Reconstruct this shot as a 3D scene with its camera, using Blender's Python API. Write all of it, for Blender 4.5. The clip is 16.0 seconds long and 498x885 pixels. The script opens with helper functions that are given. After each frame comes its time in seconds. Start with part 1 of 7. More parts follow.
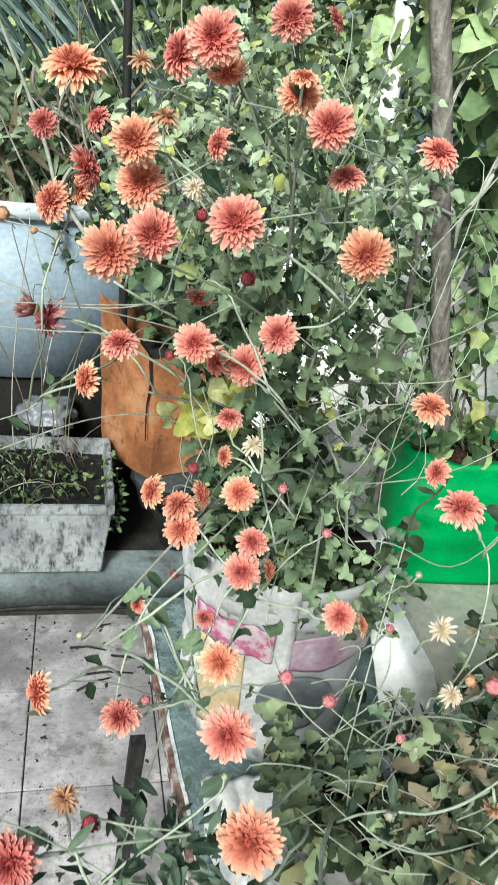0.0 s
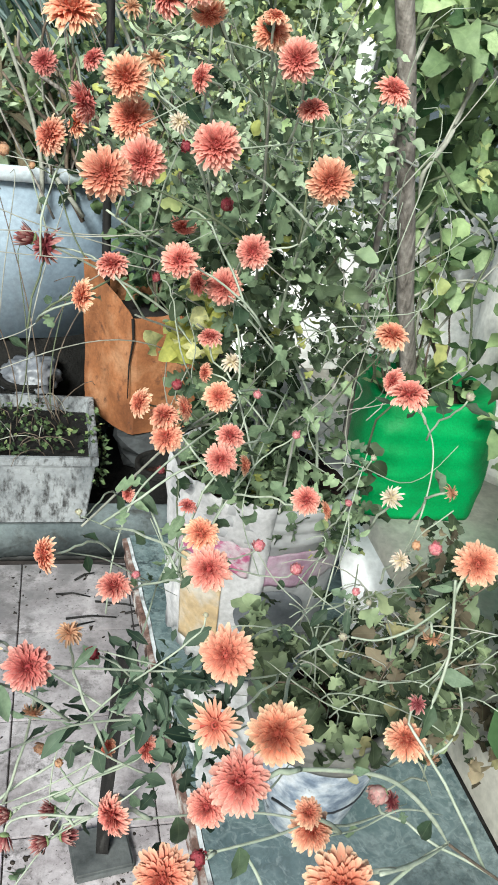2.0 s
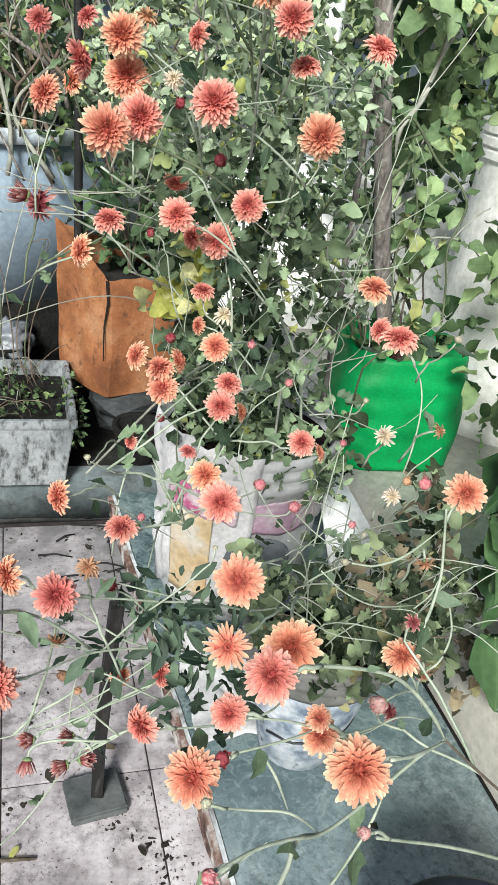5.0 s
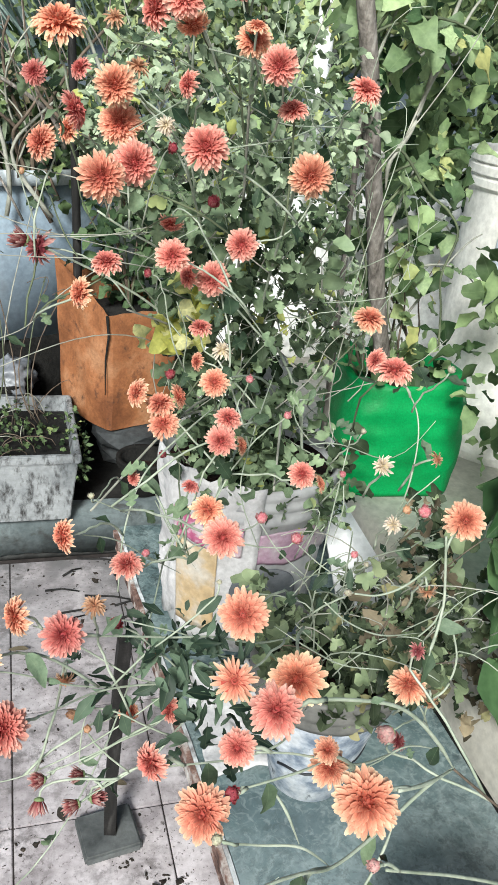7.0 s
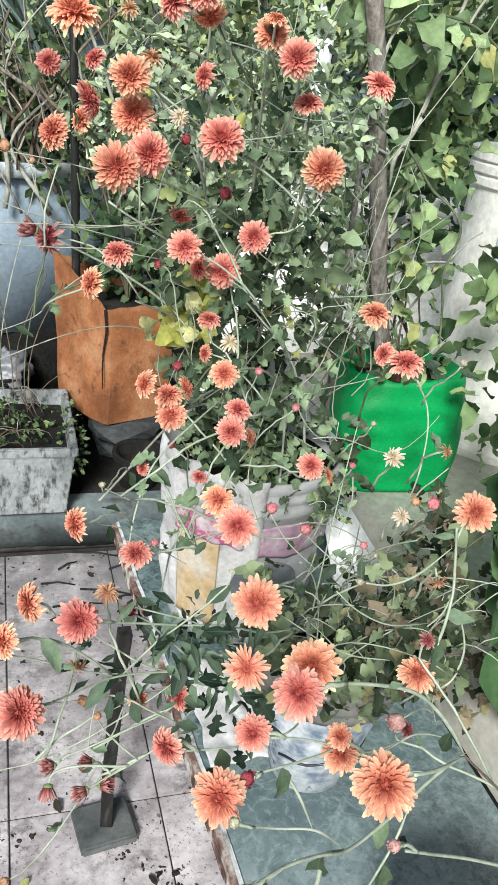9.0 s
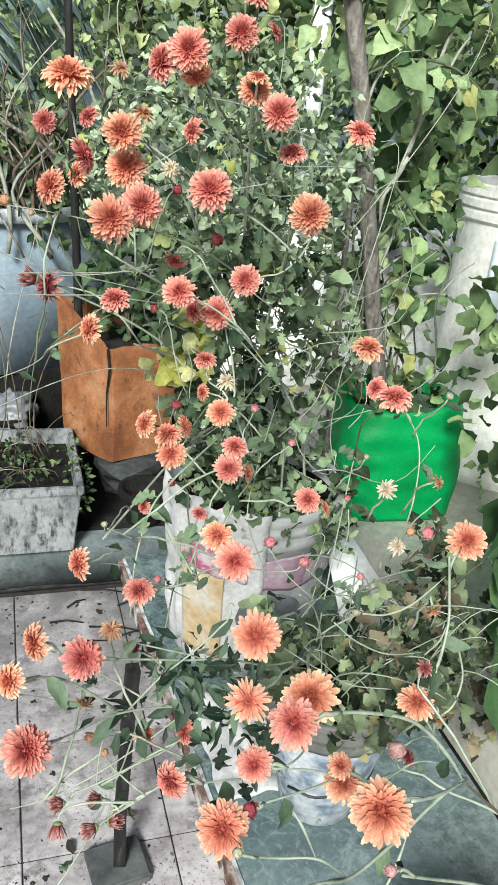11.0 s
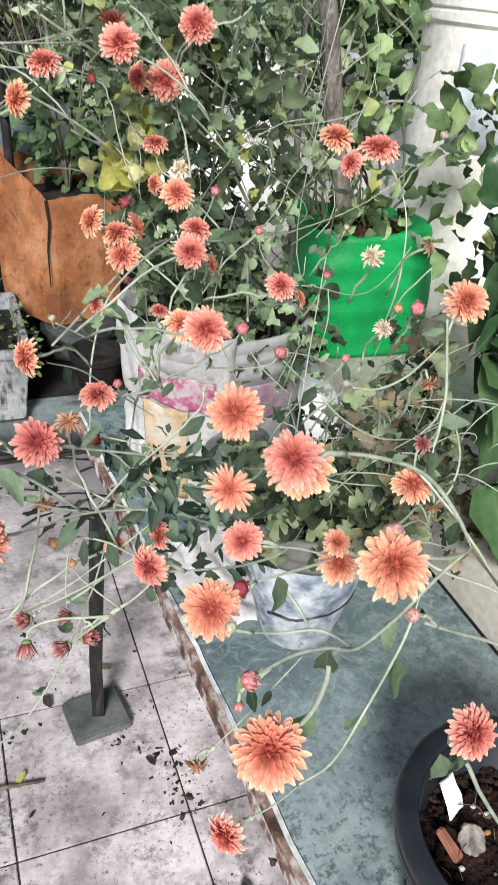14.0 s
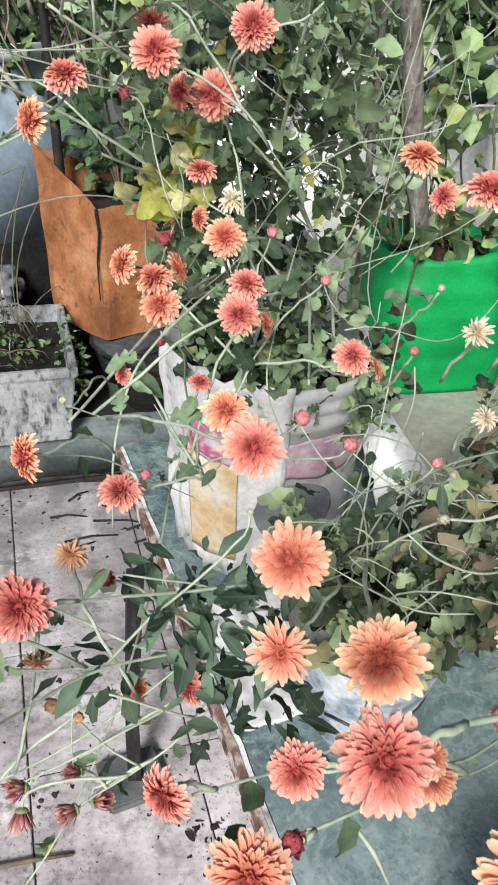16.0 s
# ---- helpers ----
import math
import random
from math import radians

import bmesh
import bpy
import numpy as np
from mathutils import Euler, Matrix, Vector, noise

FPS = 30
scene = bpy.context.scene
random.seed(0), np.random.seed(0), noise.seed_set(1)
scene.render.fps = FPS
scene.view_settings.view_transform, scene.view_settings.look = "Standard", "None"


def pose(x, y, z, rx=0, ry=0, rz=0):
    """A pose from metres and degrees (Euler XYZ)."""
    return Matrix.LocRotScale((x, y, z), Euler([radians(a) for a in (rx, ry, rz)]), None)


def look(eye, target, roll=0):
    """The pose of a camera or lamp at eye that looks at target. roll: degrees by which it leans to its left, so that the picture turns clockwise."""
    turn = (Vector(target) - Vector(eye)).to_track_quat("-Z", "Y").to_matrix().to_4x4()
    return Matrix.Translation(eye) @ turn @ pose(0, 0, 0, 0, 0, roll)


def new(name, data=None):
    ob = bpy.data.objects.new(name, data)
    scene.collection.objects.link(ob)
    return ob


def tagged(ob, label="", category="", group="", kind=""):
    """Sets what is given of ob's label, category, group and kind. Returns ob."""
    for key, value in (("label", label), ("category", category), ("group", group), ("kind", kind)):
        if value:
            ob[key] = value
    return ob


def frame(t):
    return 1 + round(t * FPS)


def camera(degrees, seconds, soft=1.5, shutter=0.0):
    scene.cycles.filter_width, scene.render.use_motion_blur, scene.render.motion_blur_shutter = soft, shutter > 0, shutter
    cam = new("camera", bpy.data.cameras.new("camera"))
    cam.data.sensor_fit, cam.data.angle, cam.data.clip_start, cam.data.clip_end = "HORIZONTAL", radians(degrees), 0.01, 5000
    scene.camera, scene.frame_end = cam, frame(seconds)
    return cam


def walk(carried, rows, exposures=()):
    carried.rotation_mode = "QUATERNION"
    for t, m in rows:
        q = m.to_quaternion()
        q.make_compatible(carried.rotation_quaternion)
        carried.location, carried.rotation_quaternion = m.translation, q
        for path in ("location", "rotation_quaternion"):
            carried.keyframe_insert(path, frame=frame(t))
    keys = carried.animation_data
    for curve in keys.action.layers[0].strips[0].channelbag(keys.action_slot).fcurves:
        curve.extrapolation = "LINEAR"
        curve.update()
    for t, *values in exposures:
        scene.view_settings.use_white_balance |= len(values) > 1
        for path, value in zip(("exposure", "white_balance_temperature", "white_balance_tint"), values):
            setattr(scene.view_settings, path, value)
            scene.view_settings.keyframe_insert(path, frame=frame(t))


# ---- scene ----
cam = camera(35.2, 16.0, soft=1.4, shutter=0.2)
PATH = [
    (0, (0.125, 0.052, 1.444), (0.564, 1.81, 0.596), 7.4),
    (0.5, (0.124, 0.018, 1.43), (0.564, 1.735, 0.504), 7.6),
    (1, (0.13, -0.017, 1.422), (0.567, 1.715, 0.522), 7.8),
    (1.5, (0.129, -0.04, 1.414), (0.551, 1.707, 0.537), 8.9),
    (2, (0.107, -0.062, 1.418), (0.599, 1.664, 0.535), 8.4),
    (2.5, (0.078, -0.078, 1.404), (0.689, 1.591, 0.486), 10.2),
    (3, (0.067, -0.084, 1.4), (0.715, 1.569, 0.479), 11.3),
    (3.5, (0.06, -0.084, 1.401), (0.648, 1.568, 0.438), 10.3),
    (4, (0.063, -0.089, 1.406), (0.657, 1.551, 0.426), 9.6),
    (4.2, (0.065, -0.096, 1.409), (0.652, 1.552, 0.441), 9.4),
    (6.3, (0.066, -0.102, 1.42), (0.642, 1.576, 0.497), 7.8),
    (6.5, (0.063, -0.11, 1.428), (0.638, 1.578, 0.522), 7.4),
    (7, (0.066, -0.106, 1.426), (0.634, 1.594, 0.538), 6.7),
    (7.5, (0.061, -0.107, 1.426), (0.629, 1.588, 0.53), 6.2),
    (8, (0.055, -0.111, 1.42), (0.629, 1.574, 0.508), 6.4),
    (8.5, (0.05, -0.112, 1.421), (0.635, 1.582, 0.531), 7.4),
    (9, (0.045, -0.108, 1.42), (0.637, 1.582, 0.53), 7.7),
    (9.2, (0.044, -0.109, 1.42), (0.633, 1.583, 0.531), 7.6),
    (11.3, (0.049, -0.132, 1.445), (0.62, 1.611, 0.648), 4.6),
    (11.5, (0.049, -0.134, 1.452), (0.613, 1.62, 0.674), 3.9),
    (12, (0.045, -0.125, 1.444), (0.607, 1.648, 0.71), 3.6),
    (12.5, (0.058, -0.116, 1.43), (0.626, 1.642, 0.665), 3.3),
    (13, (0.049, -0.124, 1.403), (0.666, 1.54, 0.482), 4.4),
    (13.5, (0.022, -0.135, 1.384), (0.698, 1.542, 0.53), 5.0),
    (13.8, (0.039, -0.106, 1.361), (0.701, 1.489, 0.352), 5.0),
    (14, (0.053, -0.095, 1.31), (0.717, 1.466, 0.251), 4.9),
    (14.5, (0.077, -0.064, 1.291), (0.712, 1.425, 0.115), 4.2),
    (15, (0.095, -0.004, 1.288), (0.735, 1.514, 0.153), 4.5),
    (15.5, (0.111, 0.048, 1.285), (0.724, 1.582, 0.157), 4.5),
    (16, (0.111, 0.07, 1.303), (0.638, 1.668, 0.222), 3.6),
]
walk(cam, [(t, look(eye, target, roll)) for t, eye, target, roll in PATH], [(0.0, 0.51, 6300, -4), (4.0, 0.49, 6350, 2), (9.0, 0.48, 6350, 2), (12.5, 0.45, 6350, -3), (14.5, 0.47, 6450, 9), (16.0, 0.49, 6450, 5)])

# ---- light ----
world = bpy.data.worlds.new("sky")
scene.world = world
world.use_nodes = True
wn = world.node_tree
sky = wn.nodes.new("ShaderNodeTexSky")
sky.sky_type, sky.sun_disc = "NISHITA", False
sky.sun_elevation, sky.sun_rotation = radians(36), radians(208)
sky.air_density, sky.dust_density = 1.0, 3.0
wn.nodes["Background"].inputs["Strength"].default_value = 0.068
wn.links.new(sky.outputs[0], wn.nodes["Background"].inputs[0])
sun = new("sun", bpy.data.lights.new("sun", "SUN"))
sun.data.energy, sun.data.angle, sun.data.color = 4.1, radians(14), (1.0, 0.975, 0.955)
sun.matrix_world = look((-1.45, -2.75, 2.26), (0, 0, 0))
tagged(sun, kind="light")


# ---- materials ----
def node(nt, kind, **inputs):
    n = nt.nodes.new("ShaderNode" + kind)
    for k, v in inputs.items():
        n.inputs[k.replace("_", " ")].default_value = v
    return n


def ramp(nt, source, stops):
    r = nt.nodes.new("ShaderNodeValToRGB")
    while len(r.color_ramp.elements) < len(stops):
        r.color_ramp.elements.new(0.5)
    for e, (p, c) in zip(r.color_ramp.elements, stops):
        e.position, e.color = p, (*c, 1)
    nt.links.new(source, r.inputs[0])
    return r.outputs[0]


def mix(nt, fac, a, b, blend="MIX"):
    m = nt.nodes.new("ShaderNodeMix")
    m.data_type, m.blend_type = "RGBA", blend
    for i, v in ((0, fac), (6, a), (7, b)):
        if isinstance(v, (int, float)):
            m.inputs[i].default_value = v
        elif isinstance(v, tuple):
            m.inputs[i].default_value = (*v, 1)
        else:
            nt.links.new(v, m.inputs[i])
    return m.outputs[2]


def noise_fac(nt, scale, detail=4.0, rough=0.55, coords="Object", stretch=(1, 1, 1), w=0.0):
    tc = nt.nodes.new("ShaderNodeTexCoord")
    mp = nt.nodes.new("ShaderNodeMapping")
    mp.inputs["Scale"].default_value = stretch
    mp.inputs["Location"].default_value = (w, w * 1.7, w * 0.6)
    nt.links.new(tc.outputs[coords], mp.inputs[0])
    n = node(nt, "TexNoise", Scale=scale, Detail=detail, Roughness=rough)
    nt.links.new(mp.outputs[0], n.inputs["Vector"])
    return n.outputs["Fac"]


def base_material(name, roughness=0.6, metallic=0.0, specular=0.5):
    m = bpy.data.materials.new(name)
    m.use_nodes = True
    nt = m.node_tree
    b = nt.nodes["Principled BSDF"]
    b.inputs["Roughness"].default_value = roughness
    b.inputs["Metallic"].default_value = metallic
    b.inputs["Specular IOR Level"].default_value = specular
    return m, nt, b


def bump(nt, b, height, strength=0.3, distance=0.005):
    n = node(nt, "Bump", Strength=strength, Distance=distance)
    nt.links.new(height, n.inputs["Height"])
    nt.links.new(n.outputs[0], b.inputs["Normal"])


def surface(name, stops, scale=8.0, fine=60.0, roughness=0.7, specular=0.3, relief=0.3, distance=0.004, stain=None, stain_scale=5.0, stain_at=(0.5, 0.62), stretch=(1, 1, 1), stain_stretch=(1, 1, 1)):
    """Two scales of variation, an optional stain with its own shape, and fine relief."""
    m, nt, b = base_material(name, roughness, 0, specular)
    big = noise_fac(nt, scale, 5, 0.6, stretch=stretch)
    col = ramp(nt, big, stops)
    small = noise_fac(nt, fine, 3, 0.6)
    g = ramp(nt, small, [(0.3, (0.78, 0.78, 0.78)), (0.7, (1.08, 1.08, 1.08))])
    col = mix(nt, 1.0, col, g, "MULTIPLY")
    if stain:
        s = noise_fac(nt, stain_scale, 6, 0.65, w=3.1, stretch=stain_stretch)
        f = ramp(nt, s, [(stain_at[0], (0, 0, 0)), (stain_at[1], (1, 1, 1))])
        col = mix(nt, f, col, stain)
    nt.links.new(col, b.inputs["Base Color"])
    bump(nt, b, small, relief, distance)
    return m


def leaf_material(name, dark, light, yellow=None, roughness=0.55, per_island=True, back=0.25, middle=0.26):
    m, nt, b = base_material(name, roughness + 0.12, 0, 0.24)
    if per_island:
        rnd = nt.nodes.new("ShaderNodeNewGeometry").outputs["Random Per Island"]
    else:
        rnd = nt.nodes.new("ShaderNodeObjectInfo").outputs["Random"]
    stops = [(0.0, dark), (0.45, tuple(d + middle * (l - d) for d, l in zip(dark, light))), (0.85, light)] + ([(0.93, light), (0.98, yellow)] if yellow else [])
    col = ramp(nt, rnd, stops)
    n = noise_fac(nt, 55 if per_island else 5, 3)
    col = mix(nt, 1.0, col, ramp(nt, n, [(0.3, (0.7, 0.72, 0.7)), (0.7, (1.15, 1.12, 1.1))]), "MULTIPLY")
    at = nt.nodes.new("ShaderNodeAttribute")
    at.attribute_name = "rib"
    col = mix(nt, ramp(nt, at.outputs["Fac"], [(0.0, (0.14, 0.14, 0.14)), (0.06, (0, 0, 0))]), col, (0.35, 0.42, 0.24))
    nt.links.new(col, b.inputs["Base Color"])
    bump(nt, b, noise_fac(nt, 160 if per_island else 9, 2), 0.2 if per_island else 0.1, 0.002 if per_island else 0.006)
    tr = nt.nodes.new("ShaderNodeBsdfTranslucent")
    nt.links.new(col, tr.inputs["Color"])
    ms = nt.nodes.new("ShaderNodeMixShader")
    ms.inputs[0].default_value = back
    nt.links.new(b.outputs[0], ms.inputs[1])
    nt.links.new(tr.outputs[0], ms.inputs[2])
    nt.links.new(ms.outputs[0], nt.nodes["Material Output"].inputs[0])
    return m


def petal_material(name, heart, middle, tip):
    """Petal pigment runs from the heart of the flower to its tips, by the attribute 'reach'."""
    m, nt, b = base_material(name, 0.6, 0, 0.2)
    at = nt.nodes.new("ShaderNodeAttribute")
    at.attribute_name = "reach"
    col = ramp(nt, at.outputs["Fac"], [(0.05, heart), (0.46, middle), (0.70, tuple(0.58 * a + 0.42 * c for a, c in zip(middle, tip))), (0.95, tip)])
    rnd = nt.nodes.new("ShaderNodeObjectInfo").outputs["Random"]
    col = mix(nt, 1.0, col, ramp(nt, rnd, [(0.0, (0.88, 0.84, 0.84)), (1.0, (1.08, 1.08, 1.05))]), "MULTIPLY")
    isl = nt.nodes.new("ShaderNodeNewGeometry").outputs["Random Per Island"]
    col = mix(nt, 1.0, col, ramp(nt, isl, [(0.0, (0.78, 0.72, 0.70)), (1.0, (1.12, 1.12, 1.1))]), "MULTIPLY")
    streak = noise_fac(nt, 260, 2)
    col = mix(nt, 1.0, col, ramp(nt, streak, [(0.35, (0.88, 0.84, 0.84)), (0.65, (1.06, 1.06, 1.06))]), "MULTIPLY")
    nt.links.new(col, b.inputs["Base Color"])
    tr = nt.nodes.new("ShaderNodeBsdfTranslucent")
    nt.links.new(col, tr.inputs["Color"])
    ms = nt.nodes.new("ShaderNodeMixShader")
    ms.inputs[0].default_value = 0.36
    nt.links.new(b.outputs[0], ms.inputs[1])
    nt.links.new(tr.outputs[0], ms.inputs[2])
    nt.links.new(ms.outputs[0], nt.nodes["Material Output"].inputs[0])
    return m


def tile_material():
    """Pale stone tile: cloudy wear, grey smudges and clusters of dark crumbs trodden in."""
    m, nt, b = base_material("floor_tile", 0.55, 0, 0.35)
    pos = nt.nodes.new("ShaderNodeNewGeometry").outputs["Position"]

    def cloud(scale, detail, rough, shift=0.0):
        mp = nt.nodes.new("ShaderNodeMapping")
        mp.inputs["Location"].default_value = (shift, shift * 2, 0)
        nt.links.new(pos, mp.inputs[0])
        n = node(nt, "TexNoise", Scale=scale, Detail=detail, Roughness=rough)
        nt.links.new(mp.outputs[0], n.inputs["Vector"])
        return n.outputs["Fac"]

    col = ramp(nt, cloud(5, 6, 0.65), [(0.30, (0.215, 0.192, 0.208)), (0.46, (0.45, 0.41, 0.43)), (0.60, (0.69, 0.645, 0.675))])
    rnd = nt.nodes.new("ShaderNodeObjectInfo").outputs["Random"]
    col = mix(nt, 1.0, col, ramp(nt, rnd, [(0.0, (0.90, 0.89, 0.89)), (1.0, (1.04, 1.03, 1.03))]), "MULTIPLY")
    col = mix(nt, 1.0, col, ramp(nt, cloud(70, 4, 0.7, 5), [(0.3, (0.82, 0.81, 0.81)), (0.6, (1.03, 1.03, 1.03))]), "MULTIPLY")
    zone = ramp(nt, cloud(5.5, 4, 0.6, 9), [(0.42, (0, 0, 0)), (0.56, (1, 1, 1))])
    smudge = ramp(nt, cloud(26, 6, 0.75, 2), [(0.46, (0, 0, 0)), (0.60, (0.85, 0.85, 0.85))])
    col = mix(nt, mix(nt, 1.0, smudge, zone, "MULTIPLY"), col, (0.13, 0.115, 0.115))
    crumb = ramp(nt, cloud(95, 4, 0.7, 4), [(0.57, (0, 0, 0)), (0.64, (0.85, 0.85, 0.85))])
    spread = ramp(nt, cloud(6, 3, 0.6, 14), [(0.38, (0.2, 0.2, 0.2)), (0.58, (1, 1, 1))])
    col = mix(nt, mix(nt, 1.0, crumb, spread, "MULTIPLY"), col, (0.07, 0.055, 0.052))
    # light's fall-off towards the step painted into the tiles, with trodden-in grime
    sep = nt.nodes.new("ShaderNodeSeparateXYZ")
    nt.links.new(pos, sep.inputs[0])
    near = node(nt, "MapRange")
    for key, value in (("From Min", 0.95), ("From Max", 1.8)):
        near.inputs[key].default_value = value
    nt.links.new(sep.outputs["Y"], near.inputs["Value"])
    grime_shade = ramp(nt, cloud(7, 5, 0.65, 21), [(0.34, (0.3, 0.3, 0.3)), (0.58, (0.9, 0.9, 0.9))])
    col = mix(nt, mix(nt, 1.0, grime_shade, near.outputs[0], "MULTIPLY"), col, (0.15, 0.145, 0.15))
    nt.links.new(col, b.inputs["Base Color"])
    bump(nt, b, cloud(120, 3, 0.6, 1), 0.15, 0.002)
    return m


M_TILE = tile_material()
M_GROUT = surface("grout", [(0.3, (0.018, 0.014, 0.014)), (0.7, (0.06, 0.05, 0.048))], 20, 90, 0.9)
def slab_material():
    """Grey green marble with a net of pale curved veins, short fibres and dark damp blotches."""
    m, nt, b = base_material("green_marble", 0.4, 0, 0.5)
    col = ramp(nt, noise_fac(nt, 6, 6, 0.65), [(0.32, (0.052, 0.080, 0.092)), (0.5, (0.100, 0.148, 0.156)), (0.68, (0.20, 0.255, 0.262))])
    tc = nt.nodes.new("ShaderNodeTexCoord")
    warp = node(nt, "TexNoise", Scale=16.0, Detail=4.0)
    nt.links.new(tc.outputs["Object"], warp.inputs["Vector"])
    add = nt.nodes.new("ShaderNodeMixRGB")
    add.blend_type = "ADD"
    add.inputs[0].default_value = 0.075
    nt.links.new(tc.outputs["Object"], add.inputs[1])
    nt.links.new(warp.outputs["Color"], add.inputs[2])
    for k, (scale, width, amount) in enumerate(((24.0, 0.11, 0.20), (52.0, 0.15, 0.18), (11.0, 0.03, 0.14))):
        v = node(nt, "TexVoronoi", Scale=scale)
        v.feature = "DISTANCE_TO_EDGE"
        nt.links.new(add.outputs[0], v.inputs["Vector"])
        line = ramp(nt, v.outputs["Distance"], [(0.0, (amount,) * 3), (width, (0, 0, 0))])
        patchy = ramp(nt, noise_fac(nt, 9, 3, w=3.0 * k + 1), [(0.38, (0.0, 0.0, 0.0)), (0.58, (1, 1, 1))])
        col = mix(nt, mix(nt, 1.0, line, patchy, "MULTIPLY"), col, (0.43, 0.50, 0.49))
    for k, (angle, long, amount) in enumerate(((20, 3, 0.26), (-60, 3, 0.26))):
        mp = nt.nodes.new("ShaderNodeMapping")
        mp.vector_type = "TEXTURE"
        mp.inputs["Rotation"].default_value = (0, 0, radians(angle))
        mp.inputs["Scale"].default_value = (1, 1 / long, 1)
        nt.links.new(add.outputs[0], mp.inputs[0])
        fibre = node(nt, "TexNoise", Scale=50.0, Detail=3.0, Roughness=0.6)
        nt.links.new(mp.outputs[0], fibre.inputs["Vector"])
        col = mix(nt, ramp(nt, fibre.outputs["Fac"], [(0.54, (0, 0, 0)), (0.66, (amount,) * 3)]), col, (0.41, 0.47, 0.465))
    specks = ramp(nt, noise_fac(nt, 75, 4, 0.7, w=9), [(0.47, (0, 0, 0)), (0.64, (0.9, 0.9, 0.9))])
    zone = ramp(nt, noise_fac(nt, 5, 3, w=4), [(0.40, (0.12, 0.12, 0.12)), (0.56, (1, 1, 1))])
    col = mix(nt, mix(nt, 1.0, specks, zone, "MULTIPLY"), col, (0.02, 0.034, 0.038))
    # sky sheen painted paler over the dusty open end of the bench, dirt scattered
    sep = nt.nodes.new("ShaderNodeSeparateXYZ")
    nt.links.new(nt.nodes.new("ShaderNodeNewGeometry").outputs["Position"], sep.inputs[0])
    open_end = node(nt, "MapRange")
    for key, value in (("From Min", 0.62), ("From Max", 0.24)):
        open_end.inputs[key].default_value = value
    nt.links.new(sep.outputs["Y"], open_end.inputs["Value"])
    sheen_dust = ramp(nt, noise_fac(nt, 13, 5, 0.65, w=6), [(0.34, (0.2, 0.2, 0.2)), (0.60, (0.9, 0.9, 0.9))])
    col = mix(nt, mix(nt, 1.0, sheen_dust, open_end.outputs[0], "MULTIPLY"), col, (0.35, 0.405, 0.42))
    dirt = ramp(nt, noise_fac(nt, 105, 4, 0.7, w=2), [(0.53, (0, 0, 0)), (0.60, (0.85, 0.85, 0.85))])
    col = mix(nt, mix(nt, 1.0, dirt, open_end.outputs[0], "MULTIPLY"), col, (0.04, 0.055, 0.06))
    nt.links.new(col, b.inputs["Base Color"])
    bump(nt, b, noise_fac(nt, 120, 3), 0.12, 0.002)
    return m


M_SLAB = slab_material()
M_SLAB_EDGE = surface("broken_edge", [(0.38, (0.07, 0.045, 0.04)), (0.5, (0.20, 0.12, 0.10)), (0.56, (0.42, 0.38, 0.36)), (0.7, (0.55, 0.53, 0.52))], 40, 120, 0.85, 0.2, 0.6, 0.006)
M_WHITEWASH = surface("whitewash", [(0.3, (0.82, 0.81, 0.78)), (0.6, (0.89, 0.89, 0.87))], 4, 60, 0.85, 0.2, 0.25, 0.003, (0.50, 0.48, 0.44), 6, (0.66, 0.8))
M_CREAM = surface("cream_paint", [(0.3, (0.52, 0.49, 0.43)), (0.6, (0.64, 0.61, 0.55))], 4, 60, 0.8, 0.2, 0.25, 0.003, (0.30, 0.26, 0.22), 7, (0.62, 0.75))
M_CONCRETE = surface("wet_concrete", [(0.3, (0.068, 0.084, 0.091)), (0.5, (0.165, 0.198, 0.208)), (0.7, (0.26, 0.305, 0.315))], 5, 70, 0.75, 0.3, 0.4, 0.004, (0.05, 0.045, 0.04), 6, (0.55, 0.68))
# black for soil and dirt, and for shade painted into gaps and voids
M_DIRT_SHADE = surface("dirt_and_shade", [(0.3, (0.005, 0.005, 0.005)), (0.7, (0.02, 0.019, 0.018))], 14, 80, 0.9, 0.2, 0.6, 0.01)
M_CRUMB = surface("soil_crumb", [(0.3, (0.008, 0.007, 0.006)), (0.6, (0.045, 0.036, 0.03)), (0.75, (0.09, 0.07, 0.058))], 30, 140, 0.85, 0.2, 0.5, 0.003)
M_SOIL = surface("red_soil", [(0.35, (0.007, 0.005, 0.004)), (0.55, (0.03, 0.014, 0.011)), (0.75, (0.09, 0.04, 0.028))], 60, 140, 0.9, 0.2, 0.9, 0.012)
M_BUCKET = surface("white_plastic", [(0.3, (0.36, 0.36, 0.37)), (0.6, (0.50, 0.50, 0.51))], 5, 40, 0.45, 0.5, 0.08, 0.002, (0.42, 0.40, 0.38), 9, (0.62, 0.75))
M_BLUEPOT = surface("limewashed_pot", [(0.34, (0.17, 0.215, 0.29)), (0.46, (0.38, 0.43, 0.51)), (0.60, (0.64, 0.67, 0.72))], 34, 90, 0.7, 0.3, 0.25, 0.003, (0.10, 0.12, 0.15), 30, (0.6, 0.66), stain_stretch=(1, 1, 0.5))
M_GREYRIM = surface("grey_plastic", [(0.3, (0.13, 0.13, 0.125)), (0.7, (0.25, 0.245, 0.23))], 9, 80, 0.6)
M_BLACKPOT = surface("black_plastic", [(0.3, (0.008, 0.009, 0.012)), (0.7, (0.026, 0.029, 0.035))], 10, 90, 0.3, 0.5, 0.08, 0.001)
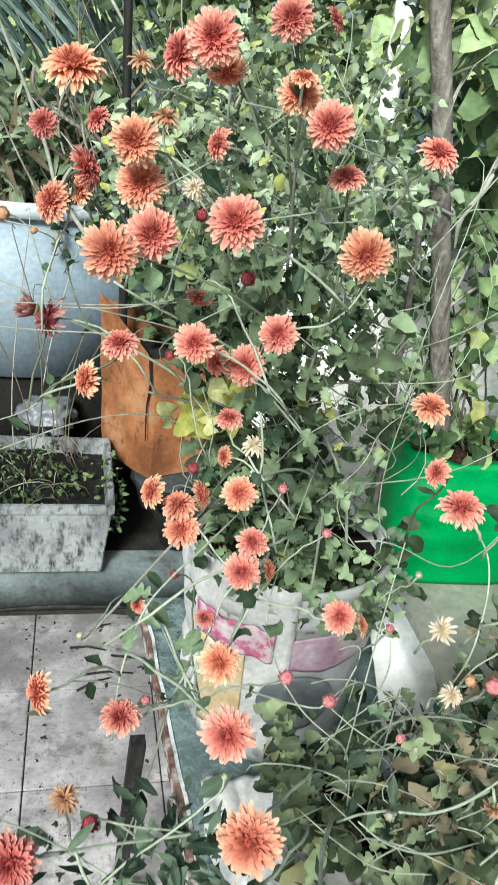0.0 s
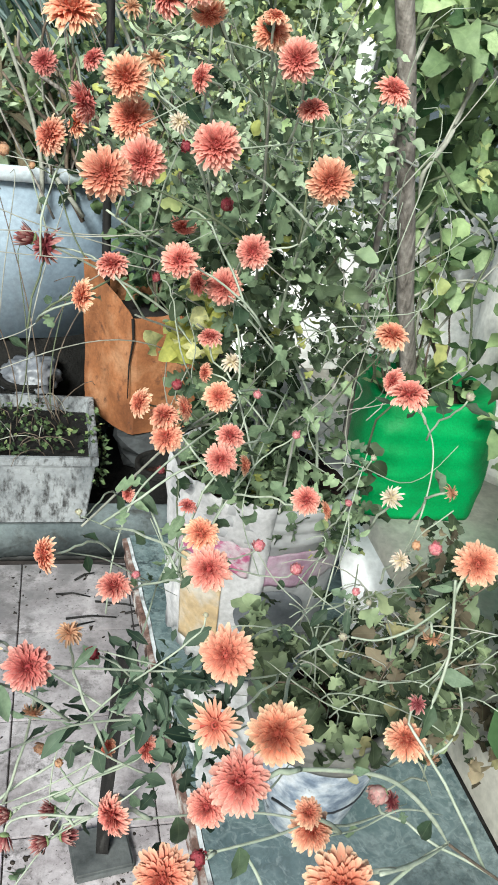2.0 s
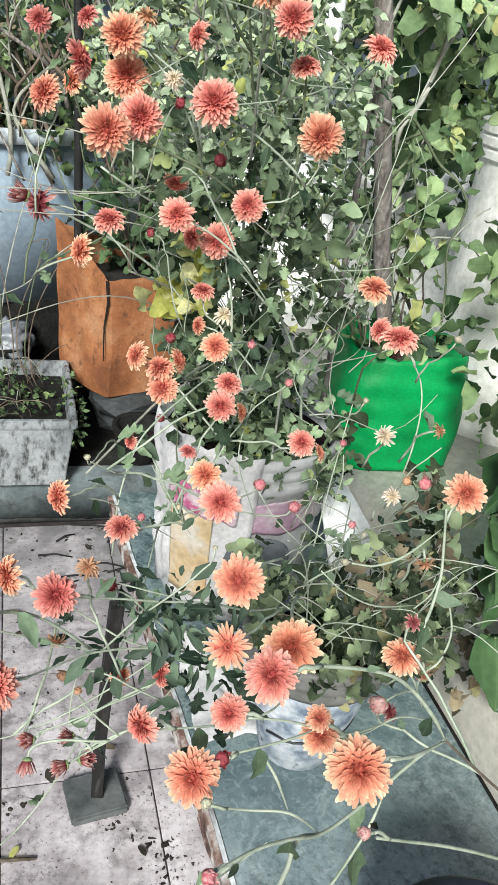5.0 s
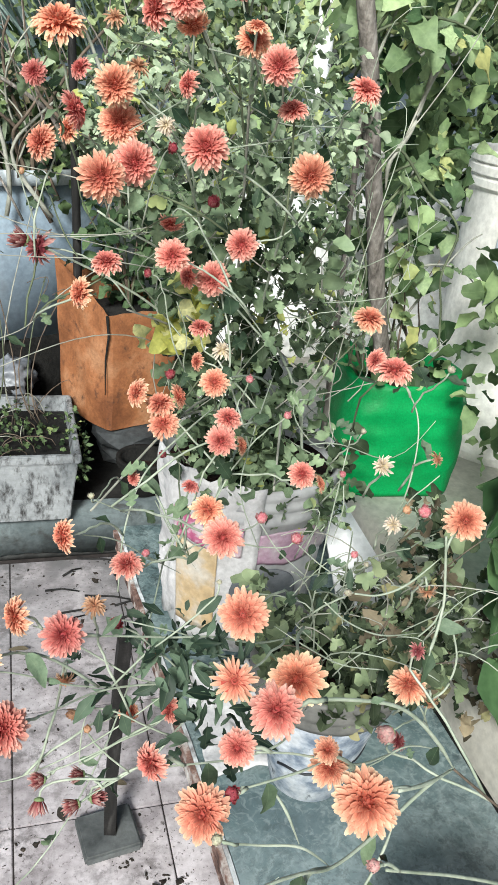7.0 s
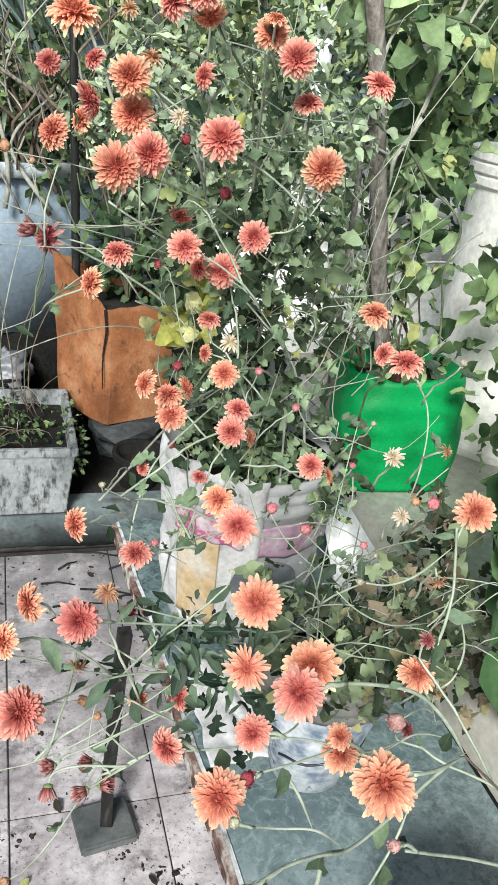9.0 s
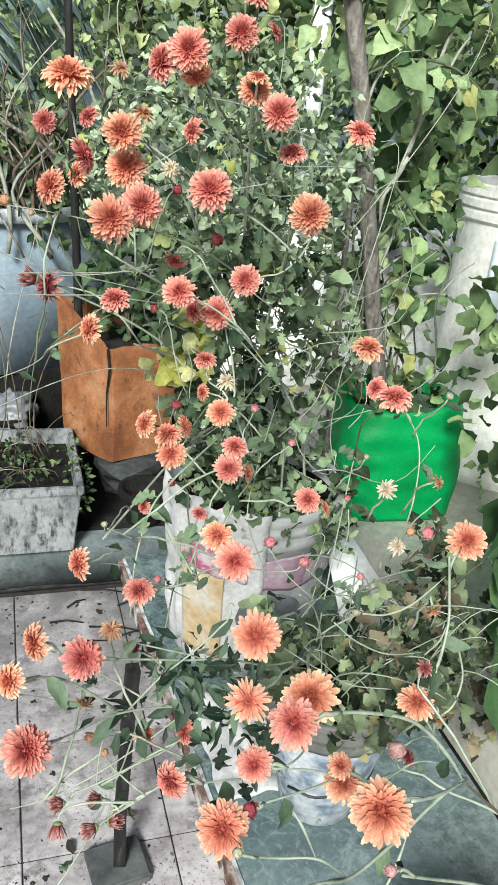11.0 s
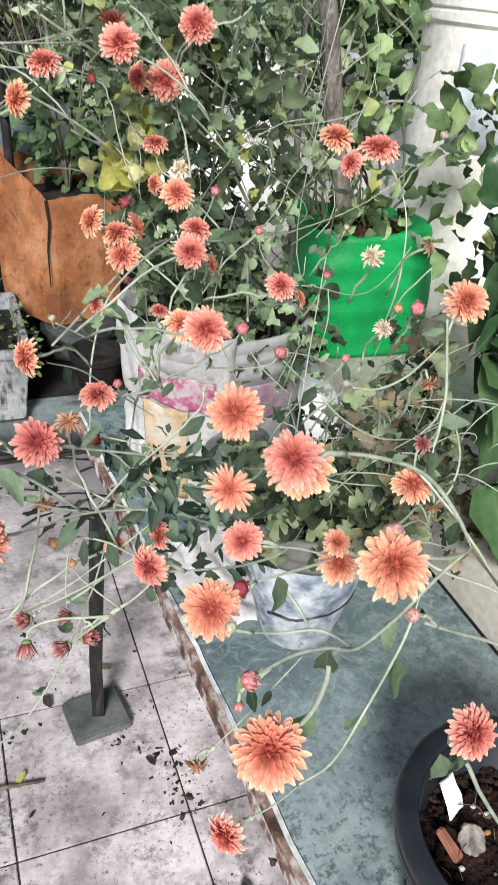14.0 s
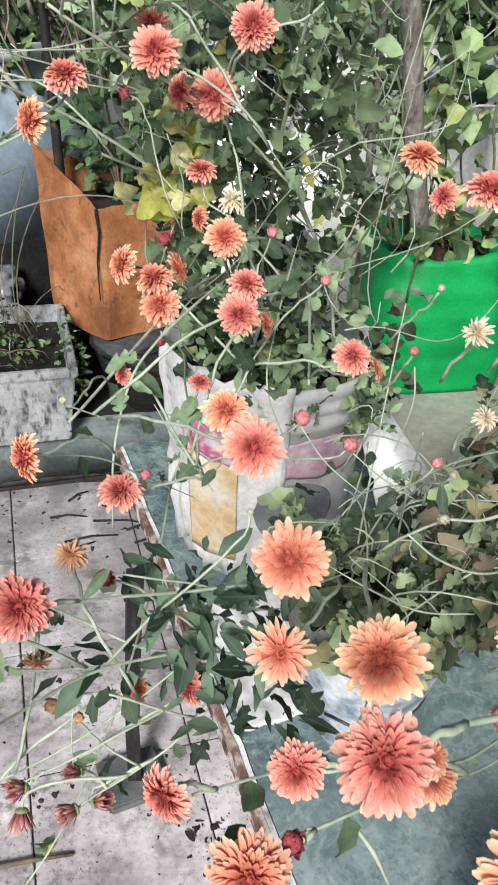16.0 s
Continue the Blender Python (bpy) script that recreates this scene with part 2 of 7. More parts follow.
M_SACK = surface("white_sack", [(0.3, (0.44, 0.43, 0.44)), (0.6, (0.60, 0.59, 0.60))], 8, 120, 0.6, 0.4, 0.3, 0.003, (0.40, 0.38, 0.36), 9, (0.62, 0.75))
M_PINK = surface("pink_print", [(0.3, (0.36, 0.06, 0.16)), (0.46, (0.46, 0.13, 0.24)), (0.52, (0.52, 0.36, 0.42)), (0.62, (0.58, 0.50, 0.53))], 42, 90, 0.5, 0.4, 0.15, 0.002)
M_YELLOW = surface("ochre_print", [(0.32, (0.46, 0.31, 0.15)), (0.5, (0.53, 0.40, 0.24)), (0.62, (0.57, 0.51, 0.43)), (0.72, (0.60, 0.57, 0.53))], 13, 90, 0.5, 0.4, 0.15, 0.002)
M_MAUVE = surface("mauve_print", [(0.3, (0.20, 0.09, 0.16)), (0.5, (0.36, 0.24, 0.31)), (0.64, (0.50, 0.46, 0.48))], 14, 90, 0.5, 0.4, 0.15, 0.002)
M_GREY = surface("grey_print", [(0.3, (0.08, 0.09, 0.10)), (0.7, (0.20, 0.21, 0.23))], 14, 90, 0.5)
M_TIN = surface("rusty_orange_tin", [(0.3, (0.165, 0.062, 0.027)), (0.5, (0.31, 0.125, 0.054)), (0.66, (0.42, 0.215, 0.115))], 7, 110, 0.7, 0.25, 0.45, 0.004, (0.06, 0.030, 0.022), 30, (0.56, 0.72), stain_stretch=(1, 1, 0.8))
M_PLANTER = surface("stained_white_planter", [(0.3, (0.15, 0.163, 0.176)), (0.6, (0.32, 0.335, 0.35))], 7, 70, 0.7, 0.3, 0.25, 0.003, (0.04, 0.039, 0.04), 55, (0.48, 0.66), stain_stretch=(1, 1, 0.45))
M_TUB = surface("pale_blue_tub", [(0.3, (0.21, 0.28, 0.36)), (0.6, (0.295, 0.365, 0.44))], 3, 60, 0.5, 0.4, 0.1, 0.002, (0.20, 0.23, 0.26), 5, (0.6, 0.8))
M_TUBRIM = surface("pale_rim", [(0.3, (0.44, 0.50, 0.56)), (0.6, (0.57, 0.62, 0.66))], 5, 60, 0.45)
M_STONE = surface("broken_stone", [(0.3, (0.015, 0.016, 0.017)), (0.6, (0.065, 0.07, 0.074)), (0.75, (0.17, 0.18, 0.185))], 12, 70, 0.85, 0.2, 0.5, 0.006)
M_FABRIC = surface("green_grow_bag", [(0.3, (0.004, 0.19, 0.045)), (0.6, (0.008, 0.31, 0.080))], 7, 260, 0.55, 0.3, 0.35, 0.002, (0.003, 0.11, 0.03), 10, (0.6, 0.75))
M_DRUM = surface("weathered_drum", [(0.3, (0.70, 0.68, 0.64)), (0.6, (0.82, 0.81, 0.78))], 4, 60, 0.55, 0.4, 0.1, 0.002, (0.60, 0.58, 0.54), 6, (0.6, 0.75))
M_LABEL = surface("faded_label", [(0.3, (0.44, 0.49, 0.55)), (0.6, (0.54, 0.58, 0.63))], 6, 60, 0.5)
M_STAKE = surface("weathered_stake", [(0.3, (0.08, 0.07, 0.062)), (0.5, (0.23, 0.205, 0.185)), (0.7, (0.40, 0.37, 0.34))], 16, 90, 0.85, 0.2, 0.6, 0.005, stretch=(6, 6, 0.7))
M_POLE = surface("charred_wood", [(0.3, (0.004, 0.004, 0.004)), (0.55, (0.014, 0.013, 0.013)), (0.75, (0.045, 0.043, 0.042))], 18, 90, 0.75, 0.3, 0.4, 0.004, stretch=(5, 5, 1))
M_SLATE = surface("dark_stone", [(0.3, (0.045, 0.05, 0.052)), (0.7, (0.135, 0.143, 0.146))], 14, 90, 0.8)
M_TWIG = surface("dry_twig", [(0.3, (0.06, 0.045, 0.035)), (0.7, (0.22, 0.17, 0.13))], 30, 90, 0.85)
M_GREYSTEM = surface("grey_vine", [(0.3, (0.24, 0.24, 0.20)), (0.7, (0.44, 0.44, 0.38))], 30, 90, 0.7)
M_STEM = surface("pale_stem", [(0.3, (0.24, 0.285, 0.21)), (0.7, (0.46, 0.50, 0.41))], 25, 150, 0.55)
M_DARKSTEM = surface("dark_stem", [(0.3, (0.06, 0.075, 0.045)), (0.7, (0.16, 0.19, 0.11))], 25, 150, 0.6)
M_CALYX = surface("calyx_green", [(0.3, (0.12, 0.17, 0.07)), (0.7, (0.24, 0.31, 0.15))], 60, 200, 0.6)
M_CLAY = surface("brick_red", [(0.3, (0.22, 0.08, 0.05)), (0.7, (0.38, 0.17, 0.11))], 40, 120, 0.85)
M_BAG = surface("dirty_plastic", [(0.3, (0.11, 0.12, 0.14)), (0.6, (0.24, 0.25, 0.28))], 14, 60, 0.4, 0.5)
# near-black for the foot of the step, dirt and painted shade together
M_FOOT_BAND = surface("foot_black", [(0.3, (0.010, 0.010, 0.010)), (0.5, (0.025, 0.025, 0.025)), (0.7, (0.06, 0.062, 0.062))], 12, 70, 0.8, 0.2, 0.4, 0.004)
M_LATH = surface("flaking_lath", [(0.36, (0.05, 0.028, 0.024)), (0.50, (0.19, 0.115, 0.095)), (0.58, (0.36, 0.31, 0.29)), (0.70, (0.50, 0.49, 0.48))], 30, 110, 0.8, 0.2, 0.4, 0.004)
M_STRIP = surface("chipped_white_paint", [(0.34, (0.14, 0.12, 0.12)), (0.44, (0.36, 0.37, 0.38)), (0.56, (0.56, 0.58, 0.60))], 22, 110, 0.7, 0.3, 0.3, 0.003)
M_PVC = surface("white_pipe", [(0.3, (0.72, 0.73, 0.75)), (0.6, (0.84, 0.84, 0.85))], 6, 50, 0.4)
M_WIRE = surface("pale_wire", [(0.3, (0.30, 0.30, 0.28)), (0.7, (0.46, 0.46, 0.42))], 30, 90, 0.6)

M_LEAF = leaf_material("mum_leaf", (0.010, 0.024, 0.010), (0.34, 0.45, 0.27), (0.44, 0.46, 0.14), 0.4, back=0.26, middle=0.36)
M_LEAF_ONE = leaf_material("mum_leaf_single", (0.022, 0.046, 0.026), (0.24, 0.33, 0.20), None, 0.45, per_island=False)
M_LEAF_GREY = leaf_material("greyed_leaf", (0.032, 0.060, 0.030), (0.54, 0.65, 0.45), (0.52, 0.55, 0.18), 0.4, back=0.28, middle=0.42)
M_LEAF_TUFT = leaf_material("tuft_leaf", (0.013, 0.028, 0.019), (0.16, 0.23, 0.16), None, 0.42)
M_LEAF_POT = leaf_material("olive_leaf", (0.011, 0.021, 0.010), (0.31, 0.385, 0.225), (0.32, 0.30, 0.16), 0.44, back=0.2, middle=0.24)
M_TUFT_ONE = leaf_material("tuft_leaf_single", (0.016, 0.034, 0.021), (0.19, 0.265, 0.175), None, 0.42, per_island=False)
M_LEAF_DRY = leaf_material("dry_leaf", (0.075, 0.062, 0.042), (0.34, 0.28, 0.19))
M_LEAF_BLACK = leaf_material("withered_leaf", (0.02, 0.018, 0.016), (0.07, 0.06, 0.05))
M_LEAF_YEL = leaf_material("yellow_leaf", (0.58, 0.58, 0.15), (0.85, 0.83, 0.46), per_island=False, back=0.5)
# dark leaf green, which also paints shade on the creeper's back leaves
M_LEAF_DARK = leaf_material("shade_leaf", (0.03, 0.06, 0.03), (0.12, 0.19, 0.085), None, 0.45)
M_VINE = leaf_material("vine_leaf", (0.022, 0.056, 0.020), (0.41, 0.55, 0.27), (0.50, 0.51, 0.20), 0.4, back=0.35)
M_VINE_ONE = leaf_material("vine_leaf_single", (0.036, 0.090, 0.036), (0.45, 0.58, 0.31), (0.50, 0.50, 0.20), 0.4, per_island=False, middle=0.34)
# dark leaf colour that paints the shade inside the far shrubs
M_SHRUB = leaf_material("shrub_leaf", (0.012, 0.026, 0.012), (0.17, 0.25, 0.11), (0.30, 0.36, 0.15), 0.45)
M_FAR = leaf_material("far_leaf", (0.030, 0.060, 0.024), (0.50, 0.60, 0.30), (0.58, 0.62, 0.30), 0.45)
M_GLOSSY = leaf_material("broad_leaf", (0.026, 0.068, 0.028), (0.09, 0.165, 0.07), None, 0.16, per_island=False)
M_PALM = leaf_material("palm_leaf", (0.06, 0.11, 0.12), (0.30, 0.39, 0.40), None, 0.4)

PETALS = {
    "peach": petal_material("peach_petal", (0.52, 0.12, 0.085), (0.81, 0.345, 0.235), (0.95, 0.77, 0.56)),
    "orange": petal_material("orange_petal", (0.48, 0.10, 0.08), (0.78, 0.31, 0.225), (0.93, 0.69, 0.51)),
    "coral": petal_material("coral_petal", (0.43, 0.07, 0.07), (0.74, 0.265, 0.23), (0.91, 0.63, 0.53)),
    "red": petal_material("red_petal", (0.44, 0.075, 0.085), (0.68, 0.215, 0.20), (0.86, 0.52, 0.46)),
    "tan": petal_material("tan_petal", (0.50, 0.25, 0.15), (0.66, 0.42, 0.27), (0.76, 0.58, 0.42)),
    "white": petal_material("cream_petal", (0.62, 0.54, 0.36), (0.80, 0.74, 0.62), (0.88, 0.85, 0.78)),
    "fade": petal_material("maroon_petal", (0.20, 0.04, 0.055), (0.40, 0.13, 0.14), (0.76, 0.58, 0.53)),
    "pink": petal_material("pink_bud", (0.48, 0.08, 0.13), (0.68, 0.28, 0.32), (0.86, 0.64, 0.62)),
    "wine": petal_material("wine_bud", (0.22, 0.025, 0.045), (0.38, 0.075, 0.10), (0.62, 0.30, 0.30)),
    "blush": petal_material("blush_bud", (0.60, 0.24, 0.27), (0.78, 0.52, 0.50), (0.86, 0.77, 0.72)),
    "cream": petal_material("white_bud", (0.44, 0.48, 0.32), (0.62, 0.62, 0.50), (0.76, 0.74, 0.66)),
}


# ---- building helpers ----
def part(name, bm, material, parent=None, label="", smooth=True):
    me = bpy.data.meshes.new(name)
    bm.to_mesh(me)
    bm.free()
    return part_of_mesh(name, me, material, parent, label, smooth)


def part_of_mesh(name, me, material, parent=None, label="", smooth=True):
    if material and not me.materials:
        me.materials.append(material)
    if smooth:
        me.polygons.foreach_set("use_smooth", [True] * len(me.polygons))
    ob = new(name, me)
    if parent:
        ob.parent = parent
        ob.matrix_parent_inverse = parent.matrix_world.inverted()
    if label:
        tagged(ob, label)
    return ob


def thing(name, at, label, category, group="", kind=""):
    ob = new(name)
    ob.location = at
    ob.matrix_world = Matrix.Translation(at)
    ob.empty_display_size = 0.05
    return tagged(ob, label, category, group, kind)


def box(x0, x1, y0, y1, z0, z1, bevel=0.0):
    bm = bmesh.new()
    bmesh.ops.create_cube(bm, size=1, matrix=Matrix.Translation(((x0 + x1) / 2, (y0 + y1) / 2, (z0 + z1) / 2)) @ Matrix.Diagonal((x1 - x0, y1 - y0, z1 - z0, 1)))
    if bevel:
        bmesh.ops.bevel(bm, geom=bm.edges[:], offset=bevel, segments=2, affect="EDGES")
    return bm


def lathe(profile, n=40, at=(0, 0, 0), wobble=0.0, seed=0):
    """A turned solid: profile of (radius, height) from the inside bottom round to the outside."""
    bm = bmesh.new()
    rings = []
    for r, z in profile:
        ring = []
        for k in range(n):
            a = 2 * math.pi * k / n
            w = 1 + wobble * noise.noise((math.cos(a) * 1.3 + seed, math.sin(a) * 1.3, z * 9))
            ring.append(bm.verts.new((at[0] + r * w * math.cos(a), at[1] + r * w * math.sin(a), at[2] + z)))
        rings.append(ring)
    for a, b in zip(rings, rings[1:]):
        for k in range(n):
            bm.faces.new((a[k], a[(k + 1) % n], b[(k + 1) % n], b[k]))
    bm.faces.new(rings[0][::-1])
    bm.faces.new(rings[-1])
    bmesh.ops.recalc_face_normals(bm, faces=bm.faces[:])
    return bm


def tube(points, r0, r1, sides=6, point=False):
    """A tapering tube along the points."""
    bm = bmesh.new()
    pts = [Vector(p) for p in points]
    rings = []
    up = Vector((0.3, 0.2, 1)).normalized()
    for i, p in enumerate(pts):
        d = (pts[min(i + 1, len(pts) - 1)] - pts[max(i - 1, 0)]).normalized()
        a = d.cross(up)
        if a.length < 0.05:
            a = d.cross(Vector((1, 0, 0)))
        a.normalize()
        b = d.cross(a)
        r = r0 + (r1 - r0) * i / (len(pts) - 1)
        if point:
            r *= min(1.0, 0.25 + 0.15 * (len(pts) - 1 - i))
        rings.append([bm.verts.new(p + r * (math.cos(2 * math.pi * k / sides) * a + math.sin(2 * math.pi * k / sides) * b)) for k in range(sides)])
    for a, b in zip(rings, rings[1:]):
        for k in range(sides):
            bm.faces.new((a[k], a[(k + 1) % sides], b[(k + 1) % sides], b[k]))
    bm.faces.new(rings[0][::-1])
    bm.faces.new(rings[-1])
    return bm


def arc(p0, p1, p2, p3, n=10):
    """Points of a cubic curve."""
    p0, p1, p2, p3 = (Vector(p) for p in (p0, p1, p2, p3))
    out = []
    for i in range(n + 1):
        t = i / n
        out.append(p0 * (1 - t) ** 3 + 3 * p1 * t * (1 - t) ** 2 + 3 * p2 * t * t * (1 - t) + p3 * t ** 3)
    return out


# ---- leaves and flowers as templates ----
def outline_leaf(half, bend=0.25, fold=0.3, seed=0):
    """A leaf one unit long along +y: half is the outline of its right side as (width, height); returns verts, faces, rib weights."""
    rng = random.Random(seed)
    verts, faces, rib = [], [], []
    twist, phase, wave = rng.uniform(-0.55, 0.55), rng.uniform(0, 6), rng.uniform(0.08, 0.18)
    sway = rng.uniform(-0.12, 0.12)
    cols = (-1, -0.55, 0, 0.55, 1)
    for w, y in half:
        j = {-1: rng.uniform(0.85, 1.12), 1: rng.uniform(0.85, 1.12)}
        for s in cols:
            x = s * w * (j[1] if s > 0 else j[-1])
            z = fold * 1.5 * abs(x) ** 1.5 - bend * y * y + twist * x * y + wave * s * s * math.sin(9 * y + phase + s) * min(1, w * 4)
            verts.append((x + sway * y * y, y, z))
            rib.append(min(1, abs(x) * 4))
    for i in range(len(half) - 1):
        for k in range(4):
            a = i * 5 + k
            faces.append((a, a + 1, a + 6, a + 5))
    return np.array(verts, float), faces, np.array(rib, float)


MUM_HALF = [(0.012, 0.0), (0.018, 0.14), (0.06, 0.17), (0.19, 0.20), (0.25, 0.26), (0.23, 0.33), (0.13, 0.37), (0.13, 0.41), (0.27, 0.44), (0.36, 0.51), (0.35, 0.59), (0.25, 0.64), (0.17, 0.67), (0.22, 0.72), (0.26, 0.79), (0.22, 0.87), (0.12, 0.94), (0.01, 1.0)]
HEART_HALF = [(0.02, 0.0), (0.22, -0.07), (0.35, 0.04), (0.41, 0.2), (0.40, 0.38), (0.33, 0.58), (0.21, 0.78), (0.09, 0.92), (0.01, 1.0)]
OVAL_HALF = [(0.01, 0.0), (0.13, 0.12), (0.22, 0.32), (0.24, 0.52), (0.18, 0.74), (0.08, 0.92), (0.01, 1.0)]
ROUND_HALF = [(0.012, 0.0), (0.015, 0.16), (0.20, 0.24), (0.31, 0.40), (0.33, 0.58), (0.27, 0.78), (0.14, 0.93), (0.01, 1.0)]
LANCE_HALF = [(0.01, 0.0), (0.07, 0.14), (0.13, 0.34), (0.15, 0.52), (0.11, 0.74), (0.05, 0.92), (0.01, 1.0)]
NEEDLE_HALF = [(0.006, 0.0), (0.013, 0.2), (0.015, 0.5), (0.011, 0.8), (0.002, 1.0)]
SLIM_HALF = [(0.01, 0.0), (0.05, 0.2), (0.09, 0.45), (0.07, 0.72), (0.01, 1.0)]
MUM = [outline_leaf(MUM_HALF, b, f, k) for k, (b, f) in enumerate(((0.15, 0.2), (0.45, 0.6), (0.8, 0.3), (0.3, 1.1), (-0.2, 0.3)))]
ROUND = [outline_leaf(ROUND_HALF, b, f, k + 80) for k, (b, f) in enumerate(((0.15, 0.3), (0.5, 0.5), (0.3, 0.9), (-0.1, 0.4)))]
HEART = [outline_leaf(HEART_HALF, b, f, k + 20) for k, (b, f) in enumerate(((0.2, 0.15), (0.45, 0.3), (0.1, 0.5), (0.6, 0.1)))]
OVAL = [outline_leaf(OVAL_HALF, b, f, k + 40) for k, (b, f) in enumerate(((0.2, 0.2), (0.5, 0.5), (-0.1, 0.8)))]
LANCE = [outline_leaf(LANCE_HALF, b, f, k + 100) for k, (b, f) in enumerate(((0.2, 0.3), (0.5, 0.7), (-0.15, 0.5)))]
NEEDLE = [outline_leaf(NEEDLE_HALF, b, 0.2, k + 120) for k, b in enumerate((0.15, 0.35, 0.5))]
SLIM = [outline_leaf(SLIM_HALF, b, f, k + 60) for k, (b, f) in enumerate(((0.3, 0.2), (0.7, 0.3)))]


def leaf_mesh(template, name="leaf"):
    v, f, rib = template
    me = bpy.data.meshes.new(name)
    me.from_pydata(v.tolist(), [], f)
    a = me.attributes.new("rib", "FLOAT", "POINT")
    a.data.foreach_set("value", rib)
    return me


def leaf_turn(rng, out, droop=0.0):
    """A turn for a leaf that grows along out: its face looks up, with some scatter."""
    y = Vector(out).normalized()
    z = Vector((rng.uniform(-0.6, 0.6), rng.uniform(-1.7, 0.2), 1.0)).normalized()
    x = y.cross(z)
    if x.length < 0.05:
        x = Vector((1, 0, 0))
    x.normalize()
    z = x.cross(y)
    return Matrix((x, y, z)).transposed()


def leaf_cloud(name, templates, placed, material, parent=None, label="", kind="stuff", category=""):
    """Many leaves in one mesh; placed holds (position, turn, size)."""
    vs, fs, ribs, base = [], [], [], 0
    rng = random.Random(len(placed))
    for p, turn, size in placed:
        v, f, rib = templates[rng.randrange(len(templates))]
        m = np.array(turn)
        vs.append(v @ m.T * size + np.array(p))
        fs.extend([tuple(i + base for i in q) for q in f])
        ribs.append(rib)
        base += len(v)
    me = bpy.data.meshes.new(name)
    me.from_pydata(np.concatenate(vs).tolist(), [], fs)
    a = me.attributes.new("rib", "FLOAT", "POINT")
    a.data.foreach_set("value", np.concatenate(ribs))
    ob = part_of_mesh(name, me, material, parent, label)
    return tagged(ob, kind=kind, category=category)


def flower_mesh(name, kind, seed, form):
    """A flower head one unit across, facing +z, with its petals in rings and a green calyx behind."""
    rng = random.Random(seed)
    verts, faces, reach = [], [], []

    def petal(az, elev, length, width, r0, z0, curl, mark):
        ca, sa = math.cos(az), math.sin(az)
        rows = 5
        base = len(verts)
        r, z, e = r0, z0, elev
        for i in range(rows + 1):
            t = i / rows
            w = width * (0.6, 0.88, 1.12, 1.26, 1.1, 0.38)[i]
            for s in (-1, 0, 1):
                lift = 0.42 * w * abs(s)
                rr, zz = r - lift * math.sin(e), z + lift * math.cos(e)
                verts.append((rr * ca - s * w * 0.5 * sa, rr * sa + s * w * 0.5 * ca, zz))
                reach.append(min(1, 0.20 * mark + t * (0.36 + 0.38 * mark) + 0.18 * abs(s) * t))
            r += length / rows * math.cos(e)
            z += length / rows * math.sin(e)
            e += curl / rows
        for i in range(rows):
            for s in (0, 1):
                a = base + i * 3 + s
                faces.append((a, a + 1, a + 4, a + 3))

    if form == "full":
        # florets in a spiral over a low dome: short and upright at the heart, long and spreading at the rim
        total = 185
        for k in range(total):
            f = math.sqrt((k + 0.5) / total)
            petal(k * 2.39996 + rng.uniform(-0.2, 0.2), radians(76 - 78 * f ** 0.8) + rng.uniform(-0.24, 0.24), (0.085 + 0.205 * f) * rng.uniform(0.75, 1.16), (0.040 + 0.034 * f) * rng.uniform(0.75, 1.25), 0.02 + 0.21 * f, 0.17 * (1 - f * f), 0.9 - 1.6 * f + rng.uniform(-0.4, 0.4), f ** 1.4)
        rings = []
    elif form == "open":
        rings = [(18, 0.0, 0.45, 0.066, 0.06, 0.0, -0.2, 1.0), (18, 0.18, 0.40, 0.056, 0.06, 0.02, -0.1, 0.9), (16, 0.42, 0.29, 0.05, 0.05, 0.03, 0.0, 0.55), (16, 0.8, 0.14, 0.04, 0.06, 0.05, 0.3, 0.3), (10, 1.2, 0.1, 0.04, 0.025, 0.055, 0.4, 0.45)]
    elif form == "ragged":
        rings = [(13, -0.3, 0.40, 0.07, 0.06, 0.0, -0.6, 0.7), (12, 0.15, 0.38, 0.066, 0.06, 0.02, -0.5, 0.55), (11, 0.6, 0.32, 0.06, 0.05, 0.04, -0.3, 0.4), (8, 1.0, 0.26, 0.055, 0.04, 0.05, 0.2, 0.2)]
    elif form == "droop":
        rings = [(15, 0.95, 0.50, 0.075, 0.16, -0.03, 0.45, 0.85), (14, 1.1, 0.52, 0.07, 0.12, 0.0, 0.3, 0.5), (11, 1.25, 0.50, 0.06, 0.07, 0.0, 0.1, 0.25), (7, 1.4, 0.48, 0.05, 0.03, 0.0, 0.0, 0.1)]
    else:
        rings = [(12, 0.8, 0.42, 0.13, 0.2, -0.08, 1.4, 0.7), (10, 0.95, 0.42, 0.12, 0.17, 0.0, 1.3, 0.55), (8, 1.15, 0.36, 0.11, 0.11, 0.05, 0.9, 0.3)]
    for n, elev, length, width, r0, z0, curl, mark in rings:
        off = rng.uniform(0, 6)
        for k in range(n):
            petal(off + 2 * math.pi * (k + rng.uniform(-0.35, 0.35)) / n, elev + rng.uniform(-0.26, 0.26), length * rng.uniform(0.74, 1.1), width * rng.uniform(0.8, 1.25), r0, z0, curl + rng.uniform(-0.25, 0.25), mark)
    me = bpy.data.meshes.new(name)
    if form == "bud":
        # the closed ball of petals
        base, n = len(verts), 14
        for r, z, c in ((0.20, -0.08, 0.05), (0.25, 0.04, 0.12), (0.26, 0.16, 0.2), (0.21, 0.27, 0.3), (0.12, 0.32, 0.3), (0.03, 0.30, 0.1)):
            for k in range(n):
                w = 1 + 0.06 * math.cos(7 * 6.2832 * k / n)
                verts.append((r * w * math.cos(6.2832 * k / n), r * w * math.sin(6.2832 * k / n), z))
                reach.append(min(1, c + 0.2 * (k % 2)))
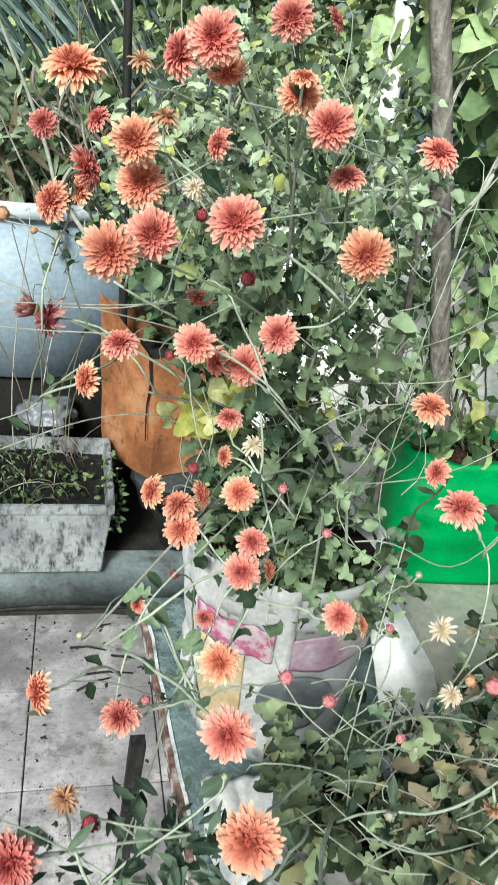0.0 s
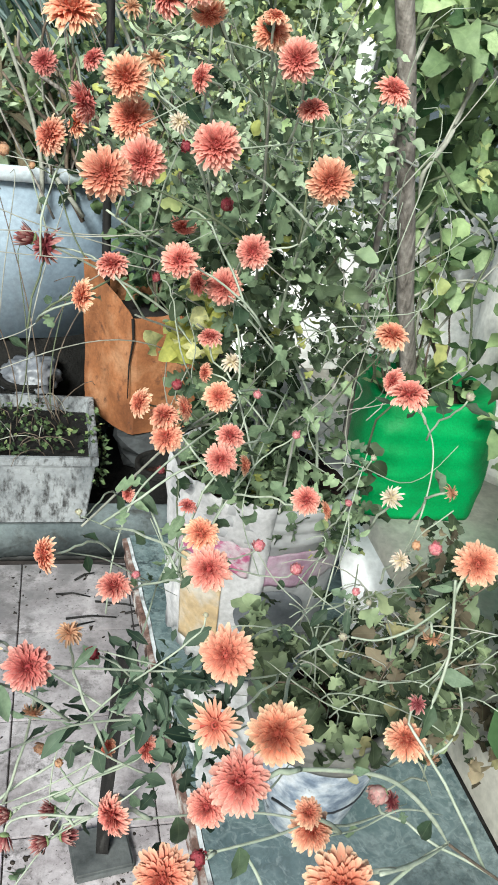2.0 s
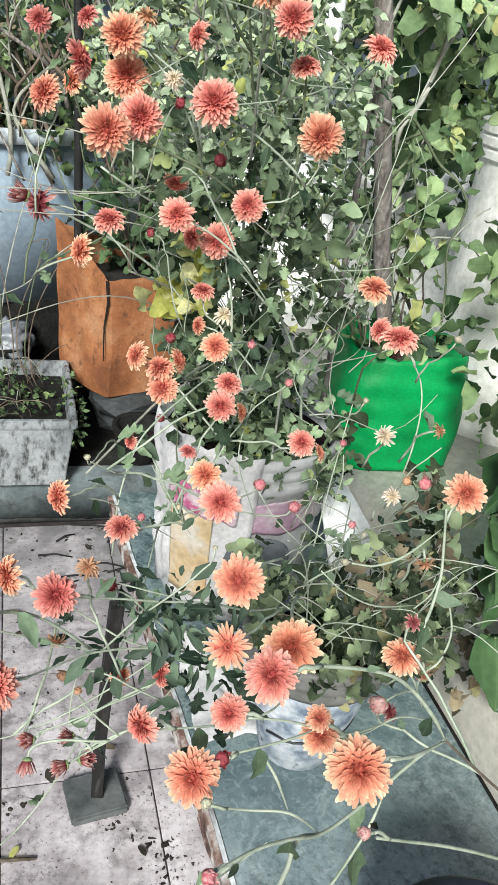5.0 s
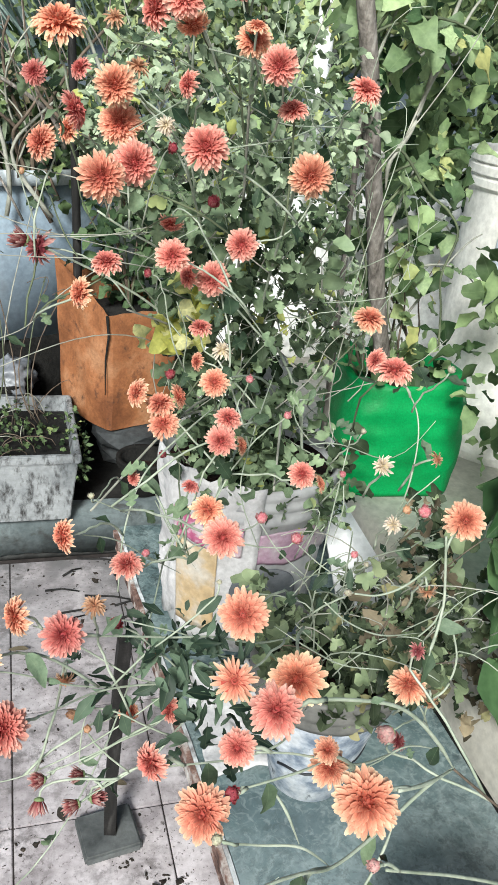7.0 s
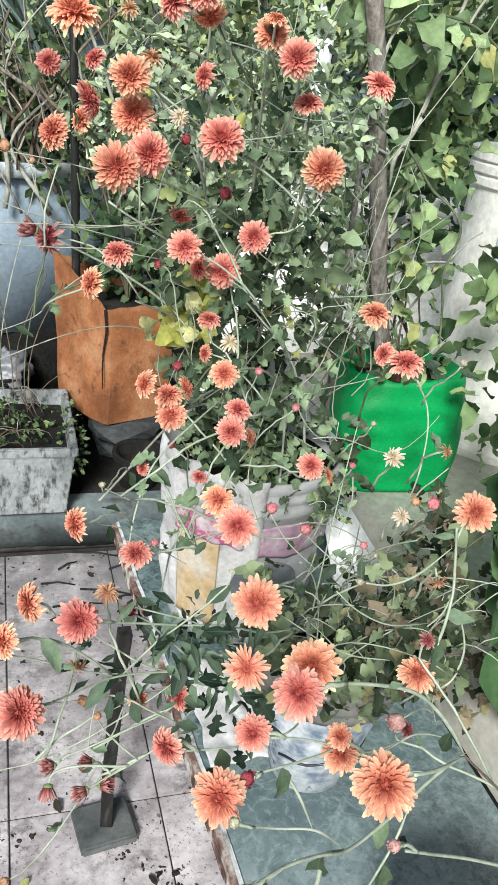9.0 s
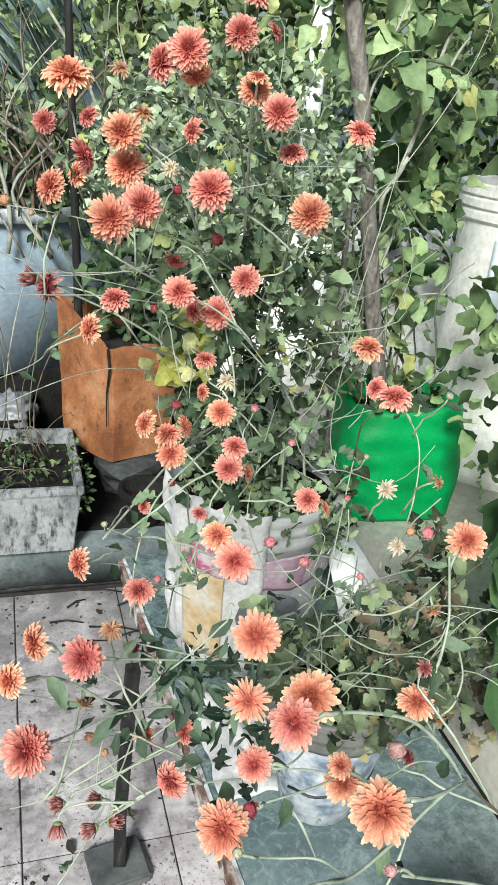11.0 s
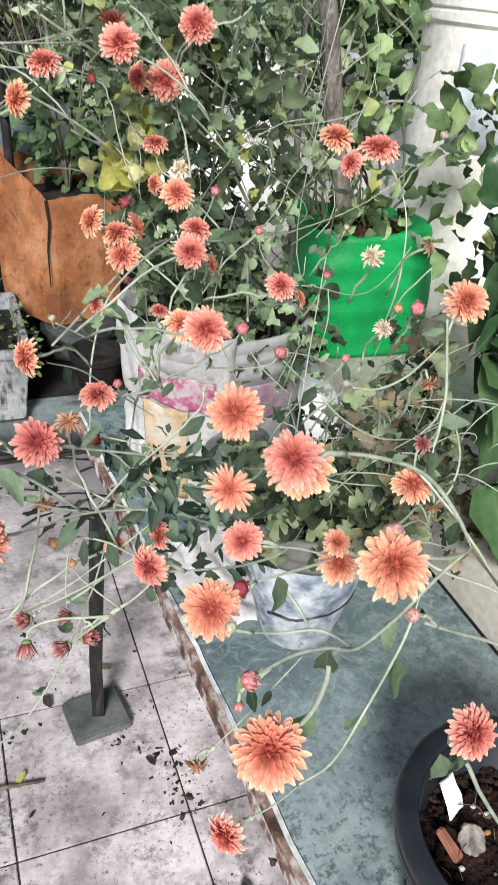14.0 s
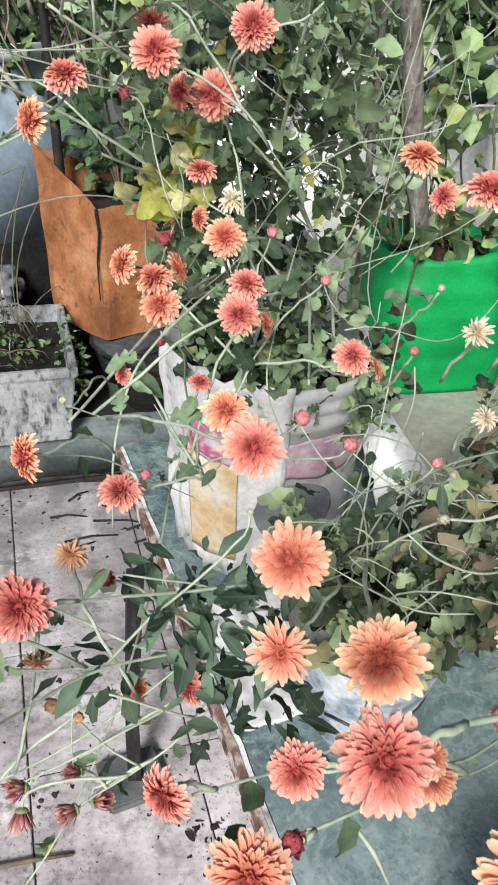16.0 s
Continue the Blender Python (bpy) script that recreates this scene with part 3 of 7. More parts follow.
        for i in range(5):
            for k in range(n):
                a, b = base + i * n + k, base + i * n + (k + 1) % n
                faces.append((a, b, b + n, a + n))
        faces.append(tuple(base + 5 * n + k for k in range(n)))
    if form in ("full", "open", "ragged"):
        # the solid heart that carries the florets
        base, n = len(verts), 12
        top = 0.15 if form == "full" else 0.07
        for r, z in ((0.26, -0.005), (0.22, top * 0.4), (0.12, top * 0.85), (0.02, top)):
            for k in range(n):
                verts.append((r * math.cos(6.2832 * k / n), r * math.sin(6.2832 * k / n), z))
                reach.append(0.04)
        for i in range(3):
            for k in range(n):
                a, b = base + i * n + k, base + i * n + (k + 1) % n
                faces.append((a, b, b + n, a + n))
        faces.append(tuple(base + 3 * n + k for k in range(n)))
    split = len(faces)
    # calyx: a shallow green cup behind the petals
    n = 10
    rc = {"bud": 0.24, "droop": 0.20}.get(form, 0.12)
    prof = [(0.03, -0.16), (rc * 0.8, -0.11), (rc, -0.04), (rc * 0.75, -0.012)]
    base = len(verts)
    for r, z in prof:
        for k in range(n):
            a = 2 * math.pi * k / n
            verts.append((r * math.cos(a), r * math.sin(a), z))
            reach.append(0)
    for i in range(len(prof) - 1):
        for k in range(n):
            a, b = base + i * n + k, base + i * n + (k + 1) % n
            faces.append((a, b, b + n, a + n))
    me.from_pydata(verts, [], faces)
    at = me.attributes.new("reach", "FLOAT", "POINT")
    at.data.foreach_set("value", reach)
    me.materials.append(PETALS[kind])
    me.materials.append(M_CALYX)
    me.polygons.foreach_set("material_index", [0] * split + [1] * (len(faces) - split))
    return me


FORMS = {
    "peach": ("peach", "full"), "orange": ("orange", "full"), "coral": ("coral", "full"), "red": ("red", "full"), "daisy": ("orange", "open"),
    "tan": ("tan", "ragged"), "white": ("white", "ragged"), "fade": ("fade", "ragged"), "fade_bud": ("fade", "droop"),
    "bud_red": ("wine", "bud"), "bud_pink": ("pink", "bud"), "bud_pale": ("blush", "bud"), "bud_white": ("cream", "bud"), "bud_tan": ("tan", "bud"),
}
FLOWER_WORDS = {
    "peach": "peach chrysanthemum flower with pale tips", "orange": "orange double chrysanthemum flower", "coral": "coral red double chrysanthemum flower", "red": "dull red chrysanthemum flower", "daisy": "open peach chrysanthemum flower",
    "tan": "fading tan chrysanthemum flower", "white": "pale cream ragged chrysanthemum flower", "fade": "withered maroon chrysanthemum flower", "fade_bud": "drooping withered maroon flower",
    "bud_red": "dark red closed flower bud", "bud_pink": "pink half-open flower bud", "bud_pale": "plump white and pink flower bud", "bud_white": "small white flower bud", "bud_tan": "small tan flower bud",
}
HEADS = {}
for kind_name, (petal_kind, form_name) in FORMS.items():
    HEADS[kind_name] = [flower_mesh("flower", petal_kind, 10 * len(HEADS) + k, form_name) for k in range(4 if form_name == "full" else 2)]
FACING = {"up": (0.0, -0.45, 0.9), "upright": (0.15, -0.75, 0.6), "left": (-0.85, -0.4, 0.3), "right": (0.8, -0.4, 0.35), "down": (-0.1, -0.6, -0.75)}
rng_bloom = random.Random(7)


def bloom(plant, x, y, z, size, kind, facing, root=None):
    """A flower head with its stem, which runs back to the plant's own canes."""
    p = Vector((x, y, z))
    if facing == "front":
        n = (Vector((0.06, -0.12, 1.42)) - p).normalized() + Vector((0, 0, 0.12))
    else:
        n = Vector(FACING[facing])
    n = (n + Vector([rng_bloom.uniform(-0.2, 0.2) for _ in range(3)])).normalized()
    head = part_of_mesh("flower", rng_bloom.choice(HEADS[kind]), None, None, FLOWER_WORDS[kind])
    turn = n.to_track_quat("Z", "Y").to_matrix().to_4x4() @ Matrix.Rotation(rng_bloom.uniform(0, 6.28), 4, "Z")
    m = Matrix.Translation(p) @ turn @ Matrix.Diagonal((size * 1.04, size * 1.04, size * 1.04, 1))
    head.parent = plant
    head.matrix_parent_inverse = plant.matrix_world.inverted()
    head.matrix_basis = m
    q = Vector(root) if root else plant_root(plant, p)
    start = p - n * size * 0.12
    reach = (q - p).length
    sway = Vector((rng_bloom.uniform(-1, 1), rng_bloom.uniform(-1, 1), rng_bloom.uniform(-0.5, 0.5))) * reach * 0.14
    pts = arc(start, start - n * min(0.05, reach * 0.3), q.lerp(p, 0.5) + Vector((0, 0, 0.14 * reach)) + sway, q, 10)
    r = (0.0008 if kind.startswith("bud") else 0.0011) * (1.25 if p.y < 0.3 else 1.0)
    kink = rng_bloom.uniform(0, 9)
    pts = [v + Vector((noise.noise((k * 0.5, kink, 0)), noise.noise((k * 0.5, kink, 3)), noise.noise((k * 0.5, kink, 6)))) * 0.004 * math.sin(math.pi * k / 10) for k, v in enumerate(pts)]
    part("stem", tube(pts, r, r * 1.2, 6), M_STEM if p.y < 0.62 else (M_STEM if rng_bloom.random() < 0.6 else M_DARKSTEM), plant)
    STEMS[plant.name].append(pts)


STEMS = {}
ROOTS = {}


def plant_root(plant, p):
    """Where a flower stem leaves the canes: one of the nearest places on them that lie below the flower."""
    found = []
    for cane in ROOTS[plant.name]:
        for c, d in zip(cane[2:], cane[3:]):
            for f in (0.0, 0.5):
                q = c.lerp(d, f)
                gap = q - p
                found.append((gap.length + 1.5 * max(0, gap.z + 0.05) + 1.2 * max(0, 0.13 - gap.length), q))
    found.sort(key=lambda e: e[0])
    return found[rng_bloom.randrange(0, 4)][1].copy()


def stem_line(plant, r, material, *points):
    """A long stem through the given points, from its thin end to its root end."""
    ps = [Vector(p) for p in points]
    ps = [ps[0] * 2 - ps[1]] + ps + [ps[-1] * 2 - ps[-2]]
    pts = []
    for a, b, c, d in zip(ps, ps[1:], ps[2:], ps[3:]):
        for k in range(6):
            t = k / 6
            pts.append(0.5 * (2 * b + (c - a) * t + (2 * a - 5 * b + 4 * c - d) * t * t + (3 * b - a - 3 * c + d) * t ** 3))
    pts.append(ps[-2].copy())
    part("stem", tube(pts, r * 0.62, r * 0.9, 7, True), material, plant)
    ROOTS[plant.name].append(pts[::3])


# ---- setting ----
TX, TY, PITCH = 0.337, 0.997, 0.30
KERB_Y, KERB_Z = 1.915, 0.15
SLAB_Z = 0.50
LEDGE_X, LEDGE_Z = 0.714, 0.64

floor = part("floor", box(-3.0, 4.0, -3.0, 6.5, -0.12, -0.004), M_GROUT, None, "dark grout bed under pale terrace tiles")
tagged(floor, category="floor", kind="structure")
kerb = part("kerb", box(-3.0, 0.597, KERB_Y, 3.897, -0.004, KERB_Z, 0.012), M_CONCRETE, None, "stained grey green concrete step along the terrace")
tagged(kerb, category="kerb", kind="structure")
ledge = part("ledge", box(LEDGE_X, 2.4, -2.5, 1.945, -0.004, LEDGE_Z, 0.01), M_CREAM, None, "cream painted parapet ledge with worn edges")
tagged(ledge, category="ledge", kind="structure")
wall_back = part("wall_back", box(-3.0, 4.0, 3.9, 4.05, -0.1, 1.0, 0.008), M_WHITEWASH, None, "whitewashed low terrace wall")
tagged(wall_back, category="wall", kind="structure")
wall_side = part("wall_side", box(0.60, 4.0, 1.948, 2.05, -0.004, 1.10, 0.008), M_WHITEWASH, None, "bright whitewashed wall behind the green bag")
tagged(wall_side, category="wall", kind="structure")
ground = part("ground", box(-400, 400, -400, 400, -3.3, -3.2), M_CONCRETE, None, "grey ground far below the terrace")
tagged(ground, category="ground", kind="structure")


# ---- the marble slab on its trestle ----
def build_slab():
    t = thing("stone_bench", (0.5, 0.5, 0), "grey green marble slab bench with a broken painted edge", "bench")
    rng = random.Random(3)
    bm = bmesh.new()
    y0, y1, n = -0.32, 1.30, 60
    top, low = [], []
    for i in range(n + 1):
        y = y0 + (y1 - y0) * i / n
        x = 0.345 - 0.062 * (y - 0.0) / 1.1 + 0.004 * noise.noise((y * 14, 0, 0)) + 0.002 * noise.noise((y * 60, 3, 0))
        top.append((x, y))
    outer = [bm.verts.new((x, y, SLAB_Z)) for x, y in top] + [bm.verts.new((0.705, y1, SLAB_Z)), bm.verts.new((0.705, y0, SLAB_Z))]
    inner = [bm.verts.new((x + 0.003, y, SLAB_Z - 0.018)) for x, y in top] + [bm.verts.new((0.705, y1, SLAB_Z - 0.018)), bm.verts.new((0.705, y0, SLAB_Z - 0.018))]
    bm.faces.new(outer[::-1])
    bm.faces.new(inner)
    m = len(outer)
    for k in range(m):
        bm.faces.new((outer[k], outer[(k + 1) % m], inner[(k + 1) % m], inner[k]))
    bmesh.ops.recalc_face_normals(bm, faces=bm.faces[:])
    part("slab", bm, M_SLAB, t, "", False)
    # painted board under the broken edge, flaking
    bm = bmesh.new()
    rows = []
    for i in range(n + 1):
        y = y0 + 0.01 + (y1 - y0 - 0.02) * i / n
        x = 0.338 - 0.062 * y / 1.1
        d = 0.03 + 0.016 * noise.noise((y * 9, 1, 0)) + 0.012 * noise.noise((y * 40, 5, 0))
        rows.append([bm.verts.new((x, y, SLAB_Z - 0.0195)), bm.verts.new((x - 0.004, y, SLAB_Z - 0.02 - d)), bm.verts.new((x + 0.02, y, SLAB_Z - 0.02 - d * 0.9)), bm.verts.new((x + 0.02, y, SLAB_Z - 0.0195))])
    for a, b in zip(rows, rows[1:]):
        for k in range(4):
            bm.faces.new((a[k], a[(k + 1) % 4], b[(k + 1) % 4], b[k]))
    bm.faces.new(rows[0])
    bm.faces.new(rows[-1][::-1])
    bmesh.ops.recalc_face_normals(bm, faces=bm.faces[:])
    part("edge_board", bm, M_SLAB_EDGE, t, "flaking red and white painted board", False)
    # chipped white strip against the slab, then a bare brown one outside it
    for name, mat, inset, wide, drop, words in (("edge_strip", M_STRIP, 0.0009, 0.0055, 0.001, "chipped white strip along the slab"), ("edge_lath", M_LATH, 0.0070, 0.0075, 0.003, "flaking red brown lath along the slab")):
        bm = bmesh.new()
        rows = []
        for i in range(n + 1):
            y = y0 + 0.005 + (y1 - y0 - 0.01) * i / n
            x = 0.345 - 0.062 * y / 1.1 + 0.004 * noise.noise((y * 14, 0, 0)) + 0.002 * noise.noise((y * 60, 3, 0)) - inset
            wd = wide + 0.0015 * noise.noise((y * 12, 8, 0)) * (inset > 0.005)
            rows.append([bm.verts.new((x, y, SLAB_Z - drop)), bm.verts.new((x - wd, y, SLAB_Z - drop - 0.002)), bm.verts.new((x - wd, y, SLAB_Z - 0.018)), bm.verts.new((x, y, SLAB_Z - 0.018))])
        for a, b in zip(rows, rows[1:]):
            for k in range(4):
                bm.faces.new((a[k], a[(k + 1) % 4], b[(k + 1) % 4], b[k]))
        bm.faces.new(rows[0])
        bm.faces.new(rows[-1][::-1])
        bmesh.ops.recalc_face_normals(bm, faces=bm.faces[:])
        part(name, bm, mat, t, words, False)
    for y in (-0.2, 1.15):
        part("leg", box(0.56, 0.68, y - 0.06, y + 0.06, 0.0, SLAB_Z - 0.019, 0.006), M_STONE, t, "rough brick pier")
    # the shadow between slab and wall, put in as a black strip
    part("gap_shadow", box(0.7055, 0.7135, y0, y1, SLAB_Z - 0.03, SLAB_Z - 0.002, 0.001), M_DIRT_SHADE, t, "black strip painting the shadow in the gap by the wall")


build_slab()


# ---- pots and tubs ----
def build_bucket():
    c = (0.445, 1.005, SLAB_Z)
    t = thing("bucket", c, "large white plastic bucket with torn printed wrapping on the slab", "bucket")
    h, rb, rt = 0.335, 0.125, 0.150
    prof = [(0.0, 0.012), (rb - 0.006, 0.012), (rt - 0.006, h), (rt, h + 0.004), (rt + 0.004, h), (rt + 0.004, h - 0.014), (rt, h - 0.018), (rt + 0.003, h - 0.024), (rt + 0.003, h - 0.034), (rt - 0.003, h - 0.04), (rt + 0.001, h - 0.046), (rt + 0.001, h - 0.058), (rt - 0.005, h - 0.064), (rt - 0.009, h - 0.1), (rb + 0.003, 0.02), (rb, 0.004), (rb - 0.01, 0.0), (0.0, 0.0)]
    prof = [(max(r, 0.0005), z) for r, z in prof]
    part("body", lathe(prof, 56, c), M_BUCKET, t)
    soil = [(0.0005, h - 0.03), (rt - 0.010, h - 0.03), (rt - 0.012, h - 0.06), (0.0005, h - 0.06)]
    part("soil", lathe(soil, 30, c, 0.02), M_SOIL, t, "dark soil")

    def patch(name, material, a0, a1, z0, z1, off, label, ragged=0.01, seed=0.0, crumple=0.0, on=None, oval=False):
        bm = bmesh.new()
        na, nz = 26, 12
        grid = []
        for i in range(na + 1):
            a = radians(a0 + (a1 - a0) * i / na)
            col = []
            for k in range(nz + 1):
                zt = k / nz
                lo = z0 + ragged * noise.noise((a * 6, seed, 0.3))
                hi = z1 + ragged * noise.noise((a * 6, seed, 4.3))
                if oval:
                    u = 0.5 * (hi - lo) * math.sqrt(max(0.004, 1 - (2 * i / na - 1) ** 2))
                    lo, hi = 0.5 * (lo + hi) - u, 0.5 * (lo + hi) + u
                z = lo + (hi - lo) * zt
                r = rb + (rt - rb) * z / h + off + crumple * noise.noise((a * 5, z * 16, seed)) + crumple * 0.4 * noise.noise((a * 16, z * 40, seed))
                col.append(bm.verts.new((c[0] + r * math.cos(a), c[1] + r * math.sin(a), c[2] + z)))
            grid.append(col)
        for i in range(na):
            for k in range(nz):
                bm.faces.new((grid[i][k], grid[i + 1][k], grid[i + 1][k + 1], grid[i][k + 1]))
        bmesh.ops.recalc_face_normals(bm, faces=bm.faces[:])
        bmesh.ops.solidify(bm, geom=bm.faces[:], thickness=-0.0012)
        return part(name, bm, material, on or t, label)

    wrapping = patch("wrapping", M_SACK, 172, 262, 0.02, 0.352, 0.006, "crumpled white plastic wrapping", 0.012, 1.0, 0.011)
    patch("pink_print", M_PINK, 206, 252, 0.222, 0.278, 0.0145, "torn pink printed band", 0.012, 2.0, on=wrapping)
    patch("ochre_print", M_YELLOW, 208, 238, 0.05, 0.222, 0.014, "faded ochre printed panel", 0.006, 3.0, on=wrapping)
    patch("mauve_print", M_MAUVE, 262, 325, 0.20, 0.262, 0.005, "faded mauve printed band", 0.008, 4.0)
    patch("grey_print", M_GREY, 247, 290, 0.095, 0.20, 0.0155, "dark grey printed oval", 0.004, 5.0, oval=True)
    patch("torn_flap", M_SACK, 50, 92, 0.27, 0.44, -0.004, "torn white flap of the wrapping standing above the rim", 0.03, 6.0, 0.01)
    return t


build_bucket()


def build_pot(c, rb, rt, h, body_mat, rim_mat, label, name="plant_pot", rim=0.035, soil=True, lip=0.008, drop=0.0):
    t = thing(name, c, label, "pot")
    prof = [(0.0005, 0.012), (rb - 0.005, 0.012), (rt - 0.006, h), (rt - 0.002, h), (rt - 0.004, h - rim), (rb, 0.004), (rb - 0.006, 0.0), (0.0005, 0.0)]
    part("body", lathe(prof, 48, c, 0.008), body_mat, t)
    rp = [(rt - 0.007, h - 0.004), (rt - 0.006, h + 0.004), (rt - 0.002, h + 0.005), (rt + lip * 0.5, h + 0.007), (rt + lip * 0.9, h + 0.004), (rt + lip, h - 0.003), (rt + lip * 0.6, h - rim * 0.3), (rt + lip * 0.85, h - rim * 0.36), (rt + lip * 0.8, h - rim * 0.55), (rt + lip * 0.5, h - rim * 0.6), (rt + lip * 0.7, h - rim * 0.66), (rt + lip * 0.65, h - rim * 0.85), (rt + 0.004, h - rim), (rt - 0.003, h - rim), (rt - 0.005, h - rim * 0.5)]
    bm = lathe(rp, 48, c)
    for f in [f for f in bm.faces if len(f.verts) > 4]:
        bm.faces.remove(f)
    part("rim", bm, rim_mat, t)
    if soil:
        part("soil", lathe([(0.0005, h - 0.035 - drop), (rt * 0.5, h - 0.03 - drop), (rt - 0.011 - drop * 0.15, h - 0.045 - drop), (rt - 0.012 - drop * 0.15, h - 0.06 - drop), (0.0005, h - 0.06 - drop)], 30, c, 0.05), M_SOIL, t, "red brown soil with stones")
    return t


lime_pot = build_pot((0.455, 0.625, SLAB_Z), 0.054, 0.096, 0.222, M_BLUEPOT, M_GREYRIM, "white limewashed pot with blue grey smears and a grey rim", rim=0.042)
wire = []
for k in range(15):
    a, z = radians(208 + 8.5 * k), 0.070 + 0.024 * k / 14 + 0.006 * noise.noise((k * 0.4, 1, 0))
    r = 0.054 + 0.042 * z / 0.222 + 0.0022
    wire.append((0.455 + r * math.cos(a), 0.625 + r * math.sin(a), SLAB_Z + z))
part("wire", tube(wire, 0.0022, 0.0012, 6), M_BLACKPOT, lime_pot, "dark bent wire round the pot")
black_pot = build_pot((0.472, 0.178, SLAB_Z), 0.082, 0.108, 0.175, M_BLACKPOT, M_BLACKPOT, "round black plastic pot with red soil on the slab", lip=0.015, drop=0.012)


def build_bag():
    c = (0.825, 1.245, LEDGE_Z)
    t = thing("grow_bag", c, "bright green fabric grow bag with a stake on the ledge", "grow bag")
    h, hx, hy, lean = 0.24, 0.136, 0.112, radians(-5)
    bm = bmesh.new()
    n, rows = 96, 26
    rings = []

    def around(a, zt, inset):
        """A soft square outline, slack and creased, its corners pinched at the top."""
        ca, sa = math.cos(a), math.sin(a)
        e = 0.46 + 0.12 * zt
        x, y = math.copysign(abs(ca) ** e, ca), math.copysign(abs(sa) ** e, sa)
        g = (0.955 + 0.05 * math.sin(math.pi * min(1, zt * 1.1)) - 0.05 * max(0, zt - 0.82) / 0.18) * inset
        fold = 0.004 * noise.noise((ca * 3, sa * 3, zt * 4)) + 0.0026 * math.sin(zt * 34 + 3.5 * noise.noise((ca * 2.5, sa * 2.5, zt))) * (0.4 + noise.noise((ca * 2, sa * 2, zt * 2 + 5)))
        x, y = (hx * g + fold) * x, (hy * g + fold) * y
        return x * math.cos(lean) - y * math.sin(lean), x * math.sin(lean) + y * math.cos(lean)

    for k in range(rows + 1):
        zt = k / rows
        ring = []
        for i in range(n):
            a = 2 * math.pi * i / n
            x, y = around(a, zt, 1.0)
            ear = 0.008 * max(0, math.cos(a - radians(-30))) ** 8 + 0.022 * max(0, math.cos(a - radians(140))) ** 6
            z = h * zt + max(0, zt - 0.6) / 0.4 * (ear + 0.012 * noise.noise((math.cos(a) * 2.4, math.sin(a) * 2.4, 7)))
            ring.append(bm.verts.new((c[0] + x, c[1] + y, c[2] + z)))
        rings.append(ring)
    for f, dz in ((0.93, 0.006), (0.8, -0.006), (0.5, -0.016), (0.2, -0.014)):
        ring = []
        for i in range(n):
            v = rings[rows][i].co
            a = 2 * math.pi * i / n
            ring.append(bm.verts.new((c[0] + (v.x - c[0]) * f, c[1] + (v.y - c[1]) * f, c[2] + h + (v.z - c[2] - h) * f + dz + 0.012 * noise.noise((math.cos(a) * 2.2 * f, math.sin(a) * 2.2 * f, 3.3)))))
        rings.append(ring)
    for a, b in zip(rings, rings[1:]):
        for i in range(n):
            bm.faces.new((a[i], a[(i + 1) % n], b[(i + 1) % n], b[i]))
    bm.faces.new(rings[0][::-1])
    bm.faces.new(rings[-1])
    bmesh.ops.recalc_face_normals(bm, faces=bm.faces[:])
    part("bag", bm, M_FABRIC, t)
    part("soil", lathe([(0.0005, 0.008), (0.06, 0.006), (0.078, -0.012), (0.0005, -0.014)], 24, (c[0], c[1], c[2] + h - 0.004), 0.3, 2), M_SOIL, t, "dark soil")
    return t


build_bag()
TOP = Vector((0.505, 1.04, 1.66))
FOOT = Vector((0.787, 1.23, LEDGE_Z + 0.185))


def build_stake():
    t = thing("wooden_stake", FOOT, "weathered grey wooden stake in the green bag", "stake")
    pts = []
    for i in range(15):
        f = i / 14
        p = FOOT.lerp(TOP, f)
        pts.append(p + Vector((0.006 * noise.noise((f * 5, 0, 0)), 0.004 * noise.noise((f * 5, 3, 0)), 0)))
    part("pole", tube(pts, 0.0165, 0.013, 9), M_STAKE, t)
    p = FOOT.lerp(TOP, 0.57)
    loop = [p + Vector((0.019 * math.cos(a), 0.019 * math.sin(a), 0.004 * math.sin(2 * a))) for a in [2 * math.pi * k / 16 for k in range(17)]]
    part("tie", tube(loop, 0.0022, 0.0022, 6), M_WIRE, t, "grey tie wire")
    return t


build_stake()


def build_drum():
    c = (1.21, 1.40, LEDGE_Z)
    t = thing("drum", c, "tall weathered white plastic drum standing on the ledge", "drum")
    h, r = 0.655, 0.20
    prof = [(0.0005, 0.01), (r - 0.01, 0.01), (r - 0.008, h), (r, h + 0.003), (r + 0.008, h), (r + 0.008, h - 0.02), (r + 0.002, h - 0.024), (r + 0.006, h - 0.03), (r + 0.006, h - 0.045), (r, h - 0.05), (r + 0.003, h - 0.056), (r + 0.003, h - 0.07), (r - 0.005, h - 0.078), (r - 0.006, h * 0.5), (r - 0.002, 0.02), (r - 0.008, 0.0), (0.0005, 0.0)]
    part("body", lathe(prof, 110, c), M_DRUM, t, "", False)
    bm = bmesh.new()
    cols = []
    for i in range(21):
        a = radians(203 + 60 * i / 20)
        cols.append([bm.verts.new((c[0] + (r - 0.002) * math.cos(a), c[1] + (r - 0.002) * math.sin(a), c[2] + z)) for z in (0.36, 0.55 + 0.01 * noise.noise((a * 5, 0, 0)))])
    for a, b in zip(cols, cols[1:]):
        bm.faces.new((a[0], b[0], b[1], a[1]))
    bmesh.ops.recalc_face_normals(bm, faces=bm.faces[:])
    bmesh.ops.solidify(bm, geom=bm.faces[:], thickness=-0.001)
    part("faded_label", bm, M_LABEL, t, "faded grey label")
    part("soil", lathe([(0.0005, h - 0.03), (r - 0.014, h - 0.035), (r - 0.014, h - 0.05), (0.0005, h - 0.05)], 30, c), M_SOIL, t)


build_drum()


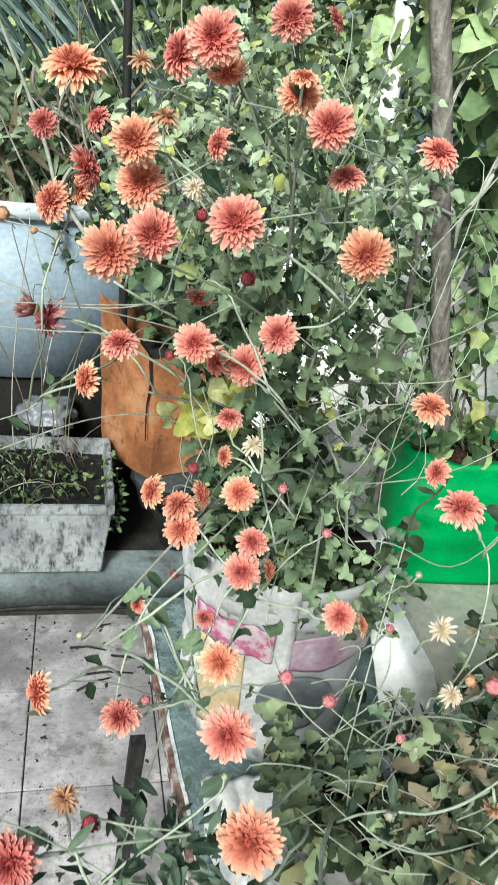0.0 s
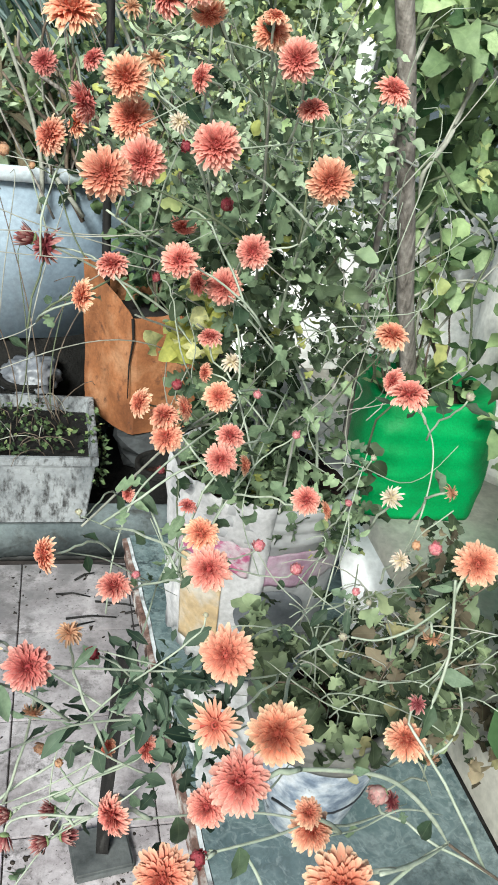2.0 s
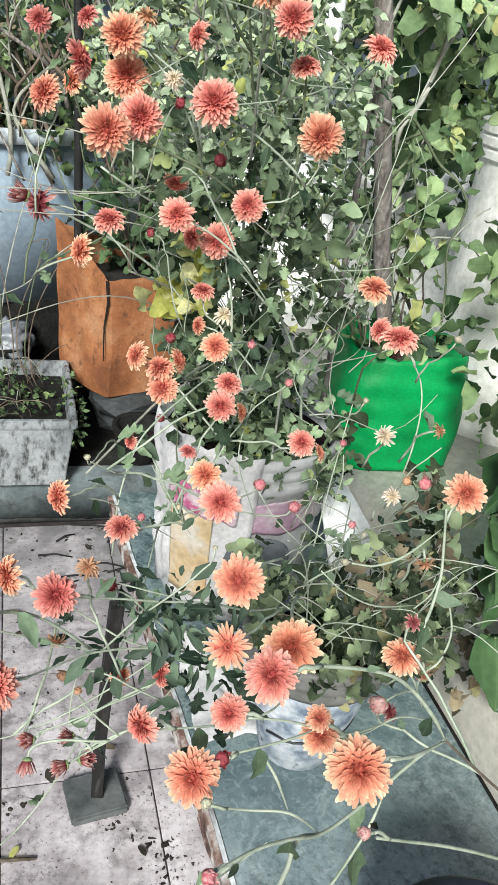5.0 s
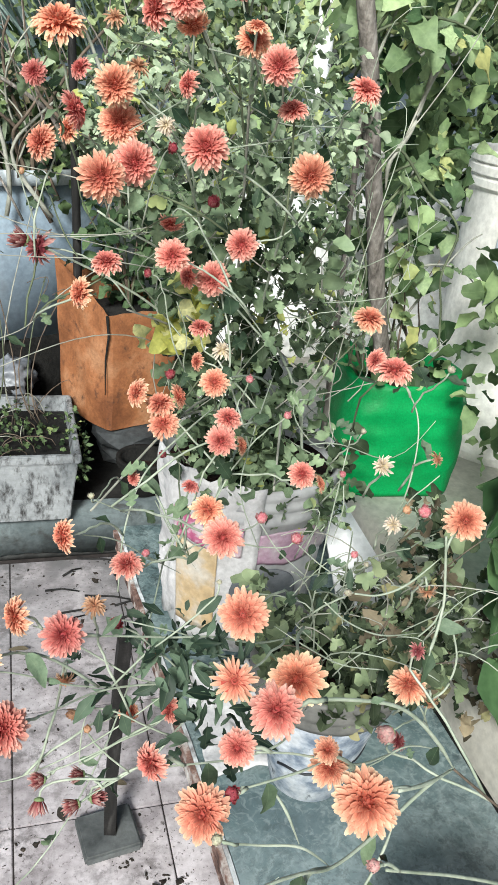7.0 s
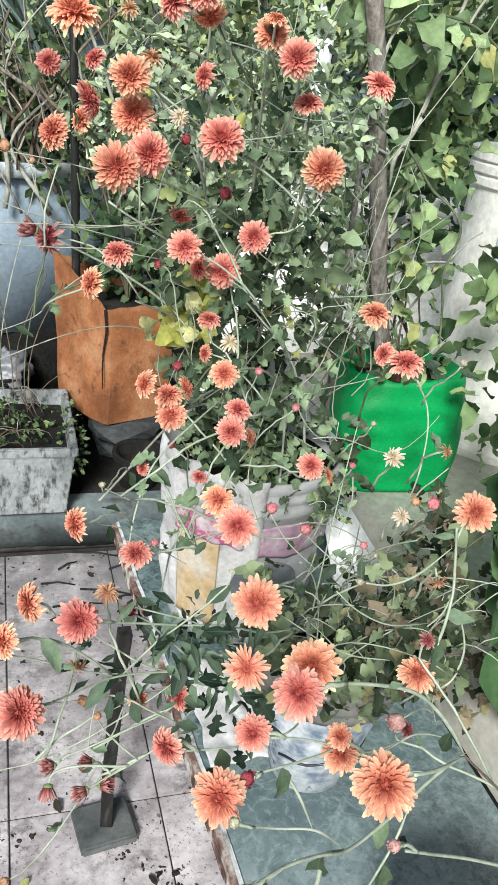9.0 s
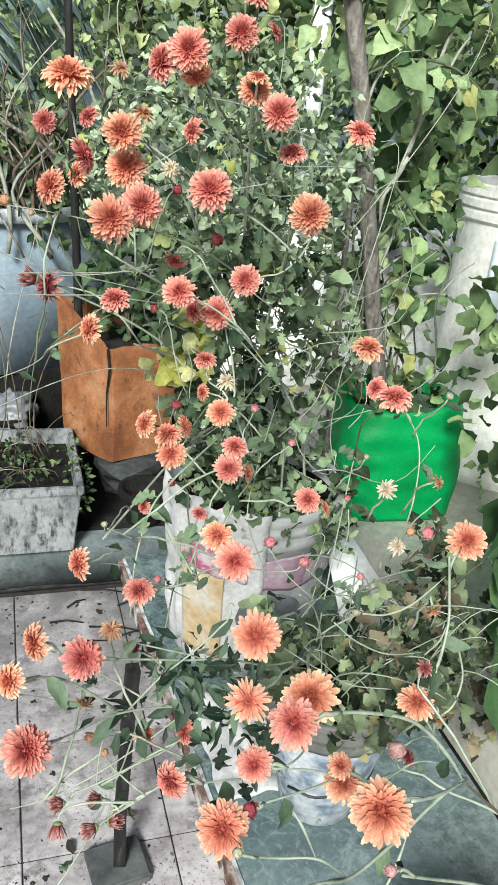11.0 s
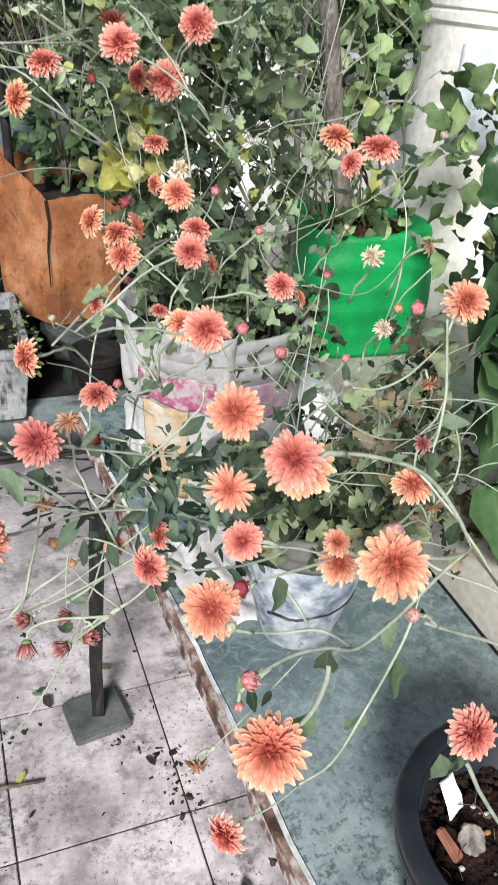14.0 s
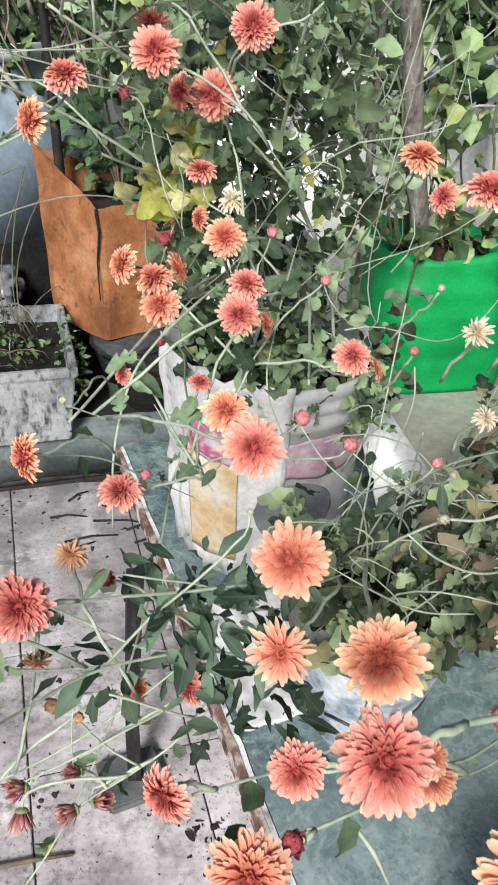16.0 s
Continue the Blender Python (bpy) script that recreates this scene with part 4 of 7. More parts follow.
def build_planter():
    c = (-0.13, 2.10, KERB_Z)
    t = thing("planter", c, "white rectangular planter box with black water stains", "planter")
    X0, X1, Y0, Y1, h = -0.46, 0.240, 1.876, 2.30, 0.215
    ins, w = 0.03, 0.016
    bm = bmesh.new()

    def ring(x0, x1, y0, y1, z):
        return [bm.verts.new(p) for p in ((x0, y0, z), (x1, y0, z), (x1, y1, z), (x0, y1, z))]

    rs = [ring(X0 + ins, X1 - ins, Y0 + 0.010, Y1 - ins, KERB_Z), ring(X0 + 0.008, X1 - 0.008, Y0 + 0.008, Y1 - 0.008, KERB_Z + h - 0.028), ring(X0, X1, Y0, Y1, KERB_Z + h - 0.026), ring(X0, X1, Y0, Y1, KERB_Z + h), ring(X0 + w, X1 - w, Y0 + w, Y1 - w, KERB_Z + h), ring(X0 + w + 0.01, X1 - w - 0.01, Y0 + w + 0.01, Y1 - w - 0.01, KERB_Z + h - 0.07)]
    for a, b in zip(rs, rs[1:]):
        for k in range(4):
            bm.faces.new((a[k], a[(k + 1) % 4], b[(k + 1) % 4], b[k]))
    bm.faces.new(rs[0][::-1])
    bm.faces.new(rs[-1])
    bmesh.ops.recalc_face_normals(bm, faces=bm.faces[:])
    bmesh.ops.bevel(bm, geom=bm.edges[:], offset=0.003, segments=2, affect="EDGES")
    part("box", bm, M_PLANTER, t, "", False)
    bm = bmesh.new()
    bmesh.ops.create_grid(bm, x_segments=26, y_segments=16, size=1, matrix=Matrix.Translation(((X0 + X1) / 2, (Y0 + Y1) / 2, KERB_Z + h - 0.045)) @ Matrix.Diagonal(((X1 - X0) / 2 - 0.02, (Y1 - Y0) / 2 - 0.02, 1, 1)))
    for v in bm.verts:
        v.co.z += 0.02 * noise.noise(v.co * 14)
    part("soil", bm, M_DIRT_SHADE, t, "black damp soil")
    return t


build_planter()


def build_tin():
    c = (0.33, 2.25, 0.33)
    t = thing("oil_tin", c, "rusty orange square oil tin cut open at the top", "tin")
    a0 = radians(20)
    ux, uy = Vector((math.cos(a0), math.sin(a0), 0)), Vector((-math.sin(a0), math.cos(a0), 0))
    near = Vector((0.336, 2.15, 0.30))
    w, h = 0.24, 0.385
    corners = [near + ux * w, near, near - ux * 0.06 + uy * w, near + ux * w + uy * w]
    bm = bmesh.new()
    n, rows = 10, 14
    loop = []
    for k in range(4):
        p, q = corners[k], corners[(k + 1) % 4]
        for i in range(n):
            loop.append((p.lerp(q, i / n), k, i / n))
    rings = []
    for r in range(rows + 1):
        zt = r / rows
        ring = []
        for p, k, f in loop:
            lift = 0.0
            if k == 1:
                lift = 0.12 * f
            if k == 2:
                lift = 0.12 * (1 - f)
            dent = 0.007 * noise.noise((p.x * 12, p.y * 12, zt * 4))
            hh = h + lift + (0.008 * noise.noise((p.x * 40, p.y * 40, 1)) if r == rows else 0)
            cen = Vector((near + ux * w / 2 + uy * w / 2))
            d = (p - cen)
            d.z = 0
            fl = 1 - 0.10 * (1 - zt) * (1 if k in (1, 2) else 0.2)
            ring.append(bm.verts.new((cen.x + d.x * fl + dent, cen.y + d.y * fl + dent, p.z + hh * zt)))
        rings.append(ring)
    m = len(loop)
    for a, b in zip(rings, rings[1:]):
        for i in range(m):
            bm.faces.new((a[i], a[(i + 1) % m], b[(i + 1) % m], b[i]))
    bm.faces.new(rings[0][::-1])
    bmesh.ops.recalc_face_normals(bm, faces=bm.faces[:])
    bmesh.ops.solidify(bm, geom=bm.faces[:], thickness=0.003)
    part("can", bm, M_TIN, t, "", False)
    pts = [near + Vector((-0.002, -0.004, 0.384)), near + Vector((0.004, -0.005, 0.32)), near + Vector((-0.004, -0.003, 0.24)), near + Vector((-0.002, -0.003, 0.13))]
    part("crack", tube(pts, 0.005, 0.0015, 5), M_DIRT_SHADE, t, "dark split seam")
    bm = box(-0.09, 0.09, -0.09, 0.09, 0, 0.01)
    bmesh.ops.transform(bm, matrix=Matrix.Translation(near + ux * w / 2 + uy * w / 2 + Vector((0, 0, 0.36))) @ Matrix.Rotation(a0, 4, "Z"), verts=bm.verts[:])
    part("soil", bm, M_DIRT_SHADE, t)
    return t


build_tin()


def stone(c, sx, sy, sz, seed, label="broken grey masonry block"):
    bm = bmesh.new()
    bmesh.ops.create_icosphere(bm, subdivisions=2, radius=1)
    for v in bm.verts:
        k = max(abs(v.co.x), abs(v.co.y), abs(v.co.z))
        v.co = v.co.lerp(v.co / k, 0.7)
        v.co *= 1 + 0.16 * noise.noise(v.co * 1.7 + Vector((seed * 3.1, 0, 0)))
        v.co = Vector((v.co.x * sx / 2 + c[0], v.co.y * sy / 2 + c[1], v.co.z * sz / 2 + c[2] + sz / 2))
    ob = part("masonry_block", bm, M_STONE, None, label, False)
    return tagged(ob, category="block", group="loose blocks")


stone((0.45, 2.28, KERB_Z + 0.002), 0.26, 0.24, 0.075, 1)
stone((0.43, 2.27, KERB_Z + 0.072), 0.24, 0.26, 0.08, 2)
stone((0.20, 2.42, KERB_Z + 0.002), 0.2, 0.15, 0.1, 3)
# thin black sheet painting the dark void below the tin
void_sheet = part("void_patch", box(0.20, 0.59, 1.99, 2.51, KERB_Z + 0.001, KERB_Z + 0.004), M_DIRT_SHADE, None, "black sheet on the step painting the dark void under the tin")
tagged(void_sheet, category="dirt", kind="structure")
clay = build_pot((0.44, 2.03, KERB_Z + 0.004), 0.055, 0.075, 0.115, M_DIRT_SHADE, M_DIRT_SHADE, "black old clay pot below the tin", rim=0.02)


def build_tub(c, r, h, label):
    t = thing("water_tub", c, label, "tub")
    prof = [(0.0005, 0.015), (r * 0.95, 0.015), (r * 0.975, h), (r * 0.985, h), (r * 0.97, 0.0), (0.0005, 0.0)]
    part("body", lathe(prof, 72, c), M_TUB, t)
    bm = lathe([(r * 0.975, h - 0.02), (r * 0.975, h + 0.012), (r + 0.012, h + 0.016), (r + 0.02, h + 0.004), (r + 0.018, h - 0.03), (r * 0.987, h - 0.034)], 72, c)
    for f in [f for f in bm.faces if len(f.verts) > 4]:
        bm.faces.remove(f)
    part("rim", bm, M_TUBRIM, t, "pale thick rim")
    part("soil", lathe([(0.0005, h - 0.03), (r * 0.97, h - 0.035), (r * 0.97, h - 0.05), (0.0005, h - 0.05)], 40, c), M_DIRT_SHADE, t)
    return t


build_tub((-0.06, 3.02, 0.47), 0.52, 0.54, "large pale blue plastic tub with a thick pale rim")
# plinth coloured black to carry the shade in the gap below the tub
platform = part("platform", box(-0.75, 0.52, 2.52, 3.6, KERB_Z - 0.003, 0.47, 0.02), M_DIRT_SHADE, None, "masonry plinth under the blue tub, the dark gap painted in its black")
tagged(platform, category="plinth", kind="structure")


def build_pole():
    t = thing("iron_post", (0.215, 0.935, 0), "dark charred post on a square stone foot", "post")
    bm = box(-0.056, 0.056, -0.05, 0.05, 0, 0.022, 0.004)
    bmesh.ops.transform(bm, matrix=Matrix.Translation((0.218, 0.942, 0.0)) @ Matrix.Rotation(radians(8), 4, "Z"), verts=bm.verts[:])
    part("foot", bm, M_SLATE, t, "grey square stone foot", False)
    pts = [(0.222, 0.94, 0.02), (0.220, 0.94, 0.15), (0.224, 0.935, 0.3), (0.229, 0.93, 0.45), (0.232, 0.925, 0.52)]
    part("shaft", tube(pts, 0.0165, 0.016, 4), M_POLE, t, "", False)


build_pole()
pipe = part("white_post", lathe([(0.0005, 0), (0.028, 0), (0.028, 2.6), (0.0005, 2.6)], 24, (1.0, 2.42, -0.004)), M_PVC, None, "white plastic pipe standing behind the plants")
tagged(pipe, category="pipe")


# ---- chrysanthemum in the bucket ----
def canes(plant, base, ends, r=0.004, material=None):
    ROOTS[plant.name], STEMS[plant.name] = [], []
    rng = random.Random(len(ends))
    for e in ends:
        e = Vector(e)
        b = Vector(base) + Vector((rng.uniform(-0.07, 0.07), rng.uniform(-0.07, 0.05), 0)) * min(1, (e - Vector(base)).length * 2)
        up = b + Vector((0, 0, 0.55 * max(0.1, (e - b).length)))
        pts = arc(b, up, e.lerp(b, 0.25) + Vector((0, 0, 0.05)), e, 14)
        part("cane", tube(pts, r, r * 0.5, 6), material or rng.choice([M_DARKSTEM, M_GREYSTEM, M_STEM]), plant)
        ROOTS[plant.name].append(pts)


bucket_plant = thing("chrysanthemum", (0.445, 1.005, SLAB_Z + 0.29), "tall leaning chrysanthemum full of orange and coral flowers", "plant")
canes(bucket_plant, (0.445, 1.005, SLAB_Z + 0.285), [(0.16, 0.80, 1.25), (0.13, 0.84, 1.33), (0.24, 0.74, 1.33), (0.30, 0.72, 1.40), (0.37, 0.74, 1.31), (0.27, 0.80, 1.13), (0.20, 0.82, 1.13), (0.30, 0.72, 1.08), (0.24, 0.80, 0.98), (0.36, 0.66, 0.96), (0.25, 0.56, 0.98), (0.14, 0.62, 0.97), (0.30, 0.80, 1.45), (0.44, 0.80, 1.25), (0.07, 0.90, 1.2)], 0.0026)
stem_line(bucket_plant, 0.0013, M_STEM, (0.360, 0.660, 1.300), (0.350, 0.670, 1.273), (0.334, 0.680, 1.255), (0.316, 0.690, 1.248), (0.297, 0.740, 1.220), (0.307, 0.800, 1.150))
stem_line(bucket_plant, 0.001, M_STEM, (0.280, 0.700, 1.195), (0.300, 0.700, 1.183), (0.324, 0.710, 1.158), (0.357, 0.730, 1.118), (0.412, 0.800, 1.046))
stem_line(bucket_plant, 0.0011, M_STEM, (0.241, 0.660, 1.424), (0.285, 0.680, 1.418), (0.345, 0.720, 1.400), (0.423, 0.800, 1.377), (0.512, 0.950, 1.318))
stem_line(bucket_plant, 0.001, M_STEM, (0.220, 0.680, 1.412), (0.266, 0.700, 1.393), (0.310, 0.720, 1.373), (0.353, 0.750, 1.360), (0.426, 0.800, 1.358), (0.509, 0.900, 1.349))
stem_line(bucket_plant, 0.0011, M_STEM, (0.270, 0.680, 1.339), (0.319, 0.700, 1.346), (0.366, 0.730, 1.355), (0.437, 0.800, 1.375))
stem_line(bucket_plant, 0.0009, M_STEM, (0.181, 0.720, 1.344), (0.226, 0.740, 1.368), (0.281, 0.760, 1.401), (0.354, 0.850, 1.440))
stem_line(bucket_plant, 0.0009, M_GREYSTEM, (0.031, 0.840, 1.187), (0.093, 0.830, 1.188), (0.157, 0.820, 1.191), (0.210, 0.820, 1.185), (0.273, 0.850, 1.169))
stem_line(bucket_plant, 0.0009, M_GREYSTEM, (0.110, 0.850, 1.207), (0.170, 0.830, 1.216), (0.227, 0.820, 1.231), (0.276, 0.850, 1.219))
stem_line(bucket_plant, 0.0009, M_GREYSTEM, (0.034, 0.840, 1.078), (0.080, 0.820, 1.106), (0.114, 0.800, 1.148), (0.142, 0.800, 1.170), (0.201, 0.850, 1.194))
stem_line(bucket_plant, 0.0009, M_GREYSTEM, (0.054, 0.880, 1.283), (0.100, 0.860, 1.281), (0.146, 0.840, 1.276), (0.202, 0.840, 1.262), (0.266, 0.880, 1.239))
stem_line(bucket_plant, 0.0014, M_STEM, (0.165, 0.570, 0.898), (0.170, 0.580, 0.963), (0.187, 0.600, 1.012), (0.211, 0.620, 1.034), (0.250, 0.660, 1.045), (0.307, 0.750, 1.035))
stem_line(bucket_plant, 0.001, M_STEM, (0.126, 0.550, 0.987), (0.160, 0.570, 0.965), (0.197, 0.600, 0.922), (0.249, 0.640, 0.863))
stem_line(bucket_plant, 0.0009, M_STEM, (0.137, 0.560, 1.020), (0.155, 0.570, 1.005), (0.177, 0.580, 0.987))
stem_line(bucket_plant, 0.001, M_STEM, (0.329, 0.600, 0.917), (0.306, 0.620, 0.982), (0.323, 0.660, 1.018), (0.362, 0.740, 1.040), (0.413, 0.850, 1.042))
stem_line(bucket_plant, 0.0009, M_STEM, (0.209, 0.620, 0.979), (0.227, 0.600, 0.946), (0.251, 0.580, 0.913))
stem_line(bucket_plant, 0.0009, M_STEM, (0.248, 0.760, 1.160), (0.265, 0.770, 1.115), (0.267, 0.780, 1.068), (0.296, 0.800, 1.013))
stem_line(bucket_plant, 0.0009, M_STEM, (0.350, 0.700, 1.381), (0.402, 0.750, 1.342), (0.463, 0.850, 1.280), (0.509, 0.950, 1.195))
stem_line(bucket_plant, 0.0009, M_STEM, (0.210, 0.750, 1.378), (0.246, 0.770, 1.348), (0.291, 0.800, 1.295), (0.329, 0.860, 1.220))
stem_line(bucket_plant, 0.0009, M_GREYSTEM, (0.524, 0.860, 1.107), (0.505, 0.900, 1.110), (0.482, 0.950, 1.152), (0.474, 1.000, 1.197))
bloom(bucket_plant, 0.119, 0.805, 1.429, 0.055, "peach", "up")
bloom(bucket_plant, 0.094, 0.800, 1.384, 0.026, "red", "front")
bloom(bucket_plant, 0.169, 0.742, 1.383, 0.042, "peach", "front")
bloom(bucket_plant, 0.129, 0.760, 1.355, 0.038, "red", "right")
bloom(bucket_plant, 0.129, 0.790, 1.333, 0.031, "peach", "left")
bloom(bucket_plant, 0.141, 0.800, 1.392, 0.025, "red", "left")
bloom(bucket_plant, 0.179, 0.774, 1.345, 0.046, "orange", "front")
bloom(bucket_plant, 0.103, 0.831, 1.314, 0.042, "orange", "left")
bloom(bucket_plant, 0.150, 0.675, 1.306, 0.047, "orange", "front")
bloom(bucket_plant, 0.184, 0.700, 1.317, 0.044, "coral", "front")
bloom(bucket_plant, 0.238, 0.629, 1.344, 0.043, "coral", "front")
bloom(bucket_plant, 0.351, 0.654, 1.323, 0.045, "peach", "front")
bloom(bucket_plant, 0.396, 0.656, 1.403, 0.033, "coral", "upright")
bloom(bucket_plant, 0.291, 0.603, 1.418, 0.034, "coral", "front")
bloom(bucket_plant, 0.271, 0.620, 1.435, 0.032, "peach", "front")
bloom(bucket_plant, 0.267, 0.600, 1.444, 0.018, "peach", "up")
bloom(bucket_plant, 0.211, 0.633, 1.462, 0.038, "coral", "front")
bloom(bucket_plant, 0.194, 0.660, 1.450, 0.036, "coral", "left")
bloom(bucket_plant, 0.229, 0.680, 1.444, 0.031, "peach", "down")
bloom(bucket_plant, 0.285, 0.729, 1.485, 0.036, "coral", "front")
bloom(bucket_plant, 0.296, 0.740, 1.518, 0.036, "coral", "up")
bloom(bucket_plant, 0.296, 0.760, 1.539, 0.023, "red", "up")
bloom(bucket_plant, 0.316, 0.720, 1.488, 0.022, "coral", "right")
bloom(bucket_plant, 0.321, 0.640, 1.380, 0.029, "coral", "up")
bloom(bucket_plant, 0.228, 0.670, 1.393, 0.026, "coral", "left")
bloom(bucket_plant, 0.176, 0.820, 1.442, 0.027, "tan", "up")
bloom(bucket_plant, 0.199, 0.800, 1.399, 0.031, "tan", "up")
bloom(bucket_plant, 0.221, 0.740, 1.350, 0.024, "white", "front")
bloom(bucket_plant, 0.229, 0.740, 1.329, 0.018, "bud_red", "front")
bloom(bucket_plant, 0.271, 0.720, 1.279, 0.021, "bud_red", "up")
bloom(bucket_plant, 0.244, 0.800, 1.242, 0.030, "coral", "down")
bloom(bucket_plant, 0.225, 0.686, 1.231, 0.036, "coral", "front")
bloom(bucket_plant, 0.290, 0.660, 1.251, 0.034, "coral", "front")
bloom(bucket_plant, 0.166, 0.751, 1.204, 0.035, "coral", "up")
bloom(bucket_plant, 0.138, 0.731, 1.176, 0.035, "peach", "left")
bloom(bucket_plant, 0.283, 0.737, 1.194, 0.040, "coral", "front")
bloom(bucket_plant, 0.257, 0.740, 1.196, 0.030, "coral", "left")
bloom(bucket_plant, 0.216, 0.770, 1.189, 0.016, "bud_red", "left")
bloom(bucket_plant, 0.279, 0.762, 1.127, 0.029, "coral", "up")
bloom(bucket_plant, 0.271, 0.648, 1.106, 0.032, "orange", "front")
bloom(bucket_plant, 0.235, 0.726, 1.019, 0.038, "orange", "front")
bloom(bucket_plant, 0.232, 0.740, 1.038, 0.037, "orange", "up")
bloom(bucket_plant, 0.256, 0.760, 1.040, 0.032, "orange", "right")
bloom(bucket_plant, 0.206, 0.745, 1.052, 0.034, "peach", "left")
bloom(bucket_plant, 0.279, 0.760, 1.086, 0.023, "orange", "left")
bloom(bucket_plant, 0.250, 0.780, 1.059, 0.021, "bud_red", "up")
bloom(bucket_plant, 0.264, 0.576, 1.073, 0.032, "coral", "front")
bloom(bucket_plant, 0.276, 0.600, 1.085, 0.029, "coral", "up")
bloom(bucket_plant, 0.299, 0.620, 1.043, 0.022, "peach", "right")
bloom(bucket_plant, 0.305, 0.750, 1.104, 0.030, "white", "up")
bloom(bucket_plant, 0.314, 0.660, 1.103, 0.015, "bud_pink", "up")
bloom(bucket_plant, 0.356, 0.640, 1.068, 0.015, "bud_pink", "up")
bloom(bucket_plant, 0.185, 0.620, 1.008, 0.018, "coral", "left")
bloom(bucket_plant, 0.242, 0.600, 1.006, 0.019, "red", "up")
bloom(bucket_plant, 0.220, 0.640, 1.025, 0.014, "bud_red", "left")
bloom(bucket_plant, 0.241, 0.520, 1.026, 0.034, "peach", "up")
bloom(bucket_plant, 0.222, 0.399, 1.077, 0.034, "coral", "front")
bloom(bucket_plant, 0.290, 0.500, 1.026, 0.019, "bud_pink", "up")
bloom(bucket_plant, 0.329, 0.500, 0.999, 0.019, "bud_pink", "up")
bloom(bucket_plant, 0.134, 0.560, 1.024, 0.010, "bud_white", "up")
bloom(bucket_plant, 0.191, 0.560, 0.952, 0.014, "bud_pink", "up")
bloom(bucket_plant, 0.345, 0.549, 1.045, 0.030, "coral", "upright")
bloom(bucket_plant, 0.371, 0.560, 1.026, 0.021, "peach", "right")
bloom(bucket_plant, 0.100, 0.860, 1.192, 0.054, "fade", "left")
bloom(bucket_plant, 0.082, 0.870, 1.197, 0.036, "fade_bud", "left")
bloom(bucket_plant, 0.053, 0.900, 1.286, 0.023, "bud_tan", "left")
bloom(bucket_plant, 0.083, 0.900, 1.272, 0.013, "bud_tan", "left")
bloom(bucket_plant, 0.037, 0.400, 0.681, 0.013, "bud_tan", "left")
bloom(bucket_plant, 0.107, 0.513, 1.012, 0.033, "orange", "left")
bloom(bucket_plant, 0.169, 0.544, 0.951, 0.034, "coral", "up")

# ---- chrysanthemum in the limewashed pot ----
pot_plant = thing("chrysanthemum", (0.468, 0.645, SLAB_Z + 0.17), "sprawling chrysanthemum with long pale stems and large orange flowers", "plant")
canes(pot_plant, (0.468, 0.645, SLAB_Z + 0.165), [(0.40, 0.52, 0.99), (0.36, 0.50, 0.93), (0.50, 0.52, 0.98), (0.44, 0.47, 1.0), (0.48, 0.72, 1.02), (0.33, 0.50, 0.96), (0.47, 0.48, 0.98)], 0.0013, M_STEM)
stem_line(pot_plant, 0.0018, M_STEM, (0.227, 0.205, 1.093), (0.253, 0.210, 1.084), (0.290, 0.220, 1.064), (0.316, 0.225, 1.042), (0.344, 0.230, 1.007), (0.367, 0.235, 0.972))
stem_line(pot_plant, 0.0016, M_TWIG, (0.367, 0.235, 0.972), (0.408, 0.250, 0.924), (0.482, 0.280, 0.837), (0.578, 0.320, 0.726))
stem_line(pot_plant, 0.002, M_STEM, (0.291, 0.190, 1.020), (0.327, 0.210, 0.995), (0.367, 0.235, 0.972))
stem_line(pot_plant, 0.0018, M_STEM, (0.410, 0.375, 1.080), (0.415, 0.370, 1.045), (0.418, 0.365, 1.012), (0.406, 0.350, 0.981), (0.396, 0.345, 0.948))
stem_line(pot_plant, 0.0012, M_STEM, (0.397, 0.360, 0.986), (0.413, 0.365, 0.996), (0.418, 0.366, 1.014))
stem_line(pot_plant, 0.0014, M_STEM, (0.428, 0.360, 0.996), (0.439, 0.355, 0.960), (0.433, 0.350, 0.931), (0.419, 0.350, 0.914), (0.419, 0.350, 0.890))
stem_line(pot_plant, 0.0013, M_STEM, (0.333, 0.370, 1.032), (0.356, 0.370, 1.028), (0.381, 0.370, 1.037), (0.409, 0.372, 1.061))
stem_line(pot_plant, 0.001, M_STEM, (0.307, 0.370, 1.026), (0.332, 0.370, 1.002), (0.373, 0.380, 0.974), (0.428, 0.400, 0.953))
stem_line(pot_plant, 0.0015, M_STEM, (0.255, 0.135, 1.031), (0.285, 0.145, 1.006), (0.322, 0.155, 0.978), (0.375, 0.170, 0.933), (0.438, 0.190, 0.872))
stem_line(pot_plant, 0.0012, M_STEM, (0.186, 0.210, 0.971), (0.212, 0.210, 0.962), (0.236, 0.200, 0.967), (0.256, 0.190, 0.955))
stem_line(pot_plant, 0.0016, M_STEM, (0.234, 0.260, 0.955), (0.246, 0.250, 0.937), (0.251, 0.230, 0.926))
stem_line(pot_plant, 0.0013, M_STEM, (0.224, 0.270, 0.979), (0.255, 0.275, 0.966), (0.291, 0.285, 0.941), (0.333, 0.300, 0.911), (0.397, 0.330, 0.888))
stem_line(pot_plant, 0.0013, M_STEM, (0.203, 0.250, 0.967), (0.230, 0.255, 0.965), (0.261, 0.265, 0.958), (0.288, 0.280, 0.947))
stem_line(pot_plant, 0.0012, M_STEM, (0.166, 0.290, 0.954), (0.198, 0.300, 0.940), (0.230, 0.310, 0.928), (0.272, 0.330, 0.916), (0.325, 0.400, 0.878))
